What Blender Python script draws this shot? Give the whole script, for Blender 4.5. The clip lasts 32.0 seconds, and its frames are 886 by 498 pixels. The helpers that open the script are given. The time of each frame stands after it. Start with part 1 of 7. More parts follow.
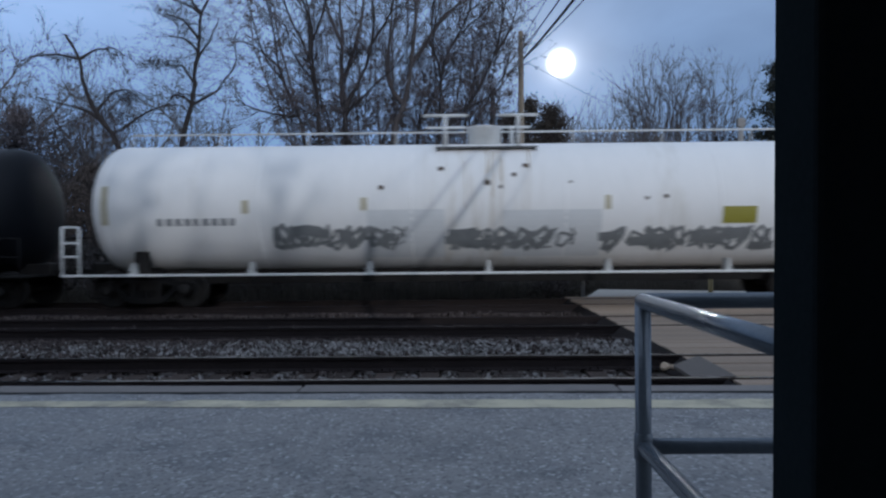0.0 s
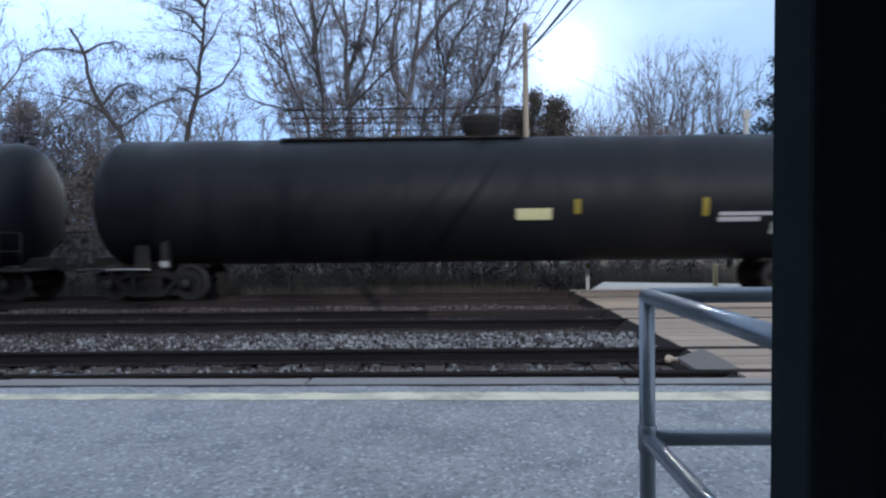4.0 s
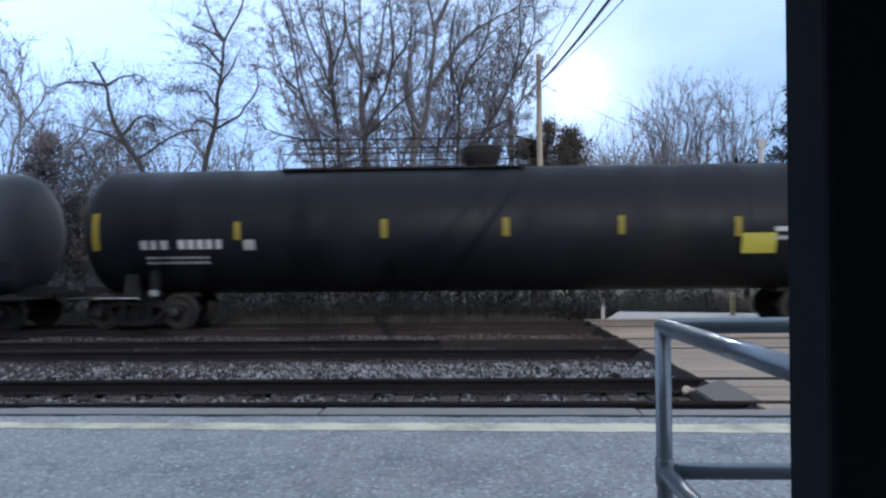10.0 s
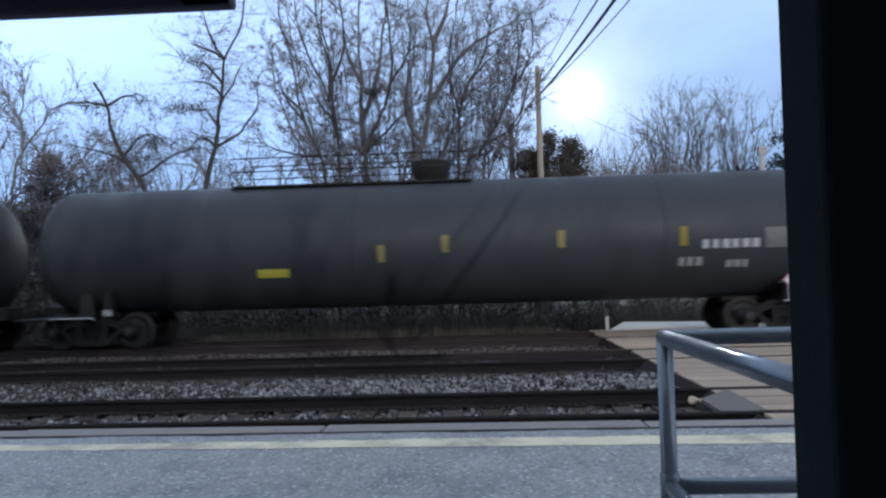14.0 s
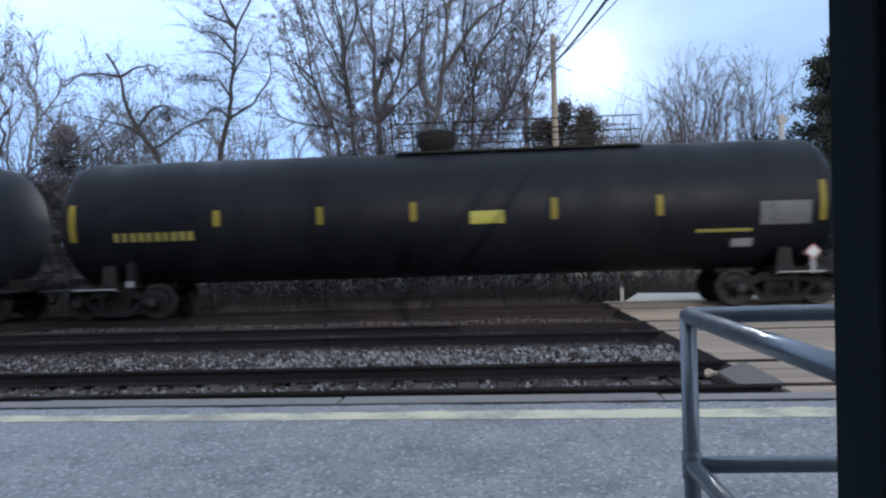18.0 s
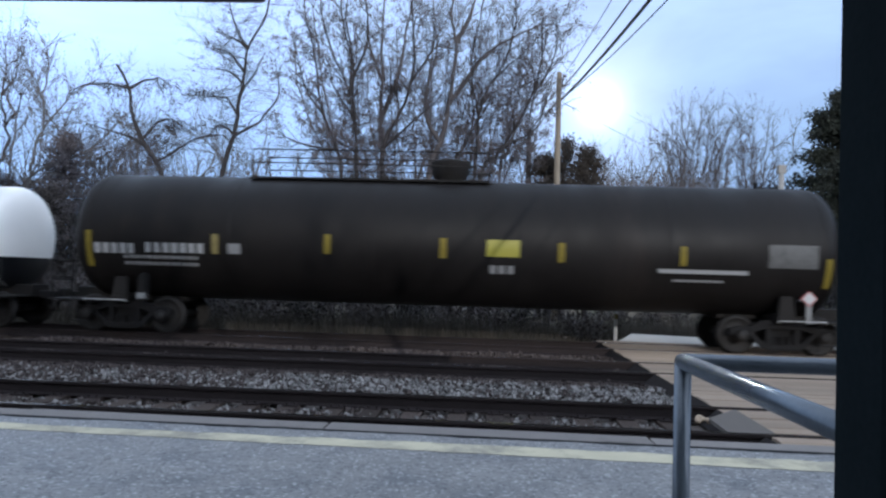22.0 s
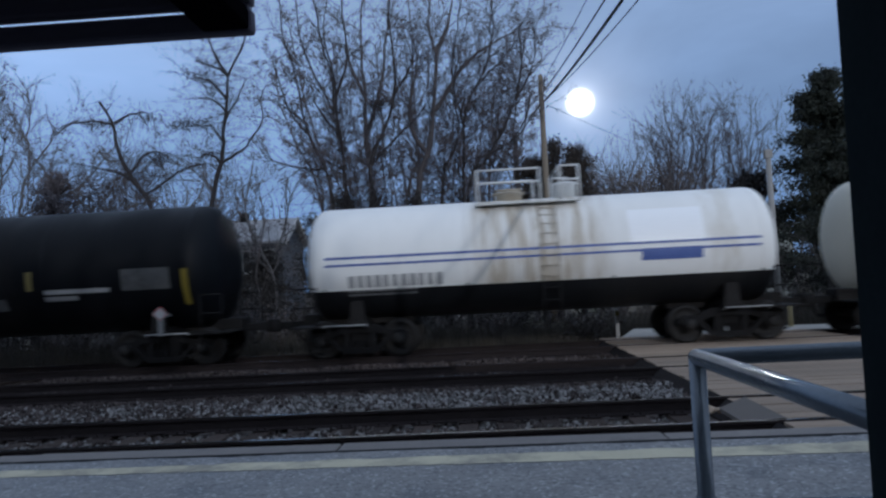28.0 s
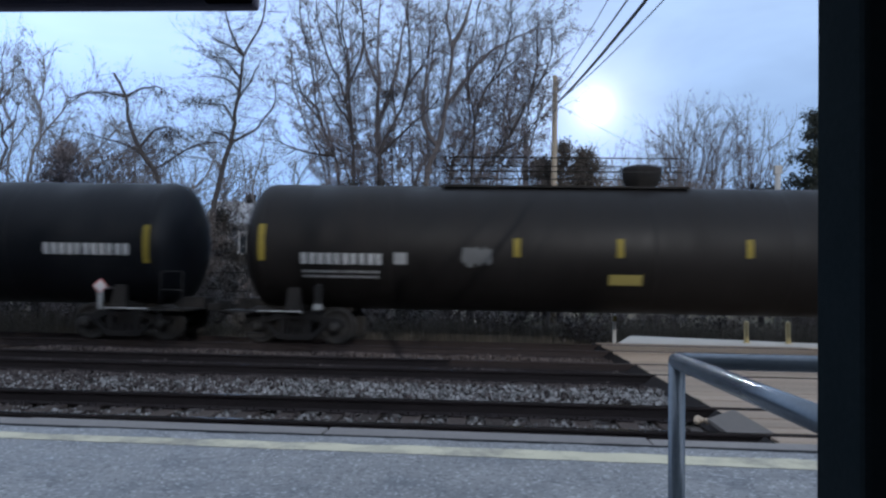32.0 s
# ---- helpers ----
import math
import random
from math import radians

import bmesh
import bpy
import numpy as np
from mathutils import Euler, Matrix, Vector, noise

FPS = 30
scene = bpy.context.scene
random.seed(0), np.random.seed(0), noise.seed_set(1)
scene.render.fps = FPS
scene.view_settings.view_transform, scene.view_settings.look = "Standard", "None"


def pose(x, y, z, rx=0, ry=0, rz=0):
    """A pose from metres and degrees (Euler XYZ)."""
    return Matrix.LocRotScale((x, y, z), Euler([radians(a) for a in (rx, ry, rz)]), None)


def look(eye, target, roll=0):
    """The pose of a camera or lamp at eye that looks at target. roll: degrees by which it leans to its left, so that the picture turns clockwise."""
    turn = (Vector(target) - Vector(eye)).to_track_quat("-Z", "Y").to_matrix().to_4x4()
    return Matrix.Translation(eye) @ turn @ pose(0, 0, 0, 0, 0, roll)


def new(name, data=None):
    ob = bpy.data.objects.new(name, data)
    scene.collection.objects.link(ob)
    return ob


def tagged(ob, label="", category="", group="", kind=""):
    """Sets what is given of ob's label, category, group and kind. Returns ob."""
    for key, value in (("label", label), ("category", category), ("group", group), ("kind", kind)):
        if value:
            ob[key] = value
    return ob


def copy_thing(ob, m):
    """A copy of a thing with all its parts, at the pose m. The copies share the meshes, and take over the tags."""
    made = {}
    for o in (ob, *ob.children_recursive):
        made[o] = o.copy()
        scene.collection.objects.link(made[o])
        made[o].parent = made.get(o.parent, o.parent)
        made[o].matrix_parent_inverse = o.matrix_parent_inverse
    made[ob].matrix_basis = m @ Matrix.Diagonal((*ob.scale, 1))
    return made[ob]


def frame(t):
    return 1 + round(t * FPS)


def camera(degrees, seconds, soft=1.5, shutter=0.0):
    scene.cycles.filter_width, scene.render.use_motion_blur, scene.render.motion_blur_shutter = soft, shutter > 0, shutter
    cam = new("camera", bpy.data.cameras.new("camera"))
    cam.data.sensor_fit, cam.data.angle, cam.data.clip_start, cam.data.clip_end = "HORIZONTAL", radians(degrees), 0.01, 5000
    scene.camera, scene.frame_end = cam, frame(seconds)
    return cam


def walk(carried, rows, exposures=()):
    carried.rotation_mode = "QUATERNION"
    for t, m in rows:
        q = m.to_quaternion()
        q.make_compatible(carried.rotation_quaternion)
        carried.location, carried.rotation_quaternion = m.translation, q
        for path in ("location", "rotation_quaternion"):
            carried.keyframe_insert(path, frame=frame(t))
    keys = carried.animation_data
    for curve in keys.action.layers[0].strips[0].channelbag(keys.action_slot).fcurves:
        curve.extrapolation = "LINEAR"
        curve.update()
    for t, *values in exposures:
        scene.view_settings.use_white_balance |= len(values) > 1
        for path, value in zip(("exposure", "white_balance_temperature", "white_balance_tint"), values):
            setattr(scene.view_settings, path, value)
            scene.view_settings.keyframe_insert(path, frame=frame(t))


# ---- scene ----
cam = camera(65.1, 32.0, soft=2.4, shutter=0.36)
PATH = [
    (0, (0.039, -0.231, 1.48), (0.016, 1.769, 1.457), -0.5),
    (0.5, (0.036, -0.235, 1.48), (0.005, 1.765, 1.45), -0.3),
    (1, (0.032, -0.225, 1.482), (-0.013, 1.774, 1.443), 0.1),
    (1.5, (0.032, -0.244, 1.482), (-0.018, 1.755, 1.435), -0.0),
    (2, (0.033, -0.256, 1.481), (-0.017, 1.743, 1.431), -0.4),
    (2.5, (0.038, -0.239, 1.481), (-0.009, 1.76, 1.434), -0.6),
    (3, (0.032, -0.262, 1.483), (-0.007, 1.737, 1.439), -0.7),
    (3.5, (0.03, -0.273, 1.488), (-0.005, 1.726, 1.444), -0.7),
    (5.5, (0.024, -0.285, 1.498), (-0.021, 1.715, 1.472), -0.3),
    (6, (0.032, -0.269, 1.49), (-0.022, 1.73, 1.482), -0.6),
    (6.5, (0.037, -0.263, 1.485), (-0.025, 1.736, 1.487), -0.6),
    (7, (0.034, -0.262, 1.487), (-0.037, 1.737, 1.493), -0.7),
    (7.5, (0.034, -0.275, 1.491), (-0.04, 1.724, 1.495), -0.8),
    (8, (0.038, -0.266, 1.484), (-0.036, 1.732, 1.487), -0.7),
    (8.5, (0.038, -0.268, 1.489), (-0.036, 1.731, 1.493), -0.7),
    (9, (0.039, -0.262, 1.488), (-0.034, 1.736, 1.5), -0.7),
    (9.5, (0.028, -0.295, 1.5), (-0.043, 1.703, 1.525), -0.8),
    (10, (0.031, -0.279, 1.495), (-0.045, 1.719, 1.535), -0.6),
    (10.5, (0.033, -0.264, 1.494), (-0.044, 1.734, 1.54), -0.5),
    (11, (0.037, -0.252, 1.486), (-0.043, 1.746, 1.525), -0.5),
    (11.5, (0.037, -0.26, 1.489), (-0.042, 1.738, 1.515), -0.7),
    (12, (0.039, -0.263, 1.489), (-0.041, 1.735, 1.51), -0.8),
    (12.5, (0.044, -0.257, 1.495), (-0.042, 1.741, 1.521), -0.6),
    (13, (0.042, -0.267, 1.5), (-0.045, 1.731, 1.549), -0.7),
    (13.5, (0.038, -0.272, 1.5), (-0.045, 1.725, 1.574), -1.2),
    (15.5, (0.138, -0.087, 1.502), (0.045, 1.909, 1.583), -2.2),
    (16, (0.065, -0.187, 1.533), (-0.024, 1.81, 1.593), -1.1),
    (16.5, (0.053, -0.189, 1.517), (-0.039, 1.809, 1.566), -0.9),
    (17, (0.062, -0.122, 1.496), (-0.043, 1.875, 1.526), -1.3),
    (17.5, (0.047, -0.15, 1.502), (-0.068, 1.847, 1.512), -1.6),
    (18, (0.031, -0.205, 1.524), (-0.094, 1.791, 1.518), -1.7),
    (18.5, (0.034, -0.208, 1.524), (-0.101, 1.787, 1.518), -1.6),
    (19, (0.039, -0.207, 1.525), (-0.105, 1.788, 1.53), -1.6),
    (19.5, (0.055, -0.147, 1.499), (-0.093, 1.847, 1.52), -1.3),
    (20, (0.036, -0.205, 1.525), (-0.112, 1.789, 1.551), -1.4),
    (20.5, (0.036, -0.211, 1.522), (-0.114, 1.783, 1.554), -1.2),
    (21, (0.03, -0.203, 1.524), (-0.121, 1.791, 1.561), -0.4),
    (21.5, (0.032, -0.099, 1.493), (-0.11, 1.895, 1.553), 0.9),
    (22, (0.024, -0.192, 1.531), (-0.091, 1.803, 1.608), 1.7),
    (22.5, (0.019, -0.209, 1.529), (-0.045, 1.79, 1.574), 0.4),
    (23, (0.0, -0.227, 1.542), (-0.065, 1.772, 1.583), -0.2),
    (23.5, (-0.011, -0.218, 1.551), (-0.178, 1.775, 1.599), -1.3),
    (24, (0.015, -0.196, 1.541), (-0.166, 1.795, 1.594), -2.3),
    (24.5, (0.026, -0.228, 1.542), (-0.085, 1.768, 1.595), -2.5),
    (25, (0.029, -0.215, 1.557), (-0.02, 1.781, 1.667), -3.2),
    (25.5, (0.034, -0.193, 1.558), (0.012, 1.799, 1.736), -3.4),
    (27.5, (0.027, -0.222, 1.567), (-0.027, 1.773, 1.692), -3.1),
    (28, (-0.017, -0.207, 1.552), (-0.115, 1.787, 1.657), -2.9),
    (28.5, (-0.039, -0.207, 1.556), (-0.191, 1.785, 1.633), -2.2),
    (29, (-0.016, -0.216, 1.558), (-0.196, 1.775, 1.619), -1.8),
    (29.5, (-0.001, -0.22, 1.555), (-0.206, 1.769, 1.612), -1.8),
    (30, (0.007, -0.215, 1.554), (-0.226, 1.769, 1.637), -1.9),
    (30.5, (0.016, -0.212, 1.544), (-0.178, 1.775, 1.665), 0.2),
    (31, (0.031, -0.222, 1.548), (-0.082, 1.771, 1.675), 0.6),
    (31.5, (0.028, -0.22, 1.545), (-0.054, 1.775, 1.673), 1.5),
    (32, (0.039, -0.215, 1.526), (-0.072, 1.78, 1.616), 1.0),
]
EXPOSURES = [(0, -1.24, 5830, 10), (0.6, -1.19, 5850, 10), (1.6, -0.54, 6130, 10), (2.2, -0.02, 6110, 10), (9, 0.01, 6090, 10), (12, -0.09, 6120, 10), (16, -0.3, 6130, 10), (18, -0.08, 6210, 10), (21, -0.18, 6210, 10), (21.8, -0.19, 6200, 10), (23, -0.3, 5980, 10), (24, -1.24, 5790, 10), (25.5, -1.28, 5730, 10), (28, -1.29, 5730, 10), (29, -0.68, 5980, 10), (30, -0.29, 6230, 10), (31, -0.42, 6130, 10), (32, -0.39, 6130, 10)]
walk(cam, [(t, look(eye, target, roll)) for t, eye, target, roll in PATH], EXPOSURES)
ACID_R, ACID_Z = 1.34, 2.17

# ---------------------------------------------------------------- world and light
# the sun's disc hangs in thin cloud over the trees; the strongest light on the train comes from an added lamp behind
# the platform
REAR_SUN_DIR = Vector((0.18, -0.951, 0.243)).normalized()
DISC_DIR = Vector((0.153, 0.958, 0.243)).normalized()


def make_world():
    w = bpy.data.worlds.new("dusk_sky")
    scene.world = w
    w.use_nodes = True
    nt = w.node_tree
    n, l = nt.nodes, nt.links
    n.clear()

    def node(kind, **kw):
        x = n.new(kind)
        for k, v in kw.items():
            x.inputs[k].default_value = v
        return x

    def math_node(op, a, b=None):
        m = n.new("ShaderNodeMath")
        m.operation = op
        for i, v in enumerate((a, b)):
            if v is None:
                continue
            if isinstance(v, (int, float)):
                m.inputs[i].default_value = v
            else:
                l.new(v, m.inputs[i])
        return m.outputs[0]

    def mix(kind, fac, a, b):
        m = n.new("ShaderNodeMix")
        m.data_type, m.blend_type = "RGBA", kind
        for sock, v in ((m.inputs[0], fac), (m.inputs[6], a), (m.inputs[7], b)):
            if isinstance(v, (int, float)):
                sock.default_value = v
            elif isinstance(v, tuple):
                sock.default_value = (*v, 1)
            else:
                l.new(v, sock)
        return m.outputs[2]

    tc = n.new("ShaderNodeTexCoord")
    d = tc.outputs["Generated"]
    sep = n.new("ShaderNodeSeparateXYZ")
    l.new(d, sep.inputs[0])
    up = math_node("MAXIMUM", sep.outputs[2], 0.0)
    # thin overcast: blue near the horizon, paler and brighter overhead
    # the unseen sky behind the platform is brightened to light the train's near side
    back = n.new("ShaderNodeMapRange")
    back.interpolation_type = "SMOOTHSTEP"
    back.inputs[1].default_value, back.inputs[2].default_value = 0.75, -0.75
    l.new(sep.outputs[1], back.inputs[0])
    low = mix("MIX", back.outputs[0], SKY_LOW, SKY_BACK)
    veil = mix("MIX", math_node("POWER", up, SKY_POWER), low, SKY_HIGH)
    mp = n.new("ShaderNodeMapping")
    mp.inputs["Scale"].default_value = (1.0, 1.0, 3.2)
    l.new(d, mp.inputs[0])
    cloud = node("ShaderNodeTexNoise", Scale=2.6, Detail=5.0, Roughness=0.55, Distortion=0.3)
    l.new(mp.outputs[0], cloud.inputs["Vector"])
    ramp = n.new("ShaderNodeMapRange")
    ramp.inputs[1].default_value, ramp.inputs[2].default_value = 0.32, 0.72
    ramp.inputs[3].default_value, ramp.inputs[4].default_value = 0.80, 1.22
    l.new(cloud.outputs[0], ramp.inputs[0])
    veil = mix("MULTIPLY", 1.0, veil, ramp.outputs[0])
    # the cloud thins away from the sun towards the left
    thin = n.new("ShaderNodeMapRange")
    thin.interpolation_type = "SMOOTHSTEP"
    for i, v in enumerate((0.35, -0.65, 0.96, 1.58)):
        thin.inputs[i + 1].default_value = v
    l.new(sep.outputs[0], thin.inputs[0])
    front = math_node("MULTIPLY", math_node("SUBTRACT", thin.outputs[0], 1.0), math_node("SUBTRACT", 1.0, back.outputs[0]))
    veil = mix("MULTIPLY", 1.0, veil, math_node("ADD", front, 1.0))
    # unseen sky behind the platform, darkened towards the left to dim the train
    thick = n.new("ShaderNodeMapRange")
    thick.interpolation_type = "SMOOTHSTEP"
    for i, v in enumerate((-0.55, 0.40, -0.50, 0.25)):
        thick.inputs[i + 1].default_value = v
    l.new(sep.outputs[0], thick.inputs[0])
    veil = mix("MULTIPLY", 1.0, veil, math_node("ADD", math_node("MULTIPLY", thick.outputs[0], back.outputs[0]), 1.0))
    sky = n.new("ShaderNodeTexSky")
    sky.sky_type, sky.sun_disc = "NISHITA", False
    sky.sun_elevation, sky.sun_rotation = radians(14.1), radians(169.3)
    sky.air_density, sky.dust_density = 1.0, 0.6
    whole = mix("ADD", 0.010, veil, sky.outputs[0])
    # the disc with its glow; the core is made hot enough to throw glints
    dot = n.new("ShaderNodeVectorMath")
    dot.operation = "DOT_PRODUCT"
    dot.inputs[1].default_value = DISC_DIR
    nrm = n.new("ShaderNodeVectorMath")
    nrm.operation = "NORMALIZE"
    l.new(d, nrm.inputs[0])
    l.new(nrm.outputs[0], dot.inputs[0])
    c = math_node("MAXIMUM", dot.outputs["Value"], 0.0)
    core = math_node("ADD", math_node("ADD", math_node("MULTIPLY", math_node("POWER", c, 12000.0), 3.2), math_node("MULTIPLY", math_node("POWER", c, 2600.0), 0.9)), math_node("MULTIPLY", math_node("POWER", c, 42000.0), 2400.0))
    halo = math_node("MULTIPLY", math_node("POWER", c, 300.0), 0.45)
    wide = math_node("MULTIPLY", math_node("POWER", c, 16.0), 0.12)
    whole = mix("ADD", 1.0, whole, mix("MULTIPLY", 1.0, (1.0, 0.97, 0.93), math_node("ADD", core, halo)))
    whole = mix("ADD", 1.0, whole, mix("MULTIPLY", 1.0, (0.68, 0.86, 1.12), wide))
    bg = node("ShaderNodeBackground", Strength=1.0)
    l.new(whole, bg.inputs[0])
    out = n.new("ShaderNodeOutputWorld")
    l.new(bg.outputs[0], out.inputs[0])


SKY_LOW, SKY_BACK, SKY_HIGH, SKY_POWER = (0.225, 0.43, 0.82), (1.85, 1.99, 2.26), (1.04, 1.22, 1.50), 0.9
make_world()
# this lamp stands in for sunlight thrown back by unseen glass behind the platform
rear_sun_data = bpy.data.lights.new("sun", "SUN")
rear_sun_data.energy, rear_sun_data.angle, rear_sun_data.color = 1.9, radians(0.38), (1.0, 0.95, 0.89)
sun = new("sun", rear_sun_data)
sun.matrix_world = look(REAR_SUN_DIR * 60, (0, 0, 0))


# ---------------------------------------------------------------- materials
def material(name, a, b, rough=0.7, metal=0.0, scale=8.0, fine=60.0, bump=0.2, stretch=(1, 1, 1), third=None, third_at=0.62, spread=0.0, island=0.0, spec=0.5, rough_var=0.12):
    """Two colours blended by a coarse and a fine noise; a third shows in stains. spread: varies from object to object; island: from piece to piece."""
    m = bpy.data.materials.new(name)
    m.use_nodes = True
    nt = m.node_tree
    n, l = nt.nodes, nt.links
    bsdf = n["Principled BSDF"]
    bsdf.inputs["Metallic"].default_value = metal
    bsdf.inputs["Specular IOR Level"].default_value = spec
    tc = n.new("ShaderNodeTexCoord")
    mp = n.new("ShaderNodeMapping")
    mp.inputs["Scale"].default_value = stretch
    l.new(tc.outputs["Object"], mp.inputs[0])

    def noise_at(s, detail, rough_):
        x = n.new("ShaderNodeTexNoise")
        x.inputs["Scale"].default_value, x.inputs["Detail"].default_value, x.inputs["Roughness"].default_value = s, detail, rough_
        l.new(mp.outputs[0], x.inputs["Vector"])
        return x.outputs[0]

    def rng(v, lo, hi, to_lo=0.0, to_hi=1.0):
        x = n.new("ShaderNodeMapRange")
        for i, q in enumerate((lo, hi, to_lo, to_hi)):
            x.inputs[i + 1].default_value = q
        l.new(v, x.inputs[0])
        return x.outputs[0]

    def blend(kind, fac, p, q):
        x = n.new("ShaderNodeMix")
        x.data_type, x.blend_type = "RGBA", kind
        for sock, v in ((x.inputs[0], fac), (x.inputs[6], p), (x.inputs[7], q)):
            if isinstance(v, (int, float)):
                sock.default_value = v
            elif isinstance(v, tuple):
                sock.default_value = (*v, 1)
            else:
                l.new(v, sock)
        return x.outputs[2]

    coarse, grain = noise_at(scale, 4, 0.6), noise_at(fine, 3, 0.6)
    both = n.new("ShaderNodeMath")
    both.operation = "ADD"
    l.new(rng(coarse, 0.3, 0.7, 0, 0.6), both.inputs[0])
    l.new(rng(grain, 0.3, 0.7, 0, 0.4), both.inputs[1])
    col = blend("MIX", both.outputs[0], a, b)
    if third:
        stain = noise_at(scale * 0.45, 6, 0.7)
        col = blend("MIX", rng(stain, third_at, third_at + 0.14), col, third)
    if spread:
        info = n.new("ShaderNodeObjectInfo")
        col = blend("MULTIPLY", 1.0, col, rng(info.outputs["Random"], 0, 1, 1 - spread, 1 + spread))
    if island:
        geo = n.new("ShaderNodeNewGeometry")
        col = blend("MULTIPLY", 1.0, col, rng(geo.outputs["Random Per Island"], 0, 1, 1 - island, 1 + island))
    l.new(col, bsdf.inputs["Base Color"])
    l.new(rng(coarse, 0.3, 0.7, max(rough - rough_var, 0.03), min(rough + rough_var, 1)), bsdf.inputs["Roughness"])
    if bump:
        bp = n.new("ShaderNodeBump")
        bp.inputs["Strength"].default_value, bp.inputs["Distance"].default_value = bump, 0.02
        l.new(grain, bp.inputs["Height"])
        l.new(bp.outputs[0], bsdf.inputs["Normal"])
    return m


def asphalt_material():
    m = material("asphalt", (0.143, 0.139, 0.134), (0.28, 0.271, 0.260), 0.58, scale=3.2, fine=20, bump=0.6, third=(0.140, 0.140, 0.142), third_at=0.50)
    nt = m.node_tree
    n, l = nt.nodes, nt.links
    bsdf = n["Principled BSDF"]
    old = bsdf.inputs["Base Color"].links[0].from_socket
    tc = n.new("ShaderNodeTexCoord")
    v = n.new("ShaderNodeTexVoronoi")
    v.inputs["Scale"].default_value = 46
    l.new(tc.outputs["Object"], v.inputs["Vector"])
    sep = n.new("ShaderNodeSeparateColor")
    l.new(v.outputs["Color"], sep.inputs[0])
    chip = n.new("ShaderNodeMapRange")
    chip.inputs[1].default_value, chip.inputs[2].default_value = 0.80, 0.98
    chip.inputs[4].default_value = 0.72
    l.new(sep.outputs[0], chip.inputs[0])
    x = n.new("ShaderNodeMix")
    x.data_type = "RGBA"
    l.new(chip.outputs[0], x.inputs[0])
    l.new(old, x.inputs[6])
    x.inputs[7].default_value = (0.46, 0.455, 0.45, 1)
    # darker chips of stone among the pale ones
    dark = n.new("ShaderNodeMapRange")
    dark.inputs[1].default_value, dark.inputs[2].default_value = 0.30, 0.05
    dark.inputs[4].default_value = 0.6
    l.new(sep.outputs[1], dark.inputs[0])
    y = n.new("ShaderNodeMix")
    y.data_type = "RGBA"
    l.new(dark.outputs[0], y.inputs[0])
    l.new(x.outputs[2], y.inputs[6])
    y.inputs[7].default_value = (0.055, 0.056, 0.06, 1)
    l.new(y.outputs[2], bsdf.inputs["Base Color"])
    return m


def worn_line_material():
    return material("worn_yellow_paint", (0.58, 0.52, 0.36), (0.48, 0.435, 0.31), 0.8, scale=2.5, fine=40, bump=0.3, third=(0.28, 0.255, 0.20), third_at=0.50)


def tank_paint(name, dark, light, rough, dust=(0.10, 0.085, 0.075), dust_at=0.60, spread=0.25, spec=0.38):
    """Weathered paint with streaks that run down the shell."""
    return material(name, dark, light, rough, scale=1.1, fine=9, bump=0.04, stretch=(0.8, 0.22, 0.22), third=dust, third_at=dust_at, spread=spread, spec=spec)


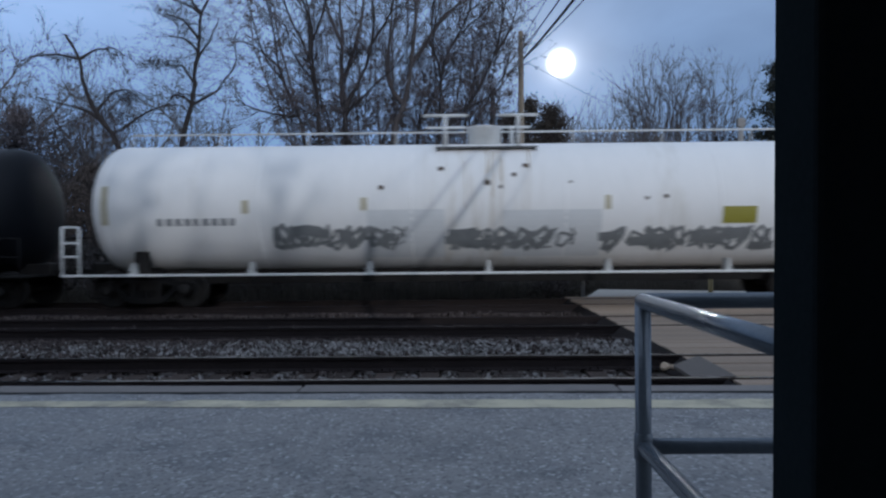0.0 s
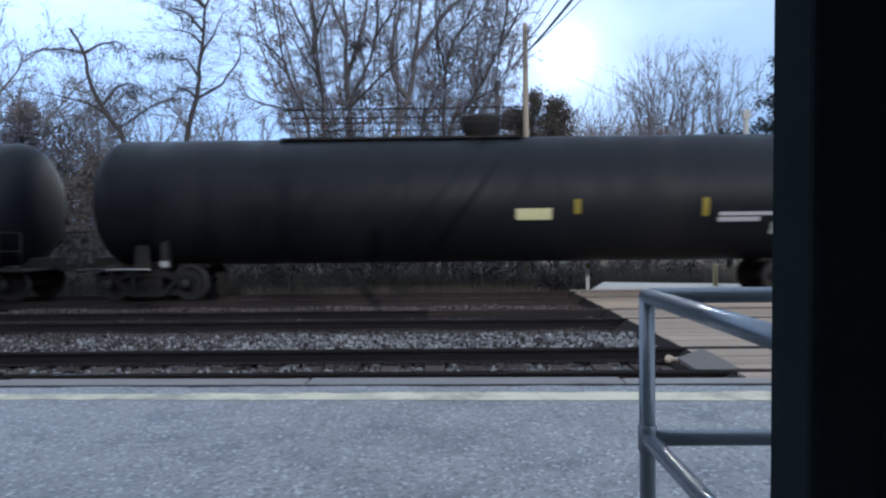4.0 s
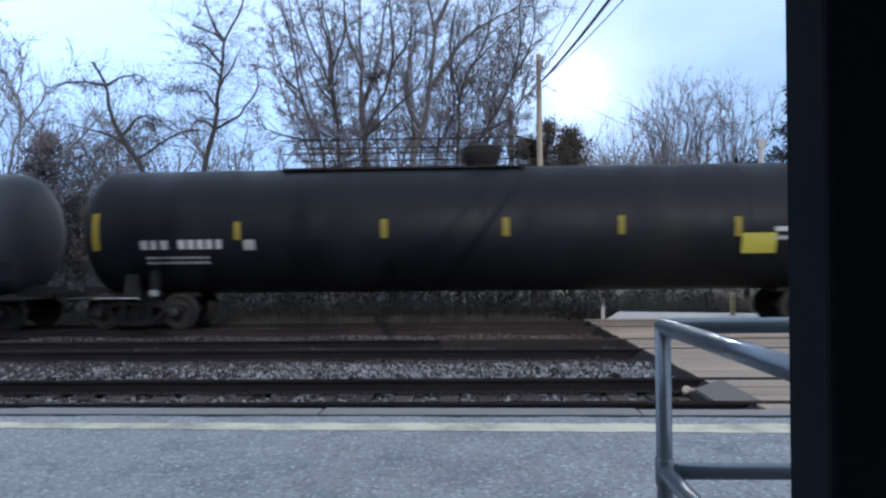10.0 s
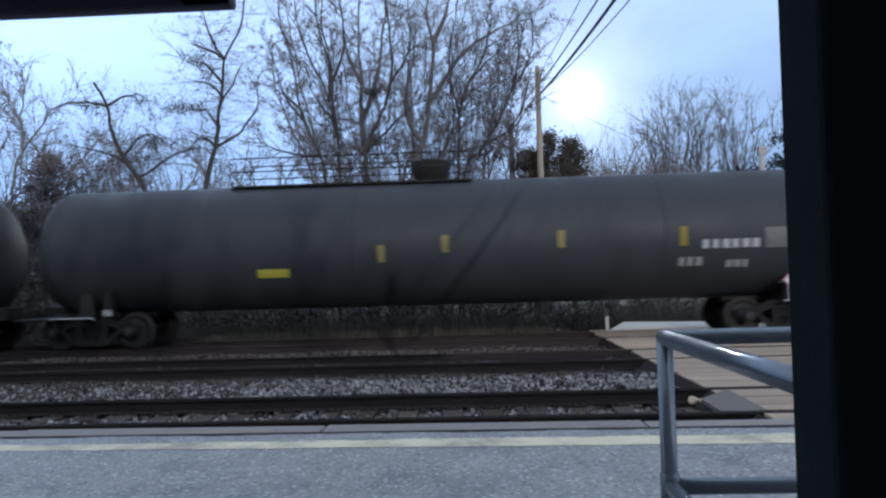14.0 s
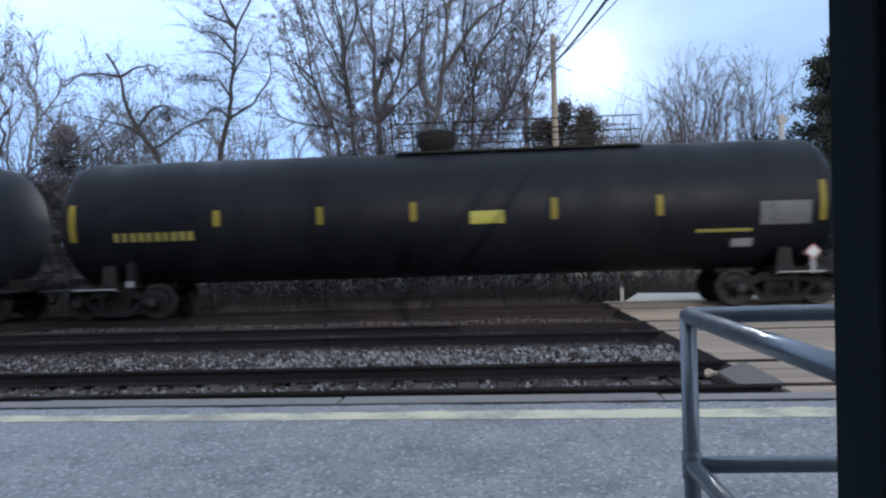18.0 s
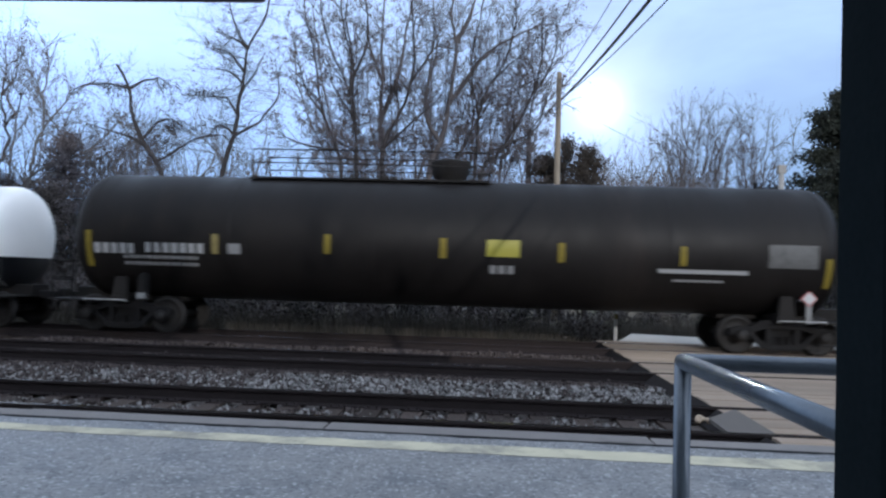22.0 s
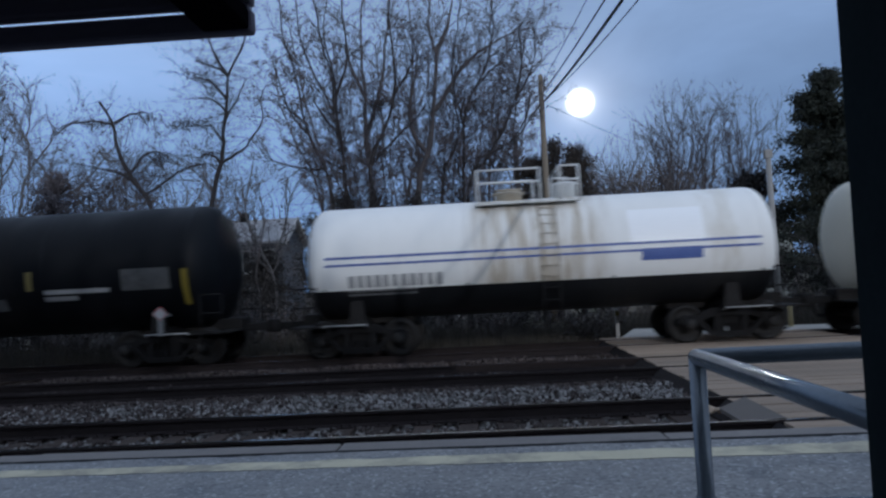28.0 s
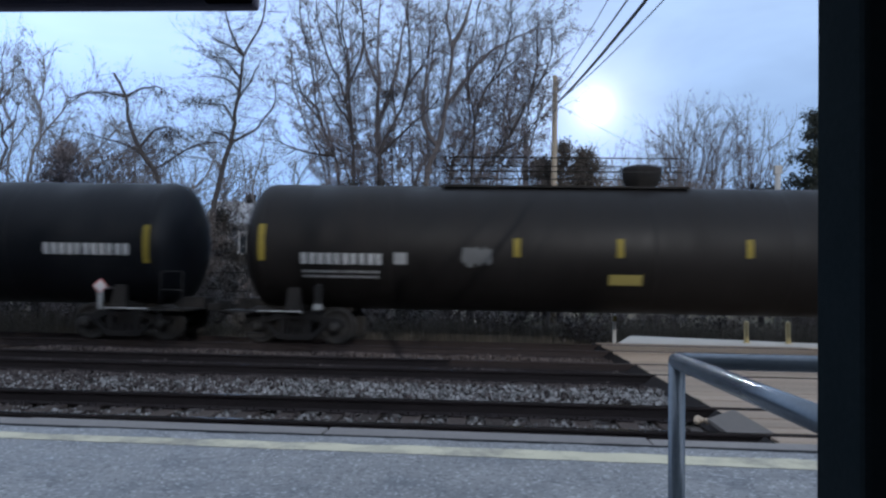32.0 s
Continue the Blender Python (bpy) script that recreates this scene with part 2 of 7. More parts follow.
M = {
    "asphalt": asphalt_material(),
    "yellow_line": worn_line_material(),
    "kerb": material("kerb_concrete", (0.150, 0.134, 0.122), (0.24, 0.216, 0.196), 0.9, scale=3, fine=50, bump=0.35, third=(0.10, 0.090, 0.082), third_at=0.58, spread=0.12),
    "ballast": material("ballast_bed", (0.072, 0.061, 0.055), (0.15, 0.128, 0.115), 0.95, scale=5, fine=26, bump=1.0, third=(0.07, 0.05, 0.04), third_at=0.5, spec=0.12),
    "stone": material("ballast_stone", (0.165, 0.157, 0.150), (0.275, 0.262, 0.250), 0.9, scale=30, fine=90, bump=0.2, island=0.55, spec=0.2),
    "dark_stone": material("rusty_ballast_stone", (0.044, 0.035, 0.033), (0.094, 0.077, 0.071), 0.9, scale=20, fine=90, bump=0.2, island=0.5, spec=0.12),
    "rail_side": material("rail_rust", (0.018, 0.0145, 0.0145), (0.038, 0.030, 0.029), 0.9, scale=6, fine=70, bump=0.25, stretch=(0.2, 1, 1), spec=0.12),
    "rail_head": material("polished_rail_head", (0.40, 0.39, 0.385), (0.52, 0.51, 0.50), 0.16, 1.0, scale=4, fine=90, bump=0.05, stretch=(0.05, 1, 1), rough_var=0.08),
    "tie": material("tie_timber", (0.036, 0.027, 0.023), (0.085, 0.066, 0.056), 0.92, scale=4, fine=40, bump=0.5, stretch=(6, 1, 6), spread=0.3, spec=0.12),
    "plank": material("weathered_plank", (0.25, 0.183, 0.128), (0.345, 0.265, 0.196), 0.88, scale=3, fine=30, bump=0.4, stretch=(0.6, 7, 7), third=(0.14, 0.10, 0.07), spread=0.14),
    "tar": material("dark_crack_strip", (0.007, 0.007, 0.008), (0.016, 0.015, 0.015), 0.9, scale=4, fine=40, bump=0.3, spec=0.2),
    "rubber": material("crossing_end_rubber", (0.015, 0.012, 0.012), (0.030, 0.025, 0.023), 0.9, scale=6, fine=50, spec=0.12),
    "deflector": material("grey_steel_plate", (0.095, 0.080, 0.068), (0.145, 0.124, 0.106), 0.9, 0.0, scale=5, fine=60, third=(0.17, 0.12, 0.09)),
    "orange_stone": material("orange_stone", (0.34, 0.25, 0.17), (0.46, 0.36, 0.26), 0.9, scale=12, fine=60),
    "concrete": material("pale_concrete", (0.42, 0.385, 0.335), (0.54, 0.50, 0.44), 0.9, scale=1.2, fine=30, third=(0.19, 0.178, 0.158)),
    "soil": material("verge_soil", (0.085, 0.070, 0.052), (0.16, 0.135, 0.10), 0.95, scale=0.8, fine=14, bump=0.8, third=(0.075, 0.085, 0.045), third_at=0.5, spec=0.12),
    "galvanised": material("galvanised_pipe", (0.105, 0.122, 0.143), (0.155, 0.173, 0.195), 0.22, 0.25, scale=3, fine=60, bump=0.004, rough_var=0.02),
    "black_frame": material("black_green_enamel", (0.018, 0.0235, 0.0255), (0.026, 0.0325, 0.035), 0.8, spec=0.0, scale=5, fine=80, bump=0.05),
    "panel": material("dark_enamel_panel", (0.15, 0.21, 0.215), (0.19, 0.26, 0.265), 0.5, spec=0.3, scale=2, fine=60, bump=0.03),
    # near-black copy of the bronze, the side beams' shade put into its colour
    "side_canopy": material("bronze_shade_copy", (0.003, 0.0028, 0.004), (0.005, 0.0048, 0.006), 0.9, 0.0, spec=0.0, scale=4, fine=60, bump=0.03),
    # the same bronze lightened in its colour, for beams left almost unlit
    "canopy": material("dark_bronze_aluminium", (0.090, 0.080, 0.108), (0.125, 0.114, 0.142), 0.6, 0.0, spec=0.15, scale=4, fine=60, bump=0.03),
    "inner_wall": material("pale_bounce_wall", (0.50, 0.51, 0.50), (0.58, 0.59, 0.58), 0.7, scale=2, fine=40),
    "shelter_wall": material("shelter_wall_panel", (0.10, 0.11, 0.11), (0.15, 0.16, 0.16), 0.7, scale=2, fine=40),
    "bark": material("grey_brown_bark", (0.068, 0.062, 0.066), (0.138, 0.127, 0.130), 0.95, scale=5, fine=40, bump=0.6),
    "bark_dark": material("dark_bark", (0.022, 0.020, 0.022), (0.050, 0.045, 0.047), 0.95, scale=5, fine=40, bump=0.6),
    # bark of far trees, with distance haze put into its paler colour
    "bark_hazed": material("hazed_far_bark", (0.110, 0.106, 0.110), (0.175, 0.168, 0.172), 0.95, scale=5, fine=40, bump=0.3),
    "leaf_dead": material("dead_leaf", (0.050, 0.042, 0.040), (0.098, 0.082, 0.076), 0.8, scale=3, fine=30, bump=0, island=0.45),
    "bud": material("mauve_bud_clusters", (0.098, 0.086, 0.096), (0.190, 0.172, 0.186), 0.85, scale=3, fine=30, bump=0, island=0.45),
    "needle": material("evergreen_needles", (0.010, 0.014, 0.010), (0.024, 0.030, 0.020), 0.8, scale=2, fine=30, bump=0, island=0.5),
    "needle_brown": material("rusty_evergreen_needles", (0.032, 0.027, 0.023), (0.062, 0.051, 0.043), 0.85, scale=2, fine=30, bump=0, island=0.5),
    "ladder": material("rusty_white_steel", (0.34, 0.29, 0.22), (0.52, 0.47, 0.38), 0.7, scale=6, fine=40, third=(0.22, 0.15, 0.09)),
    # far scrub brown, lightened to carry the distance haze in its colour
    "haze": material("hazed_scrub_brown", (0.10, 0.084, 0.078), (0.165, 0.142, 0.133), 0.9, scale=1, fine=20, bump=0, island=0.4),
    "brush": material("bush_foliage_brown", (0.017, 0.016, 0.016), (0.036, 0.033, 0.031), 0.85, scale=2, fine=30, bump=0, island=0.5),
    "grass": material("dry_grass", (0.042, 0.037, 0.030), (0.078, 0.068, 0.054), 0.9, scale=2, fine=20, bump=0, island=0.45),
    "pole_wood": material("pole_timber", (0.17, 0.14, 0.105), (0.27, 0.23, 0.18), 0.9, scale=3, fine=40, bump=0.4, stretch=(6, 6, 0.4)),
    "pole_grey": material("pale_pole", (0.24, 0.235, 0.225), (0.31, 0.30, 0.29), 0.8, scale=3, fine=40, stretch=(3, 3, 0.5)),
    "wire": material("black_cable", (0.015, 0.015, 0.017), (0.025, 0.025, 0.027), 0.6, bump=0),
    "bollard": material("bollard_yellow", (0.40, 0.33, 0.17), (0.48, 0.41, 0.24), 0.6, scale=6, fine=40, third=(0.33, 0.25, 0.12)),
    "siding": material("house_siding", (0.045, 0.05, 0.06), (0.07, 0.078, 0.09), 0.8, scale=2, fine=30),
    "grey_board": material("grey_green_board", (0.17, 0.185, 0.175), (0.24, 0.255, 0.245), 0.9, scale=2, fine=30, stretch=(3, 3, 0.4), third=(0.12, 0.12, 0.11), spread=0.3),
    "roof": material("roof_shingles", (0.24, 0.245, 0.26), (0.34, 0.345, 0.36), 0.9, scale=3, fine=24, bump=0.5),
    "glass_dark": material("window_glass", (0.02, 0.025, 0.03), (0.03, 0.035, 0.04), 0.08, bump=0),
    "trim": material("white_trim", (0.34, 0.34, 0.34), (0.42, 0.42, 0.41), 0.6, bump=0),
    # rolling stock
    "tank_black": tank_paint("black_tank_paint", (0.0032, 0.0041, 0.0060), (0.0056, 0.0068, 0.0094), 0.55, dust=(0.0105, 0.0098, 0.0105), spec=0.15),
    "tank_brown": tank_paint("brown_black_tank_paint", (0.0048, 0.0043, 0.0043), (0.0092, 0.0079, 0.0077), 0.54, dust=(0.0145, 0.0115, 0.0105), spec=0.18),
    "tank_grey": tank_paint("grey_black_tank_paint", (0.0165, 0.0188, 0.0225), (0.0235, 0.0260, 0.0310), 0.58, dust=(0.0150, 0.0165, 0.0200), spec=0.20),
    "tank_white": tank_paint("white_tank_paint", (0.80, 0.80, 0.785), (0.86, 0.86, 0.84), 0.58, dust=(0.66, 0.63, 0.57), dust_at=0.62, spread=0.03, spec=0.4),
    "tank_streaked": tank_paint("grime_streaked_white_tank_paint", (0.80, 0.80, 0.785), (0.86, 0.86, 0.84), 0.58, dust=(0.66, 0.63, 0.57), dust_at=0.62, spread=0.03, spec=0.4),
    "tank_stained": tank_paint("rust_stained_white_tank_paint", (0.77, 0.77, 0.745), (0.83, 0.825, 0.80), 0.58, dust=(0.58, 0.54, 0.46), dust_at=0.62, spread=0.03, spec=0.4),
    "tank_spotted": tank_paint("rust_spotted_white_tank_paint", (0.77, 0.77, 0.755), (0.83, 0.825, 0.81), 0.58, dust=(0.64, 0.62, 0.57), dust_at=0.62, spread=0.03, spec=0.4),
    "tank_cream": tank_paint("cream_tank_paint", (0.60, 0.565, 0.465), (0.65, 0.615, 0.51), 0.5, dust=(0.46, 0.42, 0.33), dust_at=0.60, spread=0.03),
    "tank_lower": tank_paint("black_underside_paint", (0.005, 0.0056, 0.007), (0.009, 0.010, 0.012), 0.5, dust=(0.024, 0.022, 0.021)),
    "steel_black": material("grimy_black_steel", (0.009, 0.0085, 0.0085), (0.020, 0.018, 0.017), 0.75, 0.0, scale=6, fine=60, bump=0.15, third=(0.030, 0.023, 0.018), spec=0.2),
    "truck_steel": material("dusty_cast_steel", (0.0065, 0.0065, 0.007), (0.015, 0.014, 0.014), 0.85, 0.0, scale=6, fine=50, bump=0.3, third=(0.019, 0.015, 0.013), spec=0.2),
    "wheel_steel": material("wheel_steel", (0.011, 0.010, 0.0095), (0.021, 0.019, 0.018), 0.7, 0.3, scale=8, fine=60, bump=0.2),
    "white_steel": material("white_painted_steel", (0.60, 0.61, 0.60), (0.72, 0.73, 0.72), 0.5, scale=6, fine=50, third=(0.36, 0.29, 0.22)),
    "bar": material("yellow_reflector", (0.135, 0.106, 0.017), (0.18, 0.140, 0.026), 0.6, scale=8, fine=40, bump=0, spec=0.15, third=(0.34, 0.26, 0.06)),
    "old": material("faded_yellow_reflector", (0.128, 0.108, 0.044), (0.184, 0.152, 0.064), 0.6, scale=9, fine=40, bump=0, spec=0.15, third=(0.14, 0.12, 0.07)),
    "pale": material("pale_cream_reflector", (0.42, 0.39, 0.28), (0.50, 0.46, 0.34), 0.5, scale=9, fine=40, bump=0, third=(0.30, 0.27, 0.19)),
    "grey": material("grey_reflector", (0.36, 0.37, 0.36), (0.45, 0.45, 0.43), 0.5, bump=0),
    "text": material("white_stencil", (0.225, 0.232, 0.239), (0.296, 0.303, 0.310), 0.6, scale=9, fine=60, bump=0, third=(0.25, 0.25, 0.26)),
    "dim": material("dusty_white_stencil", (0.152, 0.156, 0.16), (0.224, 0.228, 0.232), 0.7, scale=9, fine=60, bump=0, third=(0.09, 0.09, 0.095)),
    "dgrey": material("grey_stencil", (0.27, 0.275, 0.28), (0.36, 0.365, 0.365), 0.7, scale=9, fine=60, bump=0),
    "ytext": material("yellow_stencil", (0.176, 0.152, 0.032), (0.24, 0.208, 0.056), 0.6, scale=9, fine=60, bump=0, third=(0.16, 0.14, 0.05)),
    "yel": material("yellow_panel", (0.2448, 0.2244, 0.0238), (0.2992, 0.272, 0.0408), 0.5, scale=7, fine=60, bump=0),
    "dyel": material("dull_yellow_panel", (0.16, 0.135, 0.035), (0.22, 0.18, 0.05), 0.6, scale=7, fine=60, bump=0),
    "cream": material("pale_yellow_panel", (0.368, 0.344, 0.176), (0.432, 0.408, 0.24), 0.6, scale=7, fine=60, bump=0),
    "sign": material("pale_data_panel", (0.05625, 0.05775, 0.0585), (0.0975, 0.099, 0.09975), 0.6, scale=8, fine=30, bump=0, third=(0.045, 0.046, 0.047), third_at=0.5),
    "pink": material("white_pink_panel", (0.434, 0.364, 0.371), (0.49, 0.434, 0.441), 0.6, bump=0),
    "blue": material("blue_panel", (0.06, 0.10, 0.30), (0.09, 0.14, 0.38), 0.5, bump=0),
    "dark": material("dark_panel", (0.05, 0.052, 0.055), (0.08, 0.082, 0.085), 0.6, bump=0),
    "patch": material("fresh_white_patch", (0.90, 0.91, 0.92), (0.93, 0.94, 0.94), 0.4, bump=0),
    "red": material("red_placard_edge", (0.42, 0.05, 0.05), (0.50, 0.08, 0.07), 0.5, bump=0),
    "white": material("white_placard", (0.34, 0.34, 0.3485), (0.408, 0.408, 0.4165), 0.5, bump=0),
    "logo_white": material("white_logo_paint", (0.44, 0.44, 0.45), (0.52, 0.52, 0.53), 0.6, bump=0, spec=0.2),
    "spot": material("dark_rust_spot", (0.07, 0.055, 0.045), (0.12, 0.09, 0.07), 0.9, bump=0, spec=0.1),
    "buff": material("grey_white_overpaint", (0.60, 0.615, 0.62), (0.67, 0.68, 0.68), 0.6, scale=2, fine=12, bump=0, spec=0.3),
    "rust": material("rust_streaks", (0.36, 0.29, 0.19), (0.54, 0.47, 0.36), 0.8, scale=5, fine=30, bump=0, stretch=(4, 1, 0.4)),
    "tagw": material("white_spray_paint", (0.1105, 0.1165, 0.119), (0.1785, 0.1845, 0.187), 0.7, bump=0, scale=6),
    "tagg": material("grey_spray_paint", (0.045, 0.047, 0.05), (0.085, 0.088, 0.09), 0.7, bump=0, scale=4),
    "tagd": material("dark_spray_paint", (0.14, 0.15, 0.155), (0.24, 0.25, 0.255), 0.7, bump=0, scale=4),
    "tagfill": material("dull_green_fill", (0.026, 0.044, 0.033), (0.056, 0.083, 0.064), 0.7, bump=0, scale=2.2, fine=9, third=(0.016, 0.022, 0.019), third_at=0.48),
    "tagv": material("green_spray_paint", (0.050, 0.080, 0.062), (0.095, 0.135, 0.108), 0.7, bump=0, scale=3, third=(0.19, 0.18, 0.155)),
}


def stain(m, lo, hi, colour, strength, patchy=(0.36, 0.66, 0.12)):
    """Rust and grime washed down a tank's side between two places along it."""
    nt = m.node_tree
    n, l = nt.nodes, nt.links
    socket = n["Principled BSDF"].inputs["Base Color"]
    base = socket.links[0].from_socket
    tc, mp, sep = n.new("ShaderNodeTexCoord"), n.new("ShaderNodeMapping"), n.new("ShaderNodeSeparateXYZ")
    mp.inputs["Scale"].default_value = (3.2, 0.5, 0.28)
    l.new(tc.outputs["Object"], mp.inputs[0])
    l.new(tc.outputs["Object"], sep.inputs[0])
    run = n.new("ShaderNodeTexNoise")
    run.inputs["Scale"].default_value, run.inputs["Detail"].default_value, run.inputs["Roughness"].default_value = 1.6, 5, 0.65
    l.new(mp.outputs[0], run.inputs["Vector"])
    value = None
    for source, v in ((sep.outputs[0], (lo - 0.5, lo + 0.3, 0, 1)), (sep.outputs[0], (hi + 0.5, hi - 0.3, 0, 1)), (run.outputs[0], (patchy[0], patchy[1], patchy[2] * strength, strength))):
        x = n.new("ShaderNodeMapRange")
        x.interpolation_type = "SMOOTHSTEP"
        for i, q in enumerate(v):
            x.inputs[i + 1].default_value = q
        l.new(source, x.inputs[0])
        if value is None:
            value = x.outputs[0]
        else:
            t = n.new("ShaderNodeMath")
            t.operation = "MULTIPLY"
            l.new(value, t.inputs[0])
            l.new(x.outputs[0], t.inputs[1])
            value = t.outputs[0]
    mx = n.new("ShaderNodeMix")
    mx.data_type = "RGBA"
    l.new(value, mx.inputs[0])
    l.new(base, mx.inputs[6])
    mx.inputs[7].default_value = (*colour, 1)
    l.new(mx.outputs[2], socket)


stain(M["tank_stained"], -1.3, 1.3, (0.34, 0.27, 0.17), 0.85)
stain(M["tank_white"], 0.6, 4.6, (0.56, 0.52, 0.42), 0.42)
stain(M["tank_streaked"], 0.6, 4.6, (0.56, 0.52, 0.42), 0.42)
stain(M["tank_streaked"], -0.6, 1.7, (0.27, 0.25, 0.16), 0.75, (0.47, 0.66, 0.1))
stain(M["tank_spotted"], -1.2, 0.9, (0.40, 0.33, 0.22), 0.40, (0.44, 0.70, 0.05))
stain(M["tank_cream"], 4.2, 6.4, (0.34, 0.29, 0.20), 0.4, (0.48, 0.74, 0.05))


# ---------------------------------------------------------------- mesh helpers
def link_mesh(name, bm, mats, parent=None):
    me = bpy.data.meshes.new(name)
    bm.normal_update()
    bm.to_mesh(me)
    bm.free()
    for m in mats if isinstance(mats, (list, tuple)) else [mats]:
        me.materials.append(M[m])
    ob = new(name, me)
    if parent:
        ob.parent = parent
    return ob


def part(name, bm, mat, parent, label=""):
    ob = link_mesh(name, bm, mat, parent)
    if label:
        ob["label"] = label
    return ob


def raw_mesh(name, verts, faces, mat, parent=None, smooth=False):
    me = bpy.data.meshes.new(name)
    me.from_pydata(verts, [], faces)
    me.materials.append(M[mat])
    if smooth:
        me.polygons.foreach_set("use_smooth", [True] * len(me.polygons))
    ob = new(name, me)
    if parent:
        ob.parent = parent
    return ob


def thing(name, label, category, m=None, group="", kind=""):
    ob = new(name)
    ob.empty_display_size = 0.2
    if m is not None:
        ob.matrix_world = m
    return tagged(ob, label, category, group, kind)


def box(bm, x0, x1, y0, y1, z0, z1, bevel=0.0, mat=0):
    r = bmesh.ops.create_cube(bm, size=1)
    vs = r["verts"]
    for v in vs:
        v.co = Vector(((x0 + x1) / 2 + v.co.x * (x1 - x0), (y0 + y1) / 2 + v.co.y * (y1 - y0), (z0 + z1) / 2 + v.co.z * (z1 - z0)))
    fs = {f for v in vs for f in v.link_faces}
    for f in fs:
        f.material_index = mat
    if bevel:
        es = {e for v in vs for e in v.link_edges}
        bmesh.ops.bevel(bm, geom=list(es), offset=bevel, segments=2, affect="EDGES", profile=0.5)
    return bm


def rod(bm, p, q, r, sides=8, r2=None, caps=True, mat=0, smooth=True):
    """A round bar from p to q."""
    p, q = Vector(p), Vector(q)
    d = (q - p).normalized()
    a = d.orthogonal().normalized()
    b = d.cross(a)
    rings = []
    for c, rad in ((p, r), (q, r if r2 is None else r2)):
        rings.append([bm.verts.new(c + (a * math.cos(t) + b * math.sin(t)) * rad) for t in [2 * math.pi * i / sides for i in range(sides)]])
    for i in range(sides):
        j = (i + 1) % sides
        f = bm.faces.new((rings[0][i], rings[0][j], rings[1][j], rings[1][i]))
        f.smooth, f.material_index = smooth, mat
    if caps:
        bm.faces.new(rings[0][::-1]).material_index = mat
        bm.faces.new(rings[1]).material_index = mat
    return bm


def lathe(bm, profile, axis="x", sides=24, centre=(0, 0, 0), mat=0, close=False):
    """Turns a profile of (along, radius) about an axis."""
    rings = []
    cx, cy, cz = centre
    for u, r in profile:
        ring = []
        for i in range(sides):
            t = 2 * math.pi * i / sides
            c, s = r * math.cos(t), r * math.sin(t)
            co = {"x": (u, c, s), "y": (c, u, s), "z": (c, s, u)}[axis]
            ring.append(bm.verts.new((cx + co[0], cy + co[1], cz + co[2])))
        rings.append(ring)
    for a, b in zip(rings, rings[1:]):
        for i in range(sides):
            j = (i + 1) % sides
            f = bm.faces.new((a[i], a[j], b[j], b[i]))
            f.smooth, f.material_index = True, mat
    if close:
        for ring, flip in ((rings[0], True), (rings[-1], False)):
            bm.faces.new(ring[::-1] if flip else ring).material_index = mat
    bmesh.ops.recalc_face_normals(bm, faces=bm.faces)
    return bm


def extrude_outline(bm, pts, y0, y1, mat=0, bevel=0.0):
    """A plate: an outline of (x, z) points between two y planes."""
    a = [bm.verts.new((x, y0, z)) for x, z in pts]
    b = [bm.verts.new((x, y1, z)) for x, z in pts]
    fs = [bm.faces.new(a), bm.faces.new(b[::-1])]
    for i in range(len(pts)):
        j = (i + 1) % len(pts)
        fs.append(bm.faces.new((a[j], a[i], b[i], b[j])))
    for f in fs:
        f.material_index = mat
    bmesh.ops.recalc_face_normals(bm, faces=fs)
    return bm


def tubes(name, segs, sides, mat, parent=None):
    """One mesh of many tapered bars: rows of start, end and two radii."""
    s = np.array(segs, float)
    p, q, r0, r1 = s[:, 0:3], s[:, 3:6], s[:, 6], s[:, 7]
    d = q - p
    d /= np.maximum(np.linalg.norm(d, axis=1, keepdims=True), 1e-9)
    ref = np.where(np.abs(d[:, 2:3]) < 0.9, np.array([[0, 0, 1.0]]), np.array([[1.0, 0, 0]]))
    a = np.cross(d, ref)
    a /= np.linalg.norm(a, axis=1, keepdims=True)
    b = np.cross(d, a)
    n, verts = len(s), []
    for i in range(sides):
        t = 2 * math.pi * i / sides
        o = a * math.cos(t) + b * math.sin(t)
        verts.append(p + o * r0[:, None])
        verts.append(q + o * r1[:, None])
    v = np.stack(verts, 1).reshape(-1, 3)
    base = np.arange(n)[:, None] * 2 * sides
    faces = []
    for i in range(sides):
        j = (i + 1) % sides
        faces.append(base + np.array([[2 * i, 2 * j, 2 * j + 1, 2 * i + 1]]))
    f = np.concatenate(faces)
    return raw_mesh(name, v.tolist(), f.tolist(), mat, parent, smooth=True)


def leaf_quads(name, centres, size, mat, parent=None, rng=None):
    """Small folded leaves of random turn at the given points."""
    rng = rng or np.random.default_rng(3)
    c = np.array(centres, float)
    n = len(c)
    u = rng.normal(size=(n, 3))
    u /= np.linalg.norm(u, axis=1, keepdims=True)
    w = np.cross(u, rng.normal(size=(n, 3)))
    w /= np.linalg.norm(w, axis=1, keepdims=True)
    s = size * rng.uniform(0.6, 1.4, (n, 1))
    k = np.cross(u, w) * s * 0.25
    v = np.stack([c - u * s, c + w * s * 0.55 + k, c + u * s, c - w * s * 0.55 + k], 1).reshape(-1, 3)
    b = np.arange(n)[:, None] * 4
    f = np.concatenate([b + np.array([[0, 1, 2]]), b + np.array([[0, 2, 3]])])
    return raw_mesh(name, v.tolist(), f.tolist(), mat, parent)


# ---------------------------------------------------------------- ground, platform and tracks
TRACKS = (7.95, 12.52, 16.5)
GAUGE = 0.75


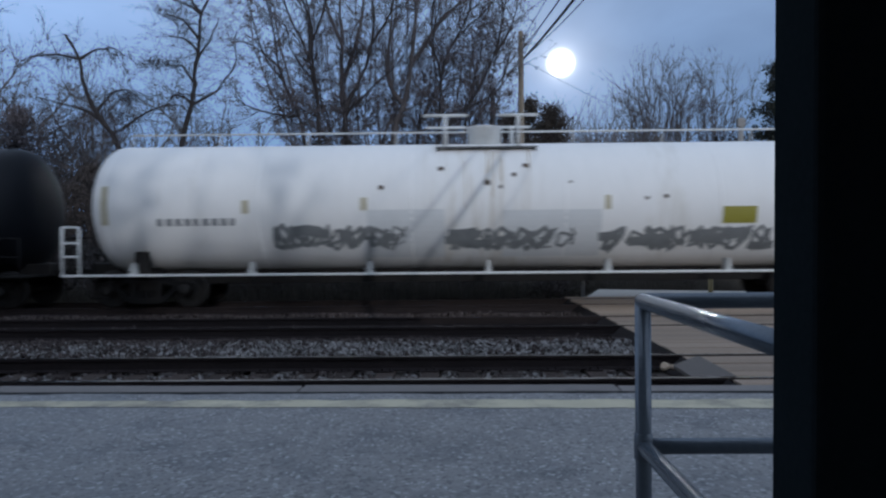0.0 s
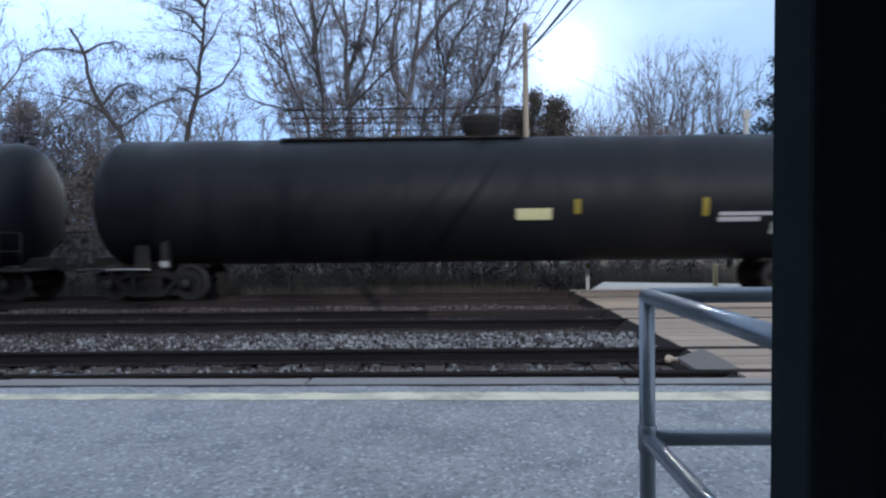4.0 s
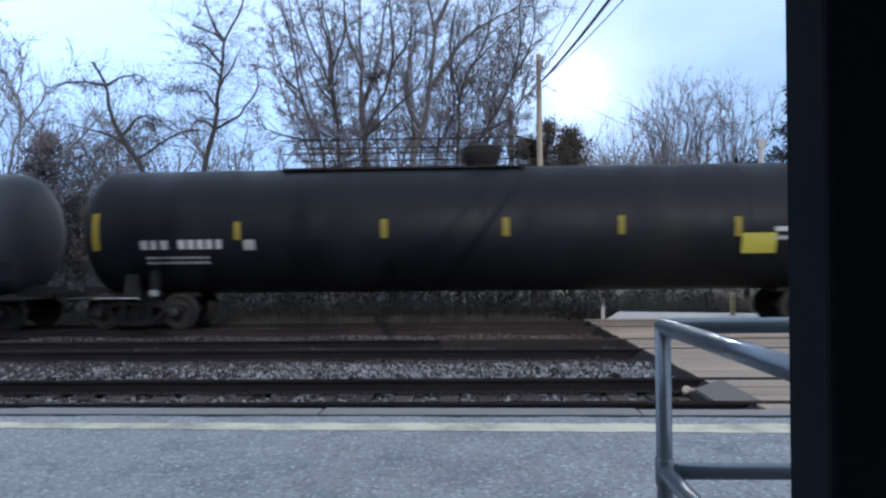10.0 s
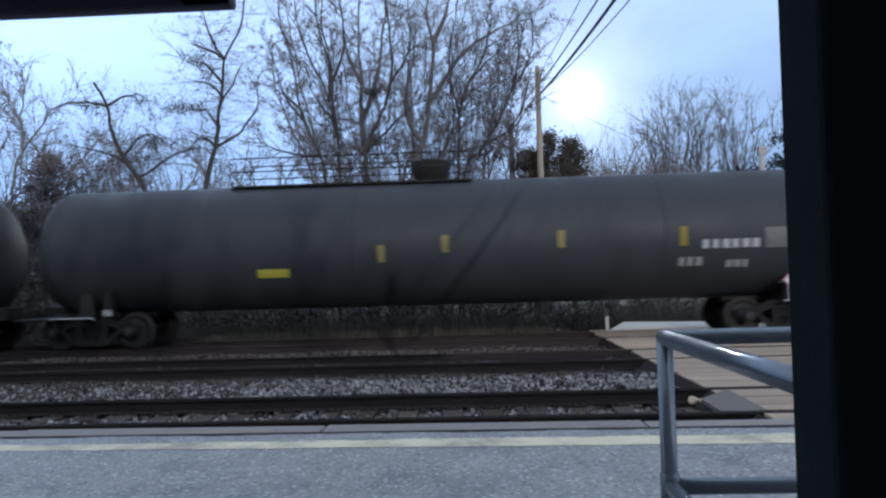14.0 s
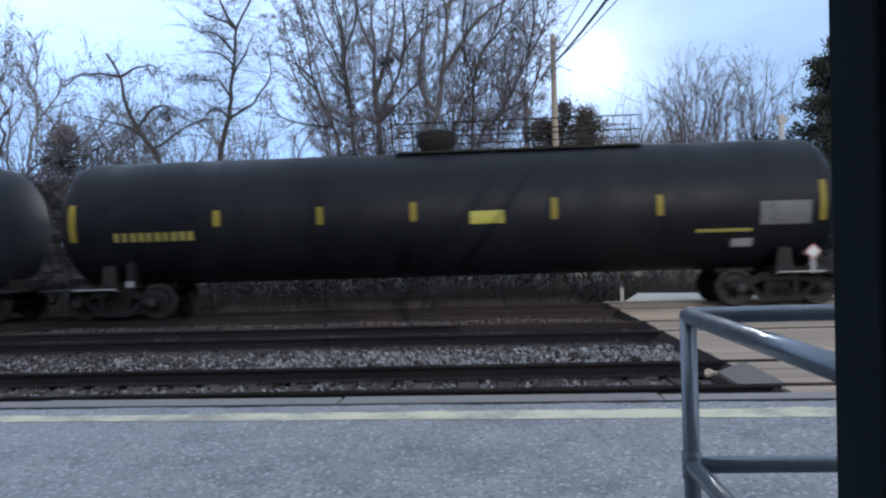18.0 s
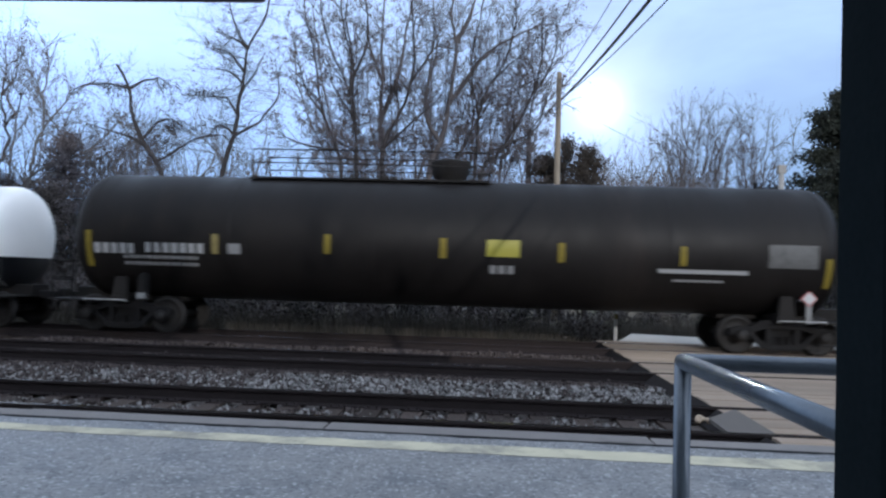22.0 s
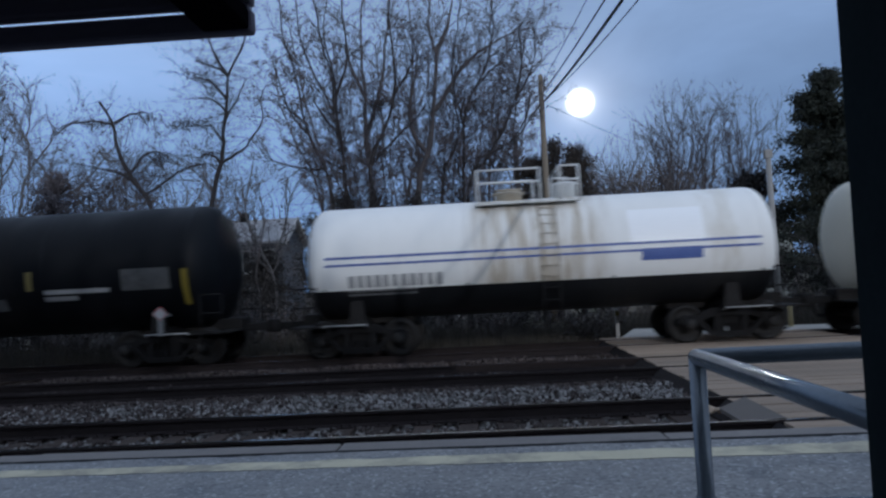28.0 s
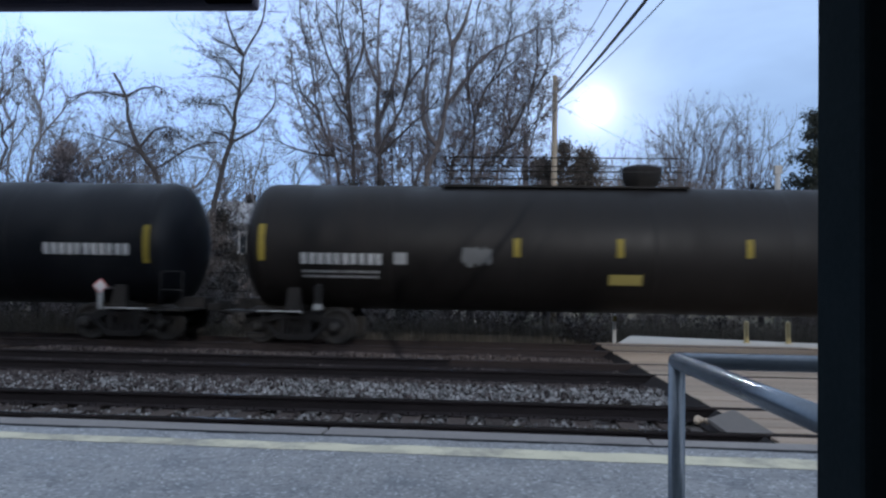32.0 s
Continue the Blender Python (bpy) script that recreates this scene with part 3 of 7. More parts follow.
def make_ground():
    bm = bmesh.new()
    xs = [-1500, -400, -120, -60, -40, -30, -24, -20, -16, -12, -8, -4, 0, 4, 8, 12, 16, 20, 26, 34, 50, 90, 300, 1500]
    ys = [-1500, -200, -40, 4.5, 6.3, 6.9, 9.0, 10.2, 11.6, 13.6, 14.5, 15.5, 17.6, 18.6, 19.6, 21, 23, 25, 28, 32, 40, 60, 120, 400, 1800]
    grid = []
    for y in ys:
        row = []
        for x in xs:
            z = -0.235
            if 17.6 < y < 100 and abs(x) < 80:
                z += 0.10 * noise.noise((x * 0.21, y * 0.33, 1.7)) - (0.06 if y > 18 else 0)
            row.append(bm.verts.new((x, y, z)))
        grid.append(row)
    for j in range(len(ys) - 1):
        for i in range(len(xs) - 1):
            f = bm.faces.new((grid[j][i], grid[j][i + 1], grid[j + 1][i + 1], grid[j + 1][i]))
            f.material_index = 0 if ys[j] < 17.6 and ys[j] >= 4.5 else 1
            f.smooth = True
    ob = link_mesh("ground", bm, ["ballast", "soil"])
    tagged(ob, "trackbed of crushed stone running into bare brown soil", "ground", kind="structure")


EDGE_SLOPE = 0.0178


def make_platform():
    bm = bmesh.new()
    box(bm, -60, 60, -8, 5.60, -0.26, 0.10)
    edge = random.Random(8)
    last = None
    # a flush dark strip drawn in place of the open crack
    joint = bmesh.new()
    prev = None
    for i in range(601):
        x = -30 + i * 0.1
        y = 6.045 - EDGE_SLOPE * x + edge.uniform(-0.016, 0.016) + 0.02 * math.sin(i * 0.37) * math.sin(i * 0.11)
        row = [bm.verts.new((x, 5.60, 0.10)), bm.verts.new((x, y, 0.10)), bm.verts.new((x, y, -0.2))]
        seam = [joint.verts.new((x, y - 0.012, 0.1015)), joint.verts.new((x, 6.112 - EDGE_SLOPE * x, 0.1015))]
        if last:
            bm.faces.new((last[0], row[0], row[1], last[1]))
            bm.faces.new((last[1], row[1], row[2], last[2]))
            joint.faces.new((prev[0], seam[0], seam[1], prev[1]))
        last, prev = row, seam
    bmesh.ops.recalc_face_normals(bm, faces=bm.faces)
    pl = link_mesh("platform", bm, "asphalt")
    tagged(pl, "grey speckled asphalt station platform beside the tracks", "platform", kind="structure")
    tagged(link_mesh("edge_joint", joint, "tar"), "dark ragged joint between the asphalt and the kerb", "joint", kind="structure")
    bm = bmesh.new()
    r = random.Random(4)
    lo, hi = [], []
    for i in range(301):
        x = -30 + i * 0.2
        u = min(max(x, -6), 5)
        lo.append(bm.verts.new((x, 5.49 - 0.031 * u - EDGE_SLOPE * (x - u) + r.uniform(-0.012, 0.012), 0.104)))
        hi.append(bm.verts.new((x, 5.765 - 0.016 * u - EDGE_SLOPE * (x - u) + r.uniform(-0.025, 0.025), 0.104)))
    for i in range(300):
        bm.faces.new((lo[i], lo[i + 1], hi[i + 1], hi[i]))
    tagged(link_mesh("safety_line", bm, "yellow_line"), "worn pale yellow safety line painted along the platform edge", "marking", kind="structure")
    kerb = thing("platform_kerb", "row of weathered concrete kerb blocks edging the platform", "kerb", kind="structure")
    bm = bmesh.new()
    box(bm, -1.49, 1.49, -0.165, 0.165, -0.30, 0.0, 0.012)
    me = None
    for k in range(-9, 9):
        x = 1.6 + 1.5 + k * 3.0
        if me is None:
            ob = link_mesh("kerb_block", bm, "kerb", kerb)
            me = ob.data
        else:
            ob = new("kerb_block", me)
            ob.parent = kerb
        ob.matrix_world = pose(x, 6.28 - EDGE_SLOPE * x + r.uniform(-0.008, 0.008), 0.092 + r.uniform(-0.006, 0.006), 0, r.uniform(-0.1, 0.1), -1.0 + r.uniform(-0.12, 0.12))


RAIL_OUTLINE = [(-0.076, -0.175), (0.076, -0.175), (0.076, -0.165), (0.012, -0.148), (0.009, -0.045), (0.036, -0.034), (0.037, -0.008), (0.030, 0.0), (-0.030, 0.0), (-0.037, -0.008), (-0.036, -0.034), (-0.009, -0.045), (-0.012, -0.148), (-0.076, -0.165)]


def make_rail(parent, y):
    bm = bmesh.new()
    xs = [-260, -60, -20, -8, 0, 8, 20, 60, 260]
    rows = [[bm.verts.new((x, a, b)) for a, b in RAIL_OUTLINE] for x in xs]
    n = len(RAIL_OUTLINE)
    for p, q in zip(rows, rows[1:]):
        for i in range(n):
            j = (i + 1) % n
            f = bm.faces.new((p[i], q[i], q[j], p[j]))
            f.material_index = 1 if i == 7 else 0
    bmesh.ops.recalc_face_normals(bm, faces=bm.faces)
    ob = part("rail", bm, ["rail_side", "rail_head"], parent, "rust-brown steel rail with a polished head")
    ob.location = (0, y, 0)


def make_tracks():
    r = random.Random(11)
    bm = bmesh.new()
    box(bm, -0.115, 0.115, -1.3, 1.3, -0.18, 0, 0.012)
    tie_mesh = None
    plate_bm = bmesh.new()
    box(plate_bm, -0.10, 0.10, -0.16, 0.16, 0, 0.016, 0.003)
    for x, y in ((-0.05, -0.11), (0.05, -0.10), (-0.05, 0.11), (0.06, 0.10)):
        box(plate_bm, x - 0.012, x + 0.012, y - 0.015, y + 0.015, 0.01, 0.045)
    plate_mesh = None
    for k, yc in enumerate(TRACKS):
        label = ("nearest railway track with creosoted ties in pale ballast", "middle railway track with rusty rails half sunk in brown ballast", "far railway track under the passing train")[k]
        tr = thing("railway_track", label, "track", kind="structure", group="parallel tracks")
        for s in (-GAUGE, GAUGE):
            make_rail(tr, yc + s)
        for i in range(-24, 13):
            x = 0.26 + i * 0.52 + r.uniform(-0.03, 0.03)
            if x > 2.9:
                continue
            if tie_mesh is None:
                ob = link_mesh("tie", bm, "tie", tr)
                tie_mesh = ob.data
            else:
                ob = new("tie", tie_mesh)
                ob.parent = tr
            ob.matrix_world = pose(x, yc + r.uniform(-0.05, 0.05), -0.178 + r.uniform(-0.012, 0.006), 0, 0, r.uniform(-0.8, 0.8))
            if k == 0:
                for s in (-GAUGE, GAUGE):
                    if plate_mesh is None:
                        pb = link_mesh("tie_plate", plate_bm, "rail_side", tr)
                        plate_mesh = pb.data
                    else:
                        pb = new("tie_plate", plate_mesh)
                        pb.parent = tr
                    pb.matrix_world = pose(x, yc + s, -0.181)


def make_ballast():
    rng = np.random.default_rng(21)

    def field(name, regions, mat, label):
        v_all, f_all, base = [], [], 0
        octa = np.array([[1, 0, 0], [-1, 0, 0], [0, 1, 0], [0, -1, 0], [0, 0, 1], [0, 0, -1]], float)
        tri = np.array([[0, 2, 4], [2, 1, 4], [1, 3, 4], [3, 0, 4], [2, 0, 5], [1, 2, 5], [3, 1, 5], [0, 3, 5]])
        for x0, x1, y0, y1, z, dens, size, hump in regions:
            n = int((x1 - x0) * (y1 - y0) * dens)
            c = np.stack([rng.uniform(x0, x1, n), rng.uniform(y0, y1, n), np.zeros(n)], 1)
            mid = 1 - np.abs((c[:, 1] - y0) / (y1 - y0) * 2 - 1) ** 2
            c[:, 2] = z + hump * mid + rng.normal(0, 0.016, n) + 0.03 * np.sin(c[:, 0] * 2.1 + c[:, 1] * 3) * mid
            s = size * rng.uniform(0.6, 1.35, (n, 1, 1))
            sh = octa[None] * (1 + rng.uniform(-0.35, 0.35, (n, 6, 3))) * s * rng.uniform(0.65, 1.2, (n, 1, 3))
            ang = rng.uniform(0, 6.28, n)
            ca, sa = np.cos(ang)[:, None], np.sin(ang)[:, None]
            rx = sh[:, :, 0] * ca - sh[:, :, 1] * sa
            ry = sh[:, :, 0] * sa + sh[:, :, 1] * ca
            tilt = rng.uniform(-0.7, 0.7, n)[:, None]
            rz = sh[:, :, 2] * np.cos(tilt) + rx * np.sin(tilt)
            rx = rx * np.cos(tilt) - sh[:, :, 2] * np.sin(tilt)
            vv = np.stack([rx, ry, rz], 2) + c[:, None]
            v_all.append(vv.reshape(-1, 3))
            f_all.append((tri[None] + base + np.arange(n)[:, None, None] * 6).reshape(-1, 3))
            base += n * 6
        ob = raw_mesh(name, np.concatenate(v_all).tolist(), np.concatenate(f_all).tolist(), mat)
        tagged(ob, label, "ballast", kind="stuff")

    field("ballast_stones", [(-3.5, 2.95, 9.2, 11.2, -0.20, 290, 0.033, 0.07), (-9, -3.5, 9.2, 11.2, -0.20, 170, 0.033, 0.07), (-8, 2.6, 7.3, 8.6, -0.235, 170, 0.030, 0.012), (-24, -9, 9.15, 11.2, -0.2, 90, 0.042, 0.06)], "stone", "loose pale grey crushed stone between the tracks")
    field("rusty_ballast_stones", [(-9, -3.0, 9.15, 11.5, -0.200, 150, 0.034, 0.07), (-9, 2.95, 9.15, 11.5, -0.200, 150, 0.034, 0.07), (-8, 2.6, 7.25, 8.65, -0.232, 120, 0.032, 0.012), (-9, 2.95, 11.5, 13.5, -0.215, 160, 0.034, 0.02), (-10, 2.95, 13.5, 15.5, -0.20, 130, 0.036, 0.07), (-7, 2.95, 6.45, 7.0, -0.22, 200, 0.03, 0.03), (-12, 2.9, 17.4, 19.0, -0.22, 90, 0.04, 0.02), (-7, 2.8, 8.75, 9.2, -0.215, 220, 0.032, 0.03)], "dark_stone", "brown rust-stained crushed stone along the rails")


def make_crossing():
    cr = thing("pedestrian_crossing", "weathered tan timber plank crossing over the tracks", "crossing", kind="structure")
    r = random.Random(8)
    bands = [(6.42, 7.13)]
    for yc in TRACKS:
        bands.append((yc - GAUGE + 0.105, yc + GAUGE - 0.105))
    bands += [(8.79, 11.70), (13.36, 15.68), (17.33, 17.9)]
    meshes = {}
    for y0, y1 in bands:
        n = max(1, round((y1 - y0) / 0.25))
        w = (y1 - y0) / n
        for i in range(n):
            key = round(w, 3)
            bm = None
            if key not in meshes:
                bm = bmesh.new()
                box(bm, 0, 5.2, -w / 2 + 0.006, w / 2 - 0.006, -0.16, 0, 0.008)
                ob = link_mesh("plank", bm, "plank", cr)
                meshes[key] = ob.data
            else:
                ob = new("plank", meshes[key])
                ob.parent = cr
            ob.matrix_world = pose(2.98 + r.uniform(-0.03, 0.03), y0 + w * (i + 0.5), r.uniform(-0.012, 0.0), r.uniform(-0.4, 0.4), 0, 0)
    for y0, y1 in bands:
        bm = bmesh.new()
        a = [bm.verts.new(c) for c in ((2.955, y0, -0.012), (2.955, y1, -0.012), (2.74, y1, -0.20), (2.74, y0, -0.20), (2.955, y0, -0.21), (2.955, y1, -0.21))]
        for q in ((0, 3, 2, 1), (0, 4, 3), (1, 2, 5), (3, 4, 5, 2), (0, 1, 5, 4)):
            bm.faces.new([a[i] for i in q])
        part("end_ramp", bm, "rubber", cr, "dark rubber ramp at the crossing's end")
    bm = bmesh.new()
    for quad in ([(2.63, 7.22), (3.08, 7.22), (3.14, 8.52), (2.66, 8.00)],):
        top = [bm.verts.new((x, y, 0.012 - (3.0 - x) * 0.06 if x < 3 else 0.012)) for x, y in quad]
        low = [bm.verts.new((x, y, -0.03 - (3.0 - x) * 0.06 if x < 3 else -0.03)) for x, y in quad]
        bm.faces.new(top)
        bm.faces.new(low[::-1])
        for i in range(4):
            j = (i + 1) % 4
            bm.faces.new((top[i], low[i], low[j], top[j]))
    bmesh.ops.recalc_face_normals(bm, faces=bm.faces)
    tagged(link_mesh("deflector_plate", bm, "deflector"), "grey steel deflector plate laid between the rails at the crossing", "plate")
    for x, y, r in ((2.585, 8.08, 0.060), (2.665, 8.03, 0.044)):
        bm = bmesh.new()
        bmesh.ops.create_icosphere(bm, subdivisions=2, radius=r)
        for v in bm.verts:
            v.co *= 1 + 0.6 * noise.noise(v.co * 17 + Vector((x * 9, 0, 0)))
            v.co.z *= 0.8
        ob = tagged(link_mesh("rock", bm, "orange_stone"), "pale orange rock lying beside the deflector plate", "rock", group="rocks by the deflector plate")
        ob.location = (x, y, -0.05)


def make_far_side():
    bm = bmesh.new()
    pts = [(3.55, 17.95), (11.5, 17.95), (11.5, 18.9), (9.0, 19.4), (4.5, 20.8)]
    a = [bm.verts.new((x, y, -0.02)) for x, y in pts]
    b = [bm.verts.new((x, y, -0.3)) for x, y in pts]
    bm.faces.new(a)
    for i in range(len(a)):
        j = (i + 1) % len(a)
        bm.faces.new((a[j], a[i], b[i], b[j]))
    bmesh.ops.recalc_face_normals(bm, faces=bm.faces)
    tagged(link_mesh("pavement", bm, "concrete"), "pale concrete footway leading away from the crossing", "pavement", kind="structure")
    bm = bmesh.new()
    lathe(bm, [(-0.02, 0.065), (0.54, 0.065), (0.58, 0.055), (0.595, 0.02)], "z", 14, close=True)
    bol = part("post_body", bm, "bollard", thing("bollard", "weathered yellow steel bollard standing on the concrete footway", "bollard", group="bollards by the crossing"))
    root = bol.parent
    bm = bmesh.new()
    lathe(bm, [(0.0, 0.10), (0.02, 0.10), (0.025, 0.065)], "z", 14, close=True)
    part("base_flange", bm, "bollard", root)
    for i, (x, y) in enumerate(((7.2, 19.0), (8.32, 19.05))):
        if i == 0:
            root.matrix_world = pose(x, y, -0.02)
        else:
            copy_thing(root, pose(x, y, -0.02))
    pst = thing("marker_post", "thin white marker post in the verge by the crossing", "post", pose(3.55, 18.3, -0.25))
    bm = bmesh.new()
    box(bm, -0.045, 0.045, -0.03, 0.03, 0, 0.95, 0.006)
    part("stake", bm, "trim", pst)
    bm = bmesh.new()
    box(bm, -0.047, 0.047, -0.033, -0.031, 0.78, 0.92)
    part("reflector", bm, "old", pst, "faded yellow reflector")


make_ground()
make_platform()
make_tracks()
make_ballast()
make_crossing()
make_far_side()


# ---------------------------------------------------------------- platform railing and shelter
def make_railing():
    rl = thing("pipe_railing", "galvanised steel pipe railing at a corner of the platform", "railing", pose(0.735, 2.3, 0.10))
    R = 0.029
    top, mid = 1.155, 0.625
    posts = [(0, 0), (1.6, 0), (3.2, 0), (0, -1.55)]
    for x, y in posts:
        bm = bmesh.new()
        rod(bm, (x, y, 0), (x, y, top), R, 16)
        p = part("post", bm, "galvanised", rl)
        bm = bmesh.new()
        lathe(bm, [(0, 0.07), (0.012, 0.07), (0.016, 0.033)], "z", 16, (x, y, 0), close=True)
        part("base_flange", bm, "galvanised", rl)
    for name, z in (("top_rail", top), ("mid_rail", mid)):
        for q in ((3.2, 0), (0, -1.55)):
            bm = bmesh.new()
            rod(bm, (0, 0, z), (q[0], q[1], z), R, 16)
            bmesh.ops.create_uvsphere(bm, u_segments=16, v_segments=8, radius=R * 1.005, matrix=Matrix.Translation((0, 0, z)))
            for f in bm.faces:
                f.smooth = True
            part(name, bm, "galvanised", rl)
    for z in (mid,):
        for x, y in posts:
            bm = bmesh.new()
            lathe(bm, [(z - 0.05, R + 0.001), (z - 0.045, R + 0.005), (z + 0.045, R + 0.005), (z + 0.05, R + 0.001)], "z", 16, (x, y, 0))
            part("weld_sleeve", bm, "galvanised", rl)


def make_shelter():
    sh = thing("platform_shelter", "black-green enamelled platform shelter with a dark bronze canopy frame", "shelter", pose(0, 0, 0.10))

    def piece(name, mat, *boxes, label=""):
        bm = bmesh.new()
        for x in boxes:
            box(bm, *x)
        ob = part(name, bm, mat, sh, label)
        if name in ("corner_post", "glazing_bead", "side_panel"):
            ob.matrix_basis = pose(0.54, 0.78, 1.4) @ pose(0, 0, 0, 0, 0.5, 0) @ pose(-0.54, -0.78, -1.4)

    piece("corner_post", "black_frame", (0.537, 0.64, 0.72, 0.853, 0, 3.08, 0.010))
    piece("glazing_bead", "black_frame", (0.642, 0.668, 0.735, 0.84, 0.05, 3.06, 0.005))
    piece("side_panel", "panel", (0.670, 1.72, 0.765, 0.81, 0.04, 3.06, 0.004))
    piece("foot_plate", "black_frame", (0.50, 0.70, 0.69, 0.885, 0.0, 0.012, 0.003))
    z0 = 2.297
    for name, a, b in (("lower_beam", z0, z0 + 0.078), ("upper_beam", z0 + 0.094, z0 + 0.25)):
        piece(name, "canopy", (-6.2, -0.70, 1.95, 2.00, a, b, 0.014), label="dark bronze edge beam")
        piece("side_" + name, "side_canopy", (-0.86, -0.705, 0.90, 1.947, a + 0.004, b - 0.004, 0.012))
    piece("corner_block", "canopy", (-0.85, -0.715, 1.955, 1.995, z0 + 0.0785, z0 + 0.0935))
    piece("soffit_panel", "canopy", (-6.2, -0.87, 0.90, 1.945, z0 + 0.19, z0 + 0.23))
    for x in (-3.4, -6.0):
        piece("support_post", "black_frame", (x - 0.05, x + 0.05, 1.925, 2.025, 0, z0 - 0.002, 0.01))
    # unseen roof and walls, added to keep skylight off the corner post
    piece("roof", "canopy", (-7.0, 1.72, -3.0, 0.88, 3.085, 3.16))
    piece("front_fascia", "canopy", (-7.0, -0.87, 0.86, 0.895, z0 + 0.10, 3.08))
    # these unseen walls are pale so that they bounce some light back
    piece("end_wall", "inner_wall", (1.724, 1.80, -3.0, 0.86, 0.0, 3.16), label="plain pale end wall, added out of view")
    piece("rear_wall", "inner_wall", (-7.0, 1.80, -3.1, -3.004, 0.0, 0.95), label="plain pale low rear wall, added out of view")


def make_behind():
    """Plain unseen walls and woods, added behind the platform to shade it and the train's left."""
    bm = bmesh.new()
    box(bm, -60, -7, -19, -9, -0.2, 9.5)
    extrude_outline(bm, [(-60.4, 9.5), (-6.7, 9.5), (-12, 12.5), (-60.4, 12.5)], -19.4, -8.6)
    box(bm, -60, -8.0, -18.6, -9.4, 11.2, 15.6)
    box(bm, -60.3, -7.7, -18.9, -9.1, 15.6, 15.9)
    box(bm, -7, 44, -18.6, -9, -0.2, 5.2)
    box(bm, -7, 44.3, -18.9, -8.7, 5.2, 5.5)
    tagged(link_mesh("rear_building", bm, "shelter_wall"), "plain grey blocks added out of view behind the platform to cast shade", "building", kind="structure")
    # unseen tall bare trees, thicker towards the left, added to dim the train there
    for k, (x, y, hgt) in enumerate(((7.5, -38, 18), (4, -36, 19.5), (2, -40, 20), (0, -36, 20), (-2, -39, 20), (-4, -36, 20), (-6, -40, 21), (-9, -37, 20), (-13, -37, 20), (-1.5, -43, 22), (-3, -45, 23), (-4.8, -42, 22), (-7.2, -44, 23), (-8, -46, 24), (-10.5, -42, 22), (-11.5, -45, 23), (-5.6, -47, 24))):
        rng = np.random.default_rng(700 + k)
        segs = []
        grow(rng, segs, (x, y, -0.4), (0.02, 0, 1), hgt, 0.075, 0, dict(OPTS, step=0.8, kids=(7.0, 3.0, 1.3), bare=(0.40, 0.1, 0.1), lift=0.04, ratio=(0.22, 0.38), least=0.5, thin=0.020 + 0.0026 * min(9.0, max(0.0, -x - 1.0))))
        tree_thing("tall bare tree added out of view to dapple the light on the train", segs, "bark", group="trees behind the station")


make_railing()
make_shelter()


# ---------------------------------------------------------------- trees
def grow(rng, segs, p, d, length, r, depth, opts):
    """A wandering tapered limb that throws off thinner ones."""
    steps = max(2, int(length / opts["step"]))
    h = length / steps
    p = np.array(p, float)
    d = np.array(d, float)
    d /= np.linalg.norm(d)
    bend = rng.normal(0, opts["wander"], 3)
    for i in range(steps):
        t0, t1 = i / steps, (i + 1) / steps
        bend = bend * 0.55 + rng.normal(0, opts["wander"], 3)
        d = d + bend + np.array([0, 0, opts["lift"] * (0.5 if depth == 0 else 1)])
        d /= np.linalg.norm(d)
        q = p + d * h
        ra, rb = r * (1 - 0.75 * t0), r * (1 - 0.75 * t1)
        segs.append((*p, *q, ra, rb, depth))
        p = q
        if depth < opts["depth"] and t1 > opts["bare"][min(depth, len(opts["bare"]) - 1)]:
            for _ in range(rng.poisson(opts["kids"][min(depth, len(opts["kids"]) - 1)] * h)):
                side = rng.normal(size=3)
                side -= d * (side @ d)
                side /= np.linalg.norm(side)
                a = rng.uniform(*opts["angle"])
                nd = d * math.cos(a) + side * math.sin(a)
                nl = length * rng.uniform(*opts["ratio"]) * (1 - 0.55 * t1)
                if nl > opts["least"]:
                    grow(rng, segs, q, nd, nl, max(rb * 0.62, opts["thin"]), depth + 1, opts)
    return p


OPTS = dict(step=0.45, wander=0.10, lift=0.03, depth=3, bare=(0.25, 0.12, 0.05), kids=(1.9, 2.2, 2.4), angle=(0.35, 0.9), ratio=(0.32, 0.62), least=0.35, thin=0.008)


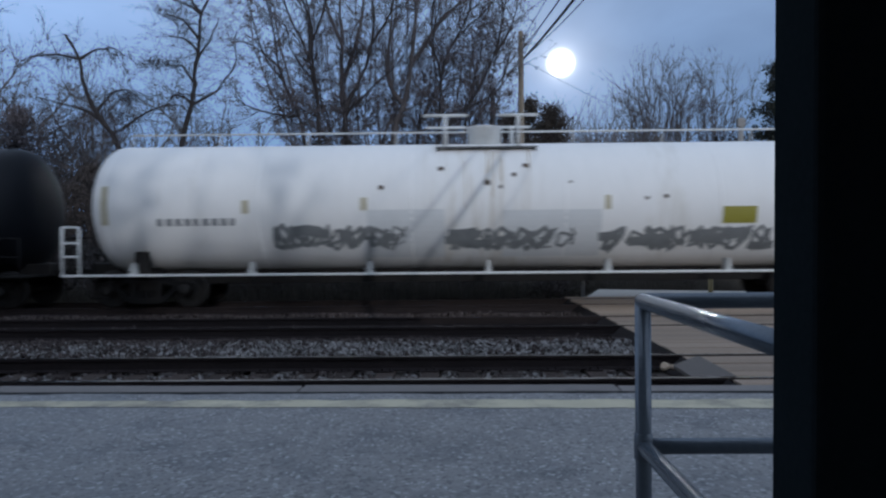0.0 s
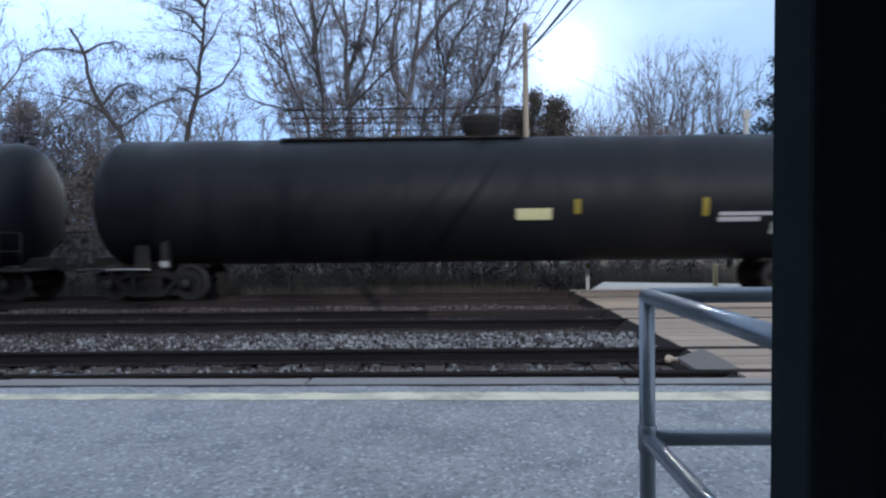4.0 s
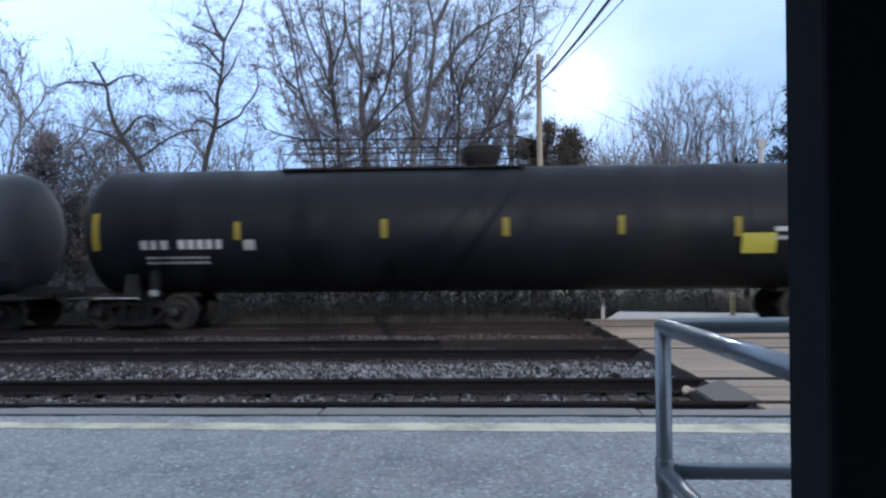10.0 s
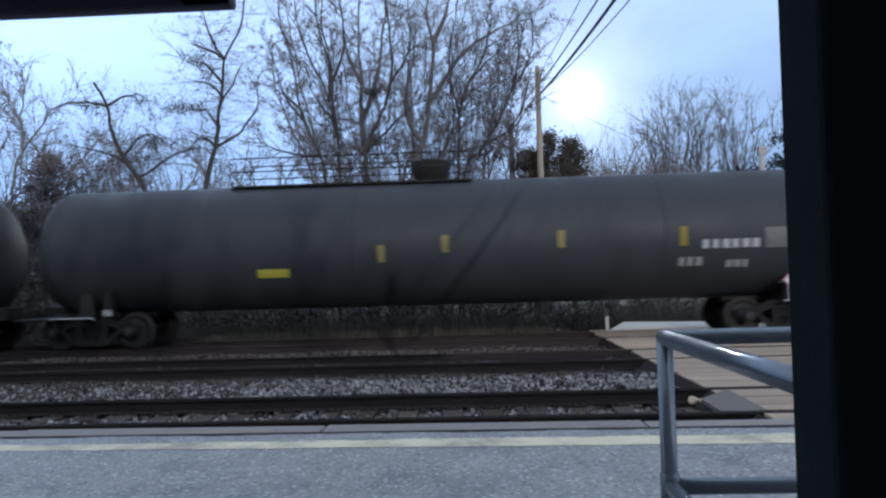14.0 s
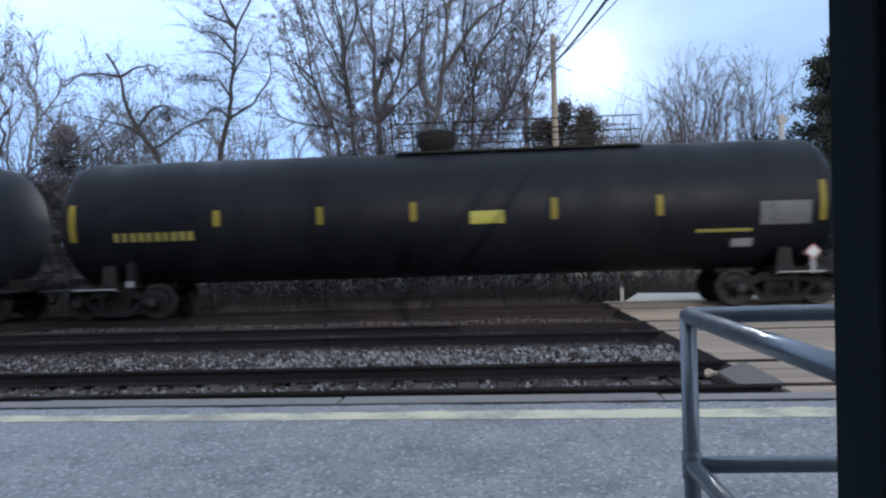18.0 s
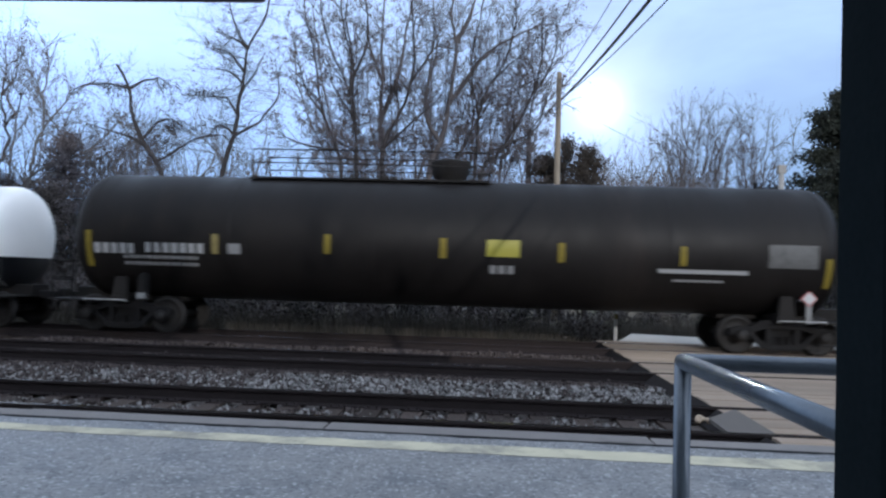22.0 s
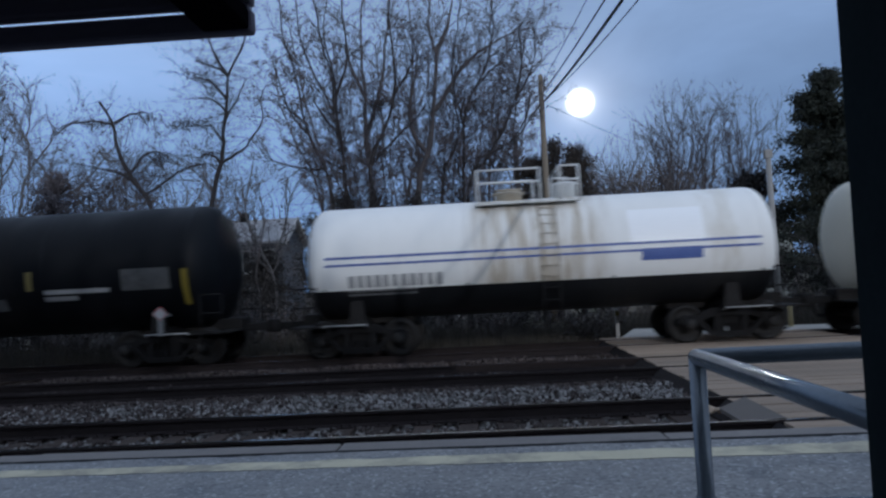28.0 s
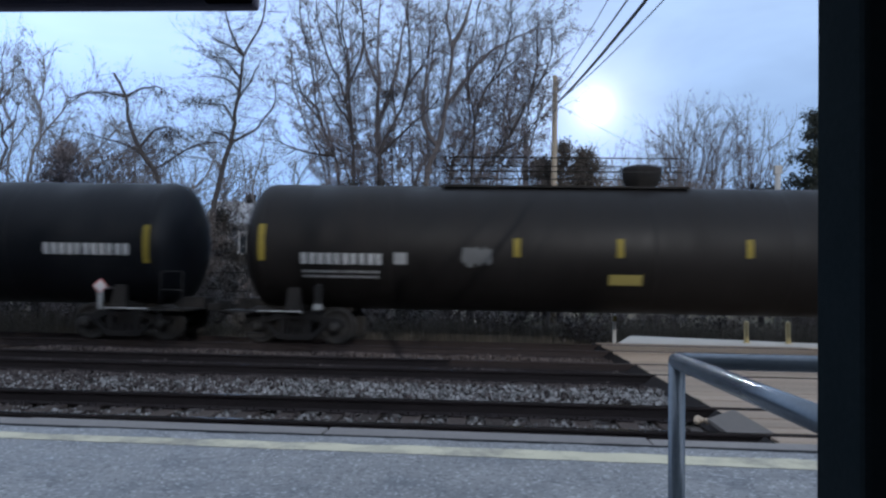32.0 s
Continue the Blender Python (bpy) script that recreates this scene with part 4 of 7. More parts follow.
def limb(rng, segs, pts, y, r0, r1, wob=0.06, depth=1):
    """A limb that curves smoothly through a few points of (x, z)."""
    ends = [(2 * pts[0][0] - pts[1][0], 2 * pts[0][1] - pts[1][1]), *pts, (2 * pts[-1][0] - pts[-2][0], 2 * pts[-1][1] - pts[-2][1])]
    q = []
    for (xa, za), (xb, zb), (xc, zc), (xd, zd) in zip(ends, ends[1:], ends[2:], ends[3:]):
        n = max(2, int(math.hypot(xc - xb, zc - zb) / 0.42))
        for k in range(n):
            t = k / n
            w = (-0.5 * t + t * t - 0.5 * t ** 3, 1 - 2.5 * t * t + 1.5 * t ** 3, 0.5 * t + 2 * t * t - 1.5 * t ** 3, -0.5 * t * t + 0.5 * t ** 3)
            q.append((xa * w[0] + xb * w[1] + xc * w[2] + xd * w[3], za * w[0] + zb * w[1] + zc * w[2] + zd * w[3]))
    q.append(pts[-1])
    n = len(q) - 1
    last, out = None, []
    yy, sway = y, np.zeros(2)
    for i, (x, z) in enumerate(q):
        sway = sway * 0.6 + rng.normal(0, wob, 2) if 0 < i < n else sway * 0.5
        c = np.array([x + sway[0], yy, z + sway[1] * 0.5])
        yy += rng.normal(0, 0.08)
        if last is not None:
            ra, rb = (r1 + (r0 - r1) * (1 - v / n) ** 1.25 for v in (i - 1, i))
            segs.append((*last, *c, ra, rb, depth))
            out.append((c, c - last, rb))
        last = c
    return out


def arm(rng, segs, nodes, pts, r0, r1, wob):
    """A limb that springs from the nearest point of those grown so far."""
    root = min((c for c, d, w in nodes), key=lambda c: math.hypot(c[0] - pts[0][0], c[2] - pts[0][1]))
    return limb(rng, segs, [(root[0], root[2]), *pts[1:]], root[1], r0, r1, wob)


def tree_thing(label, segs, mat, leaves=None, leaf_mat="leaf_dead", leaf=0.05, name="tree", group=""):
    """A tree of a trunk, its crown of limbs and twigs, and its leaves. segs may hold several stems."""
    tr = thing(name, label, "tree", group=group)
    stems = segs if isinstance(segs[0], list) else [segs]
    crown = []
    for one in stems:
        s = np.array(one)
        tubes("trunk", s[s[:, 8] == 0], 8, mat, tr)
        crown.append(s[s[:, 8] > 0])
    tubes("crown", np.concatenate(crown), 4, mat, tr)
    if leaves is not None and len(leaves):
        leaf_quads("leaves", leaves, leaf, leaf_mat, tr)
    return tr


def guided_tree(rng, label, stem, arms, y, r, o, per, lengths, mat, leaves, leaf, group, low, arm_r=None, wob=0.08, fade=0.0, loose=0.12, leaf_mat="leaf_dead"):
    """A stem and arms bent through given points of (x, z), thick with twigs above a given height."""
    segs = []
    nodes = limb(rng, segs, stem, y, r, 0.022, wob, 0)
    for a in arms:
        nodes += arm(rng, segs, nodes, a, arm_r or r * 0.45, 0.014, wob)
    for c, d, w in nodes:
        if c[2] > low:
            d = d / np.linalg.norm(d)
            for _ in range(rng.poisson(per * max(0.4, 1 + fade * (9.0 - c[2])))):
                side = rng.normal(size=3)
                side -= d * (side @ d)
                side /= np.linalg.norm(side)
                a = rng.uniform(*o["angle"])
                grow(rng, segs, c, d * math.cos(a) + side * math.sin(a), rng.uniform(*lengths), min(w * 0.6, 0.016), 1, o)
    return tree_thing(label, segs, mat, twig_points(rng, segs, leaves, 0.012, loose), leaf_mat=leaf_mat, leaf=leaf, group=group)


def tangle(rng, c, count, w, droop):
    """Drooping fine vine twigs round a point."""
    out = []
    for _ in range(count):
        p = np.array(c) + rng.normal(0, 1, 3) * (w, 0.25, 0.12)
        d = np.array([rng.normal(0, 0.5), rng.normal(0, 0.3), -rng.uniform(0.1, 1)])
        q = p + d * droop * rng.uniform(0.3, 0.8)
        e = q + (d + rng.normal(0, 0.4, 3)) * droop * 0.4
        out += [(*p, *q, 0.010, 0.008, 1), (*q, *e, 0.008, 0.005, 1)]
    return out


def twig_points(rng, segs, count, limit=0.02, spread=0.10):
    s = np.array([q for q in segs if q[6] < limit])
    pick = s[rng.integers(0, len(s), count)]
    t = rng.uniform(0, 1, (count, 1))
    return pick[:, 0:3] * (1 - t) + pick[:, 3:6] * t + rng.normal(0, spread, (count, 3))


def make_trees():
    # leaning tree with drooping arms
    rng = np.random.default_rng(5)
    segs = []
    o = dict(OPTS, depth=2, kids=(2.2, 2.0), bare=(0.0, 0.0), ratio=(0.3, 0.6), lift=-0.02, wander=0.16, least=0.3)
    main = [[(-12.2, -0.4), (-12.9, 3.2), (-13.3, 5.4), (-14.3, 7.2), (-14.75, 8.85), (-15.3, 9.85)]]
    arms = [[(-14.75, 8.85), (-15.6, 9.1), (-16.6, 9.05), (-17.1, 8.6)], [(-14.7, 8.7), (-14.0, 9.25), (-13.4, 9.35), (-13.0, 9.1)],
            [(-13.75, 6.2), (-14.6, 6.9), (-15.8, 7.25), (-16.7, 7.5)], [(-13.2, 5.8), (-12.7, 6.5), (-11.7, 6.9), (-10.9, 7.0), (-10.5, 6.6)],
            [(-14.1, 7.0), (-13.6, 7.45), (-12.8, 7.55), (-12.3, 7.3)]]
    nodes = limb(rng, segs, main[0], 28, 0.22, 0.05, 0.02, 0)
    for a in arms:
        nodes += arm(rng, segs, nodes, a, 0.06, 0.016, 0.06)
    for c, d, r in nodes:
        if c[2] > 5.5:
            for _ in range(4):
                side = rng.normal(size=3)
                side[2] -= 0.25
                grow(rng, segs, c, side, rng.uniform(0.5, 1.7), 0.010, 1, o)
    vines = sum((tangle(rng, c, n, w, h) for c, n, w, h in (((-13.1, 28, 7.55), 110, 0.45, 0.7), ((-15.6, 28, 9.1), 80, 0.5, 0.45), ((-13.6, 28, 9.3), 40, 0.3, 0.5), ((-14.6, 28, 7.0), 60, 0.6, 0.6), ((-13.3, 28.3, 6.9), 50, 0.5, 1.5), ((-15.4, 28.3, 6.6), 30, 0.7, 1.4))), [])
    segs += vines
    tree_thing("bare leaning tree with crooked drooping arms", segs, "bark_dark", twig_points(rng, segs, 700), leaf=0.03)

    # slender upright tree
    rng = np.random.default_rng(6)
    segs = []
    nodes = limb(rng, segs, [(-11.5, -0.4), (-11.15, 4.0), (-10.99, 5.1), (-10.47, 7.1), (-10.26, 8.79), (-10.04, 10.82), (-9.43, 11.91), (-9.1, 13.6)], 28, 0.19, 0.03, 0.025, 0)
    for a in ([(-10.5, 6.9), (-9.53, 7.67), (-8.8, 8.4), (-8.45, 9.2), (-8.35, 9.9)], [(-10.5, 7.15), (-11.1, 7.54), (-11.4, 7.38), (-11.7, 6.9)], [(-10.05, 10.9), (-10.6, 11.54), (-10.94, 12.25), (-11.1, 13.6)],
              [(-10.4, 8.12), (-10.96, 8.83), (-11.95, 8.89)], [(-10.4, 9.0), (-9.7, 9.7), (-9.3, 10.6)], [(-10.2, 10.1), (-11.0, 10.7), (-11.8, 10.9)], [(-10.3, 9.3), (-10.9, 9.9), (-11.6, 10.1)], [(-10.05, 10.6), (-10.8, 11.3), (-11.4, 11.5)]):
        nodes += arm(rng, segs, nodes, a, 0.065, 0.014, 0.06)
    o = dict(OPTS, depth=2, kids=(2.2, 2.4), bare=(0.0, 0.0), least=0.25, wander=0.15, lift=0.02, thin=0.006)
    for c, d, r in nodes:
        if c[2] > 6.0:
            for _ in range(8):
                grow(rng, segs, c, rng.normal(size=3) * (1.2, 1, 0.6) + (-0.12, 0, 0.2), rng.uniform(0.7, 2.2), 0.0075, 1, o)
    segs += tangle(rng, (-11.9, 28, 8.95), 120, 0.5, 0.45) + tangle(rng, (-11.3, 28, 11.0), 50, 0.45, 0.4)
    tree_thing("slender bare tree with a long curved side limb", segs, "bark_dark", twig_points(rng, segs, 1500), leaf=0.03)

    # the large stand of many stems, each guided through a few bends
    o = dict(OPTS, depth=3, kids=(2.6, 2.8, 2.4), bare=(0.08, 0.05, 0.05), ratio=(0.34, 0.62), angle=(0.45, 1.15), lift=0.030, wander=0.13, least=0.22, step=0.30, thin=0.0056)
    count = [0]

    def stand_tree(r, mat, per, leaves, stem, *arms, y=27.8, label="tall bare tree with a wide crown of fine twigs", span=(0.9, 2.7), low=4.4):
        rng = np.random.default_rng(41 + count[0])
        count[0] += 1
        guided_tree(rng, label, stem, arms, y + rng.normal(0, 0.5), r, o, per, span, mat, leaves * 3, 0.031, "stand behind the tracks", low, r * 0.50, wob=0.030, fade=0.13, loose=0.06, leaf_mat="bud")

    # left clump, fanning from one foot
    sucker = "thin bare sucker tree crowded among taller ones"
    stand_tree(0.10, "bark_dark", 2.8, 1500, [(-5.2, -0.4), (-5.7, 5.4), (-6.35, 7.41), (-6.80, 8.93), (-7.07, 10.33), (-7.46, 11.98), (-7.5, 13.4)], [(-6.45, 7.7), (-7.1, 8.6), (-7.6, 9.9), (-7.8, 11.0)], [(-6.1, 6.2), (-7.0, 6.61), (-8.05, 6.93), (-8.75, 7.7)], [(-6.7, 8.5), (-7.5, 9.1), (-8.0, 9.4)], span=(0.5, 1.4), low=6.4)
    stand_tree(0.13, "bark_dark", 2.6, 1500, [(-5.0, -0.4), (-5.3, 5.5), (-5.34, 7.04), (-5.63, 8.79), (-6.26, 10.31), (-6.82, 11.84), (-7.0, 13.8)], [(-5.7, 9.0), (-5.5, 10.4), (-5.8, 12.0), (-5.6, 14.4)], [(-5.5, 8.0), (-6.2, 9.0), (-6.6, 10.2)])
    stand_tree(0.12, "bark_dark", 2.6, 1400, [(-4.9, -0.4), (-5.15, 5.6), (-5.24, 7.39), (-5.40, 8.55), (-5.44, 9.94), (-5.95, 11.7), (-6.1, 14.0)], [(-5.42, 9.3), (-4.9, 10.6), (-5.0, 12.6), (-4.7, 14.8)])
    stand_tree(0.20, "bark", 2.6, 1700, [(-4.4, -0.4), (-4.34, 5.4), (-4.43, 7.02), (-4.47, 8.53), (-4.51, 10.27), (-4.60, 12.0), (-4.3, 15.2)], [(-4.45, 8.18), (-3.94, 9.56), (-3.6, 10.8), (-3.44, 12.0), (-3.2, 14.6)], [(-4.5, 9.9), (-5.0, 11.2), (-5.3, 13.2)])
    stand_tree(0.13, "bark_dark", 2.5, 1700, [(-4.2, -0.4), (-4.1, 5.6), (-4.03, 6.67), (-3.43, 8.04), (-2.89, 9.65), (-2.95, 11.0), (-3.04, 12.0), (-2.9, 14.8)], [(-4.03, 6.5), (-3.27, 7.23), (-2.45, 8.13), (-1.87, 8.7), (-1.2, 9.7)], [(-3.0, 9.3), (-2.3, 10.5), (-2.2, 12.2)])
    stand_tree(0.07, "bark", 2.6, 1200, [(-5.9, -0.4), (-6.2, 4.8), (-7.0, 7.4), (-7.7, 9.2), (-7.9, 10.8)], span=(0.6, 1.5), label=sucker)
    stand_tree(0.07, "bark", 2.6, 1200, [(-5.5, -0.4), (-5.8, 5.2), (-6.4, 8.0), (-6.8, 10.0), (-7.3, 12.4)], span=(0.6, 1.6), label=sucker)
    crowd = random.Random(19)
    for k in range(10):
        x = -6.3 + k * 0.78 + crowd.uniform(-0.2, 0.2)
        lean = (x + 2.6) * 0.14 + crowd.uniform(-0.3, 0.3)
        h = crowd.uniform(6.6, 9.6)
        stand_tree(crowd.uniform(0.035, 0.06), "bark_dark" if k % 3 == 0 else "bark", 2.8, 700, [(x, -0.4), (x + lean * 0.4, 4.6), (x + lean * 1.1 + crowd.uniform(-0.3, 0.3), 6.6), (x + lean * 1.8, h)], y=28.6, label=sucker, span=(0.6, 1.9))
    for k in range(14):
        x = -4.6 + k * 0.36 + crowd.uniform(-0.12, 0.12)
        lean = (k - 5.0) * 0.20 + crowd.uniform(-0.25, 0.25)
        h = crowd.uniform(9.4, 12.6)
        stand_tree(crowd.uniform(0.035, 0.055), "bark_dark" if k % 2 else "bark", 2.2, 500, [(x, -0.4), (x + lean * 0.5, 5.4), (x + lean * 1.1, 7.8), (x + lean * 1.5, h)], y=28.9, label=sucker, span=(0.5, 1.6), low=5.5)
    # middle trunks with a heavy grey stem and a limb that arches far to the right
    stand_tree(0.23, "bark", 2.6, 1700, [(-2.9, -0.4), (-2.26, 5.48), (-1.77, 6.97), (-1.59, 8.11), (-1.39, 9.61), (-1.26, 10.99), (-1.48, 11.92), (-1.4, 14.6)], [(-1.52, 8.57), (-0.82, 9.48), (0.0, 10.61), (0.93, 11.27), (2.19, 11.76), (2.9, 11.7)], [(-1.26, 10.9), (-0.79, 11.9), (-0.4, 14.0)], [(-1.8, 6.8), (-2.5, 8.0), (-2.4, 9.8), (-2.1, 11.8)], y=28.2)
    stand_tree(0.10, "bark", 2.5, 1300, [(-3.0, -0.4), (-2.8, 5.4), (-2.3, 6.9), (-2.45, 9.0), (-2.2, 11.4), (-2.5, 14.6)], y=29)
    stand_tree(0.08, "bark_dark", 2.6, 1300, [(-1.6, -0.4), (-1.3, 5.6), (-0.9, 6.7), (-0.5, 7.8), (-0.7, 9.6), (-0.5, 11.6), (-0.1, 13.6)], [(-0.6, 7.5), (0.2, 8.6), (0.4, 10.2)])
    # right stems: a thin dark one, and limbs that lean away to the right
    stand_tree(0.10, "bark_dark", 2.6, 1700, [(-0.4, -0.4), (-0.38, 5.4), (-0.35, 6.36), (-0.29, 7.85), (0.04, 9.0), (0.68, 10.13), (1.0, 11.4), (1.1, 13.2)], [(-0.29, 7.8), (-0.6, 9.4), (-0.3, 11.0), (0.1, 12.6)], [(0.3, 9.5), (1.2, 10.3), (2.0, 11.2)])
    stand_tree(0.10, "bark_dark", 2.8, 1800, [(-0.5, -0.4), (-0.2, 5.4), (0.40, 6.34), (1.21, 7.47), (1.69, 8.5), (1.93, 9.29), (2.2, 10.6), (2.2, 12.0)], [(0.6, 6.6), (1.5, 7.2), (2.1, 8.1), (2.5, 9.2)], [(1.75, 8.7), (2.4, 9.8), (2.8, 11.0), (2.7, 12.0)], [(1.3, 7.7), (1.0, 9.0), (1.3, 10.6)], span=(0.7, 2.1))
    stand_tree(0.07, "bark", 2.6, 1300, [(0.5, -0.4), (0.6, 5.2), (0.9, 7.6), (1.0, 9.4), (1.6, 11.0), (1.7, 12.4)], [(0.9, 7.4), (1.6, 8.8), (2.0, 10.2)], y=29, span=(0.7, 2.1))
    stand_tree(0.06, "bark", 2.8, 1300, [(1.2, -0.4), (1.5, 5.0), (1.9, 6.9), (2.3, 8.3), (2.6, 9.5)], y=29, label=sucker, span=(0.6, 1.6))
    nest_tree = thing("bird_nest", "dark ragged bird nest of twigs in the tall tree", "nest")
    rng = np.random.default_rng(77)
    tw = []
    for _ in range(110):
        a = rng.uniform(0, 6.28)
        e = rng.normal(0, 0.5)
        c = np.array([-3.72, 27.2, 8.95]) + np.array([math.cos(a) * 0.20, math.sin(a) * 0.20, e * 0.20])
        dd = rng.normal(size=3) * (1, 1, 0.35)
        dd = dd / np.linalg.norm(dd) * rng.uniform(0.12, 0.3)
        tw.append((*(c - dd), *(c + dd), 0.009, 0.006))
    tubes("twigs", tw, 3, "bark_dark", nest_tree)

    # far left trees
    o = dict(OPTS, depth=3, kids=(1.9, 2.0, 2.0), bare=(0.1, 0.05, 0.05), least=0.3, thin=0.011, step=0.45)
    rng = np.random.default_rng(88)
    guided_tree(rng, "forked bare tree at the wood's edge, haze put into its colour", [(-20.8, -0.4), (-20.5, 6.1), (-20.14, 7.6), (-20.2, 9.8), (-20.3, 11.5)],
                [[(-20.14, 7.5), (-19.0, 9.2), (-18.2, 9.8), (-17.7, 10.3)], [(-20.2, 8.9), (-20.9, 10.2), (-21.2, 11.2)]], 30, 0.13, o, 3.4, (0.7, 2.0), "bark_hazed", 900, 0.04, "trees at the edge of the wood", 6.0)
    def edge_tree(seed, label, r, mat, leaves, stem, *arms):
        guided_tree(np.random.default_rng(seed), label, stem, arms, 30, r, dict(o, thin=0.0065, least=0.25), 3.2, (0.6, 1.8), mat, leaves, 0.035, "trees at the edge of the wood", 5.6, leaf_mat="bud")

    edge_tree(440, "dark-stemmed bare tree at the wood's edge", 0.15, "bark_dark", 900, [(-23.2, -0.4), (-22.9, 4.6), (-22.44, 6.72), (-22.36, 8.23), (-22.54, 9.88), (-22.66, 11.67)], [(-22.41, 9.37), (-21.79, 10.72), (-21.6, 11.6)], [(-22.6, 6.3), (-23.3, 7.4), (-23.6, 9.0), (-23.4, 10.6)], [(-22.36, 7.6), (-21.6, 8.6), (-21.3, 9.8)])
    edge_tree(441, "thin bare tree standing at the wood's edge", 0.08, "bark", 800, [(-21.8, -0.4), (-21.44, 5.93), (-21.09, 7.66), (-21.21, 8.67), (-21.26, 9.93), (-21.1, 11.0)], [(-21.1, 7.4), (-20.5, 8.8), (-20.4, 10.0)], [(-21.2, 8.2), (-21.9, 9.4), (-22.0, 10.4)])
    edge_tree(442, "dark-stemmed bare tree at the wood's edge", 0.13, "bark_dark", 900, [(-23.0, -0.4), (-23.4, 5.0), (-24.14, 6.81), (-24.39, 8.85), (-24.52, 10.77), (-24.4, 12.0)], [(-24.2, 7.2), (-25.0, 8.6), (-25.3, 10.6)], [(-24.4, 8.6), (-23.9, 9.8), (-24.0, 11.2)], [(-23.5, 5.6), (-23.3, 7.0), (-22.8, 7.8)])
    for k, (x, y, hgt) in enumerate(((-22.3, 31, 11.6), (-18.6, 33, 9.8), (-24.5, 32, 11), (-16.4, 38, 10.5), (-21.2, 36, 12), (-26.5, 33, 11), (-24.0, 38, 13), (-19.5, 40, 13.5), (-17.2, 42, 12), (-22.6, 43, 14), (-14.5, 41, 11), (-12.2, 40, 10.6), (-9.3, 41, 10), (-23.2, 34, 12.2), (-25.4, 35, 12.6), (-20.2, 34, 11.4), (-18.0, 36, 10.4), (-27.5, 36, 13), (-21.8, 40, 13.2))):
        rng = np.random.default_rng(90 + k)
        segs = []
        grow(rng, segs, (x, y, -0.4), (0.05, 0, 1), hgt, 0.10, 0, dict(OPTS, kids=(2.9, 2.6, 2.2), bare=(0.30, 0.1, 0.1), lift=0.05, ratio=(0.28, 0.52), thin=0.010))
        tree_thing("thin bare tree standing at the wood's edge", segs, "bark_hazed", twig_points(rng, segs, 900, 0.02, 0.12), leaf_mat="bud", leaf=0.04, group="trees at the edge of the wood")
    # vine-hung thicket and thin saplings on the left
    rng = np.random.default_rng(101)
    for k in range(10):
        segs = []
        x = -18.5 + k * 0.95 + rng.normal(0, 0.25)
        grow(rng, segs, (x, 30.5 + rng.normal(0, 0.8), -0.4), (rng.normal(0, 0.12), 0, 1), rng.uniform(6.2, 9.0), 0.055, 0, dict(OPTS, depth=2, kids=(1.8, 1.6), bare=(0.25, 0.1)))
        tree_thing("thin leafless sapling in the thicket", segs, "bark", twig_points(rng, segs, 200, 0.03, 0.10), leaf=0.05, name="sapling", group="saplings")
    for k in range(8):
        segs = []
        grow(rng, segs, (-16.0 + k * 0.36 + rng.normal(0, 0.1), 30 + rng.normal(0, 0.5), -0.4), (rng.normal(0, 0.06), 0, 1), rng.uniform(7.6, 9.4), 0.045, 0, dict(OPTS, depth=2, kids=(1.6, 1.6), bare=(0.35, 0.1), wander=0.05))
        tree_thing("thin leafless sapling in the thicket", segs, "bark", twig_points(rng, segs, 160, 0.03, 0.10), leaf=0.05, name="sapling", group="saplings")
    # right trees
    o = dict(OPTS, depth=3, kids=(2.3, 2.2, 1.6), bare=(0.1, 0.1, 0.05), ratio=(0.30, 0.60), angle=(0.3, 0.85), lift=0.05, wander=0.10, step=0.45, thin=0.009, least=0.3)
    vases = (((11.2, 40), ((10.4, 10.0), (10.6, 10.9), (11.1, 11.3))), ((11.9, 40.6), ((11.3, 11.6), (11.8, 12.0), (12.4, 12.2), (12.9, 11.6))), ((12.7, 40), ((12.8, 11.6), (13.3, 11.9), (13.9, 11.3), (14.3, 10.4))),
             ((15.4, 41), ((14.5, 10.9), (15.0, 11.9), (15.7, 12.2), (16.5, 12.2), (17.2, 11.9), (18.0, 11.1))))
    for k, ((x, y), tops) in enumerate(vases):
        rng = np.random.default_rng(121 + k)
        limbs = [[(x + rng.normal(0, 0.1), 1.6 + 0.9 * abs(n - 1.5)), (x + (tx - x) * 0.42 + rng.normal(0, 0.12), 6.3), (x + (tx - x) * 0.80 + rng.normal(0, 0.12), 8.8), (tx, tz - 0.5)] for n, (tx, tz) in enumerate(tops)]
        limbs += [[(m[1][0], m[1][1]), (m[2][0] + rng.normal(0, 0.35), m[2][1] + 0.2), (m[3][0] + rng.normal(0, 0.7), m[3][1] - rng.uniform(0, 1.2))] for m in limbs]
        guided_tree(rng, "bare vase-shaped tree beyond the crossing", [(x, -0.4), (x, 4.2)], limbs, y, 0.17, o, 3.6, (0.5, 1.6), "bark", 500, 0.030, "trees beyond the crossing", 5.0, 0.05, wob=0.05)
    # dark evergreens
    for k, (x, y, hgt, rad, n) in enumerate(((2.6, 31.8, 7.6, 1.2, 20000), (3.6, 31.4, 8.2, 1.25, 26000), (4.7, 31.8, 7.9, 1.15, 22000))):
        make_evergreen(x, y, hgt, rad, "needle_brown", n, "ragged rusty evergreen behind the utility pole", 11 + 30 * k, True, 0.05)
    make_evergreen(13.7, 27.0, 8.7, 3.0, "needle", 56000, "tall dark cedar with ragged boughs", 12, False, 0.062)
    make_evergreen(16.6, 29.5, 10.3, 2.4, "needle", 24000, "tall dark cedar with ragged boughs", 13, False, 0.072)
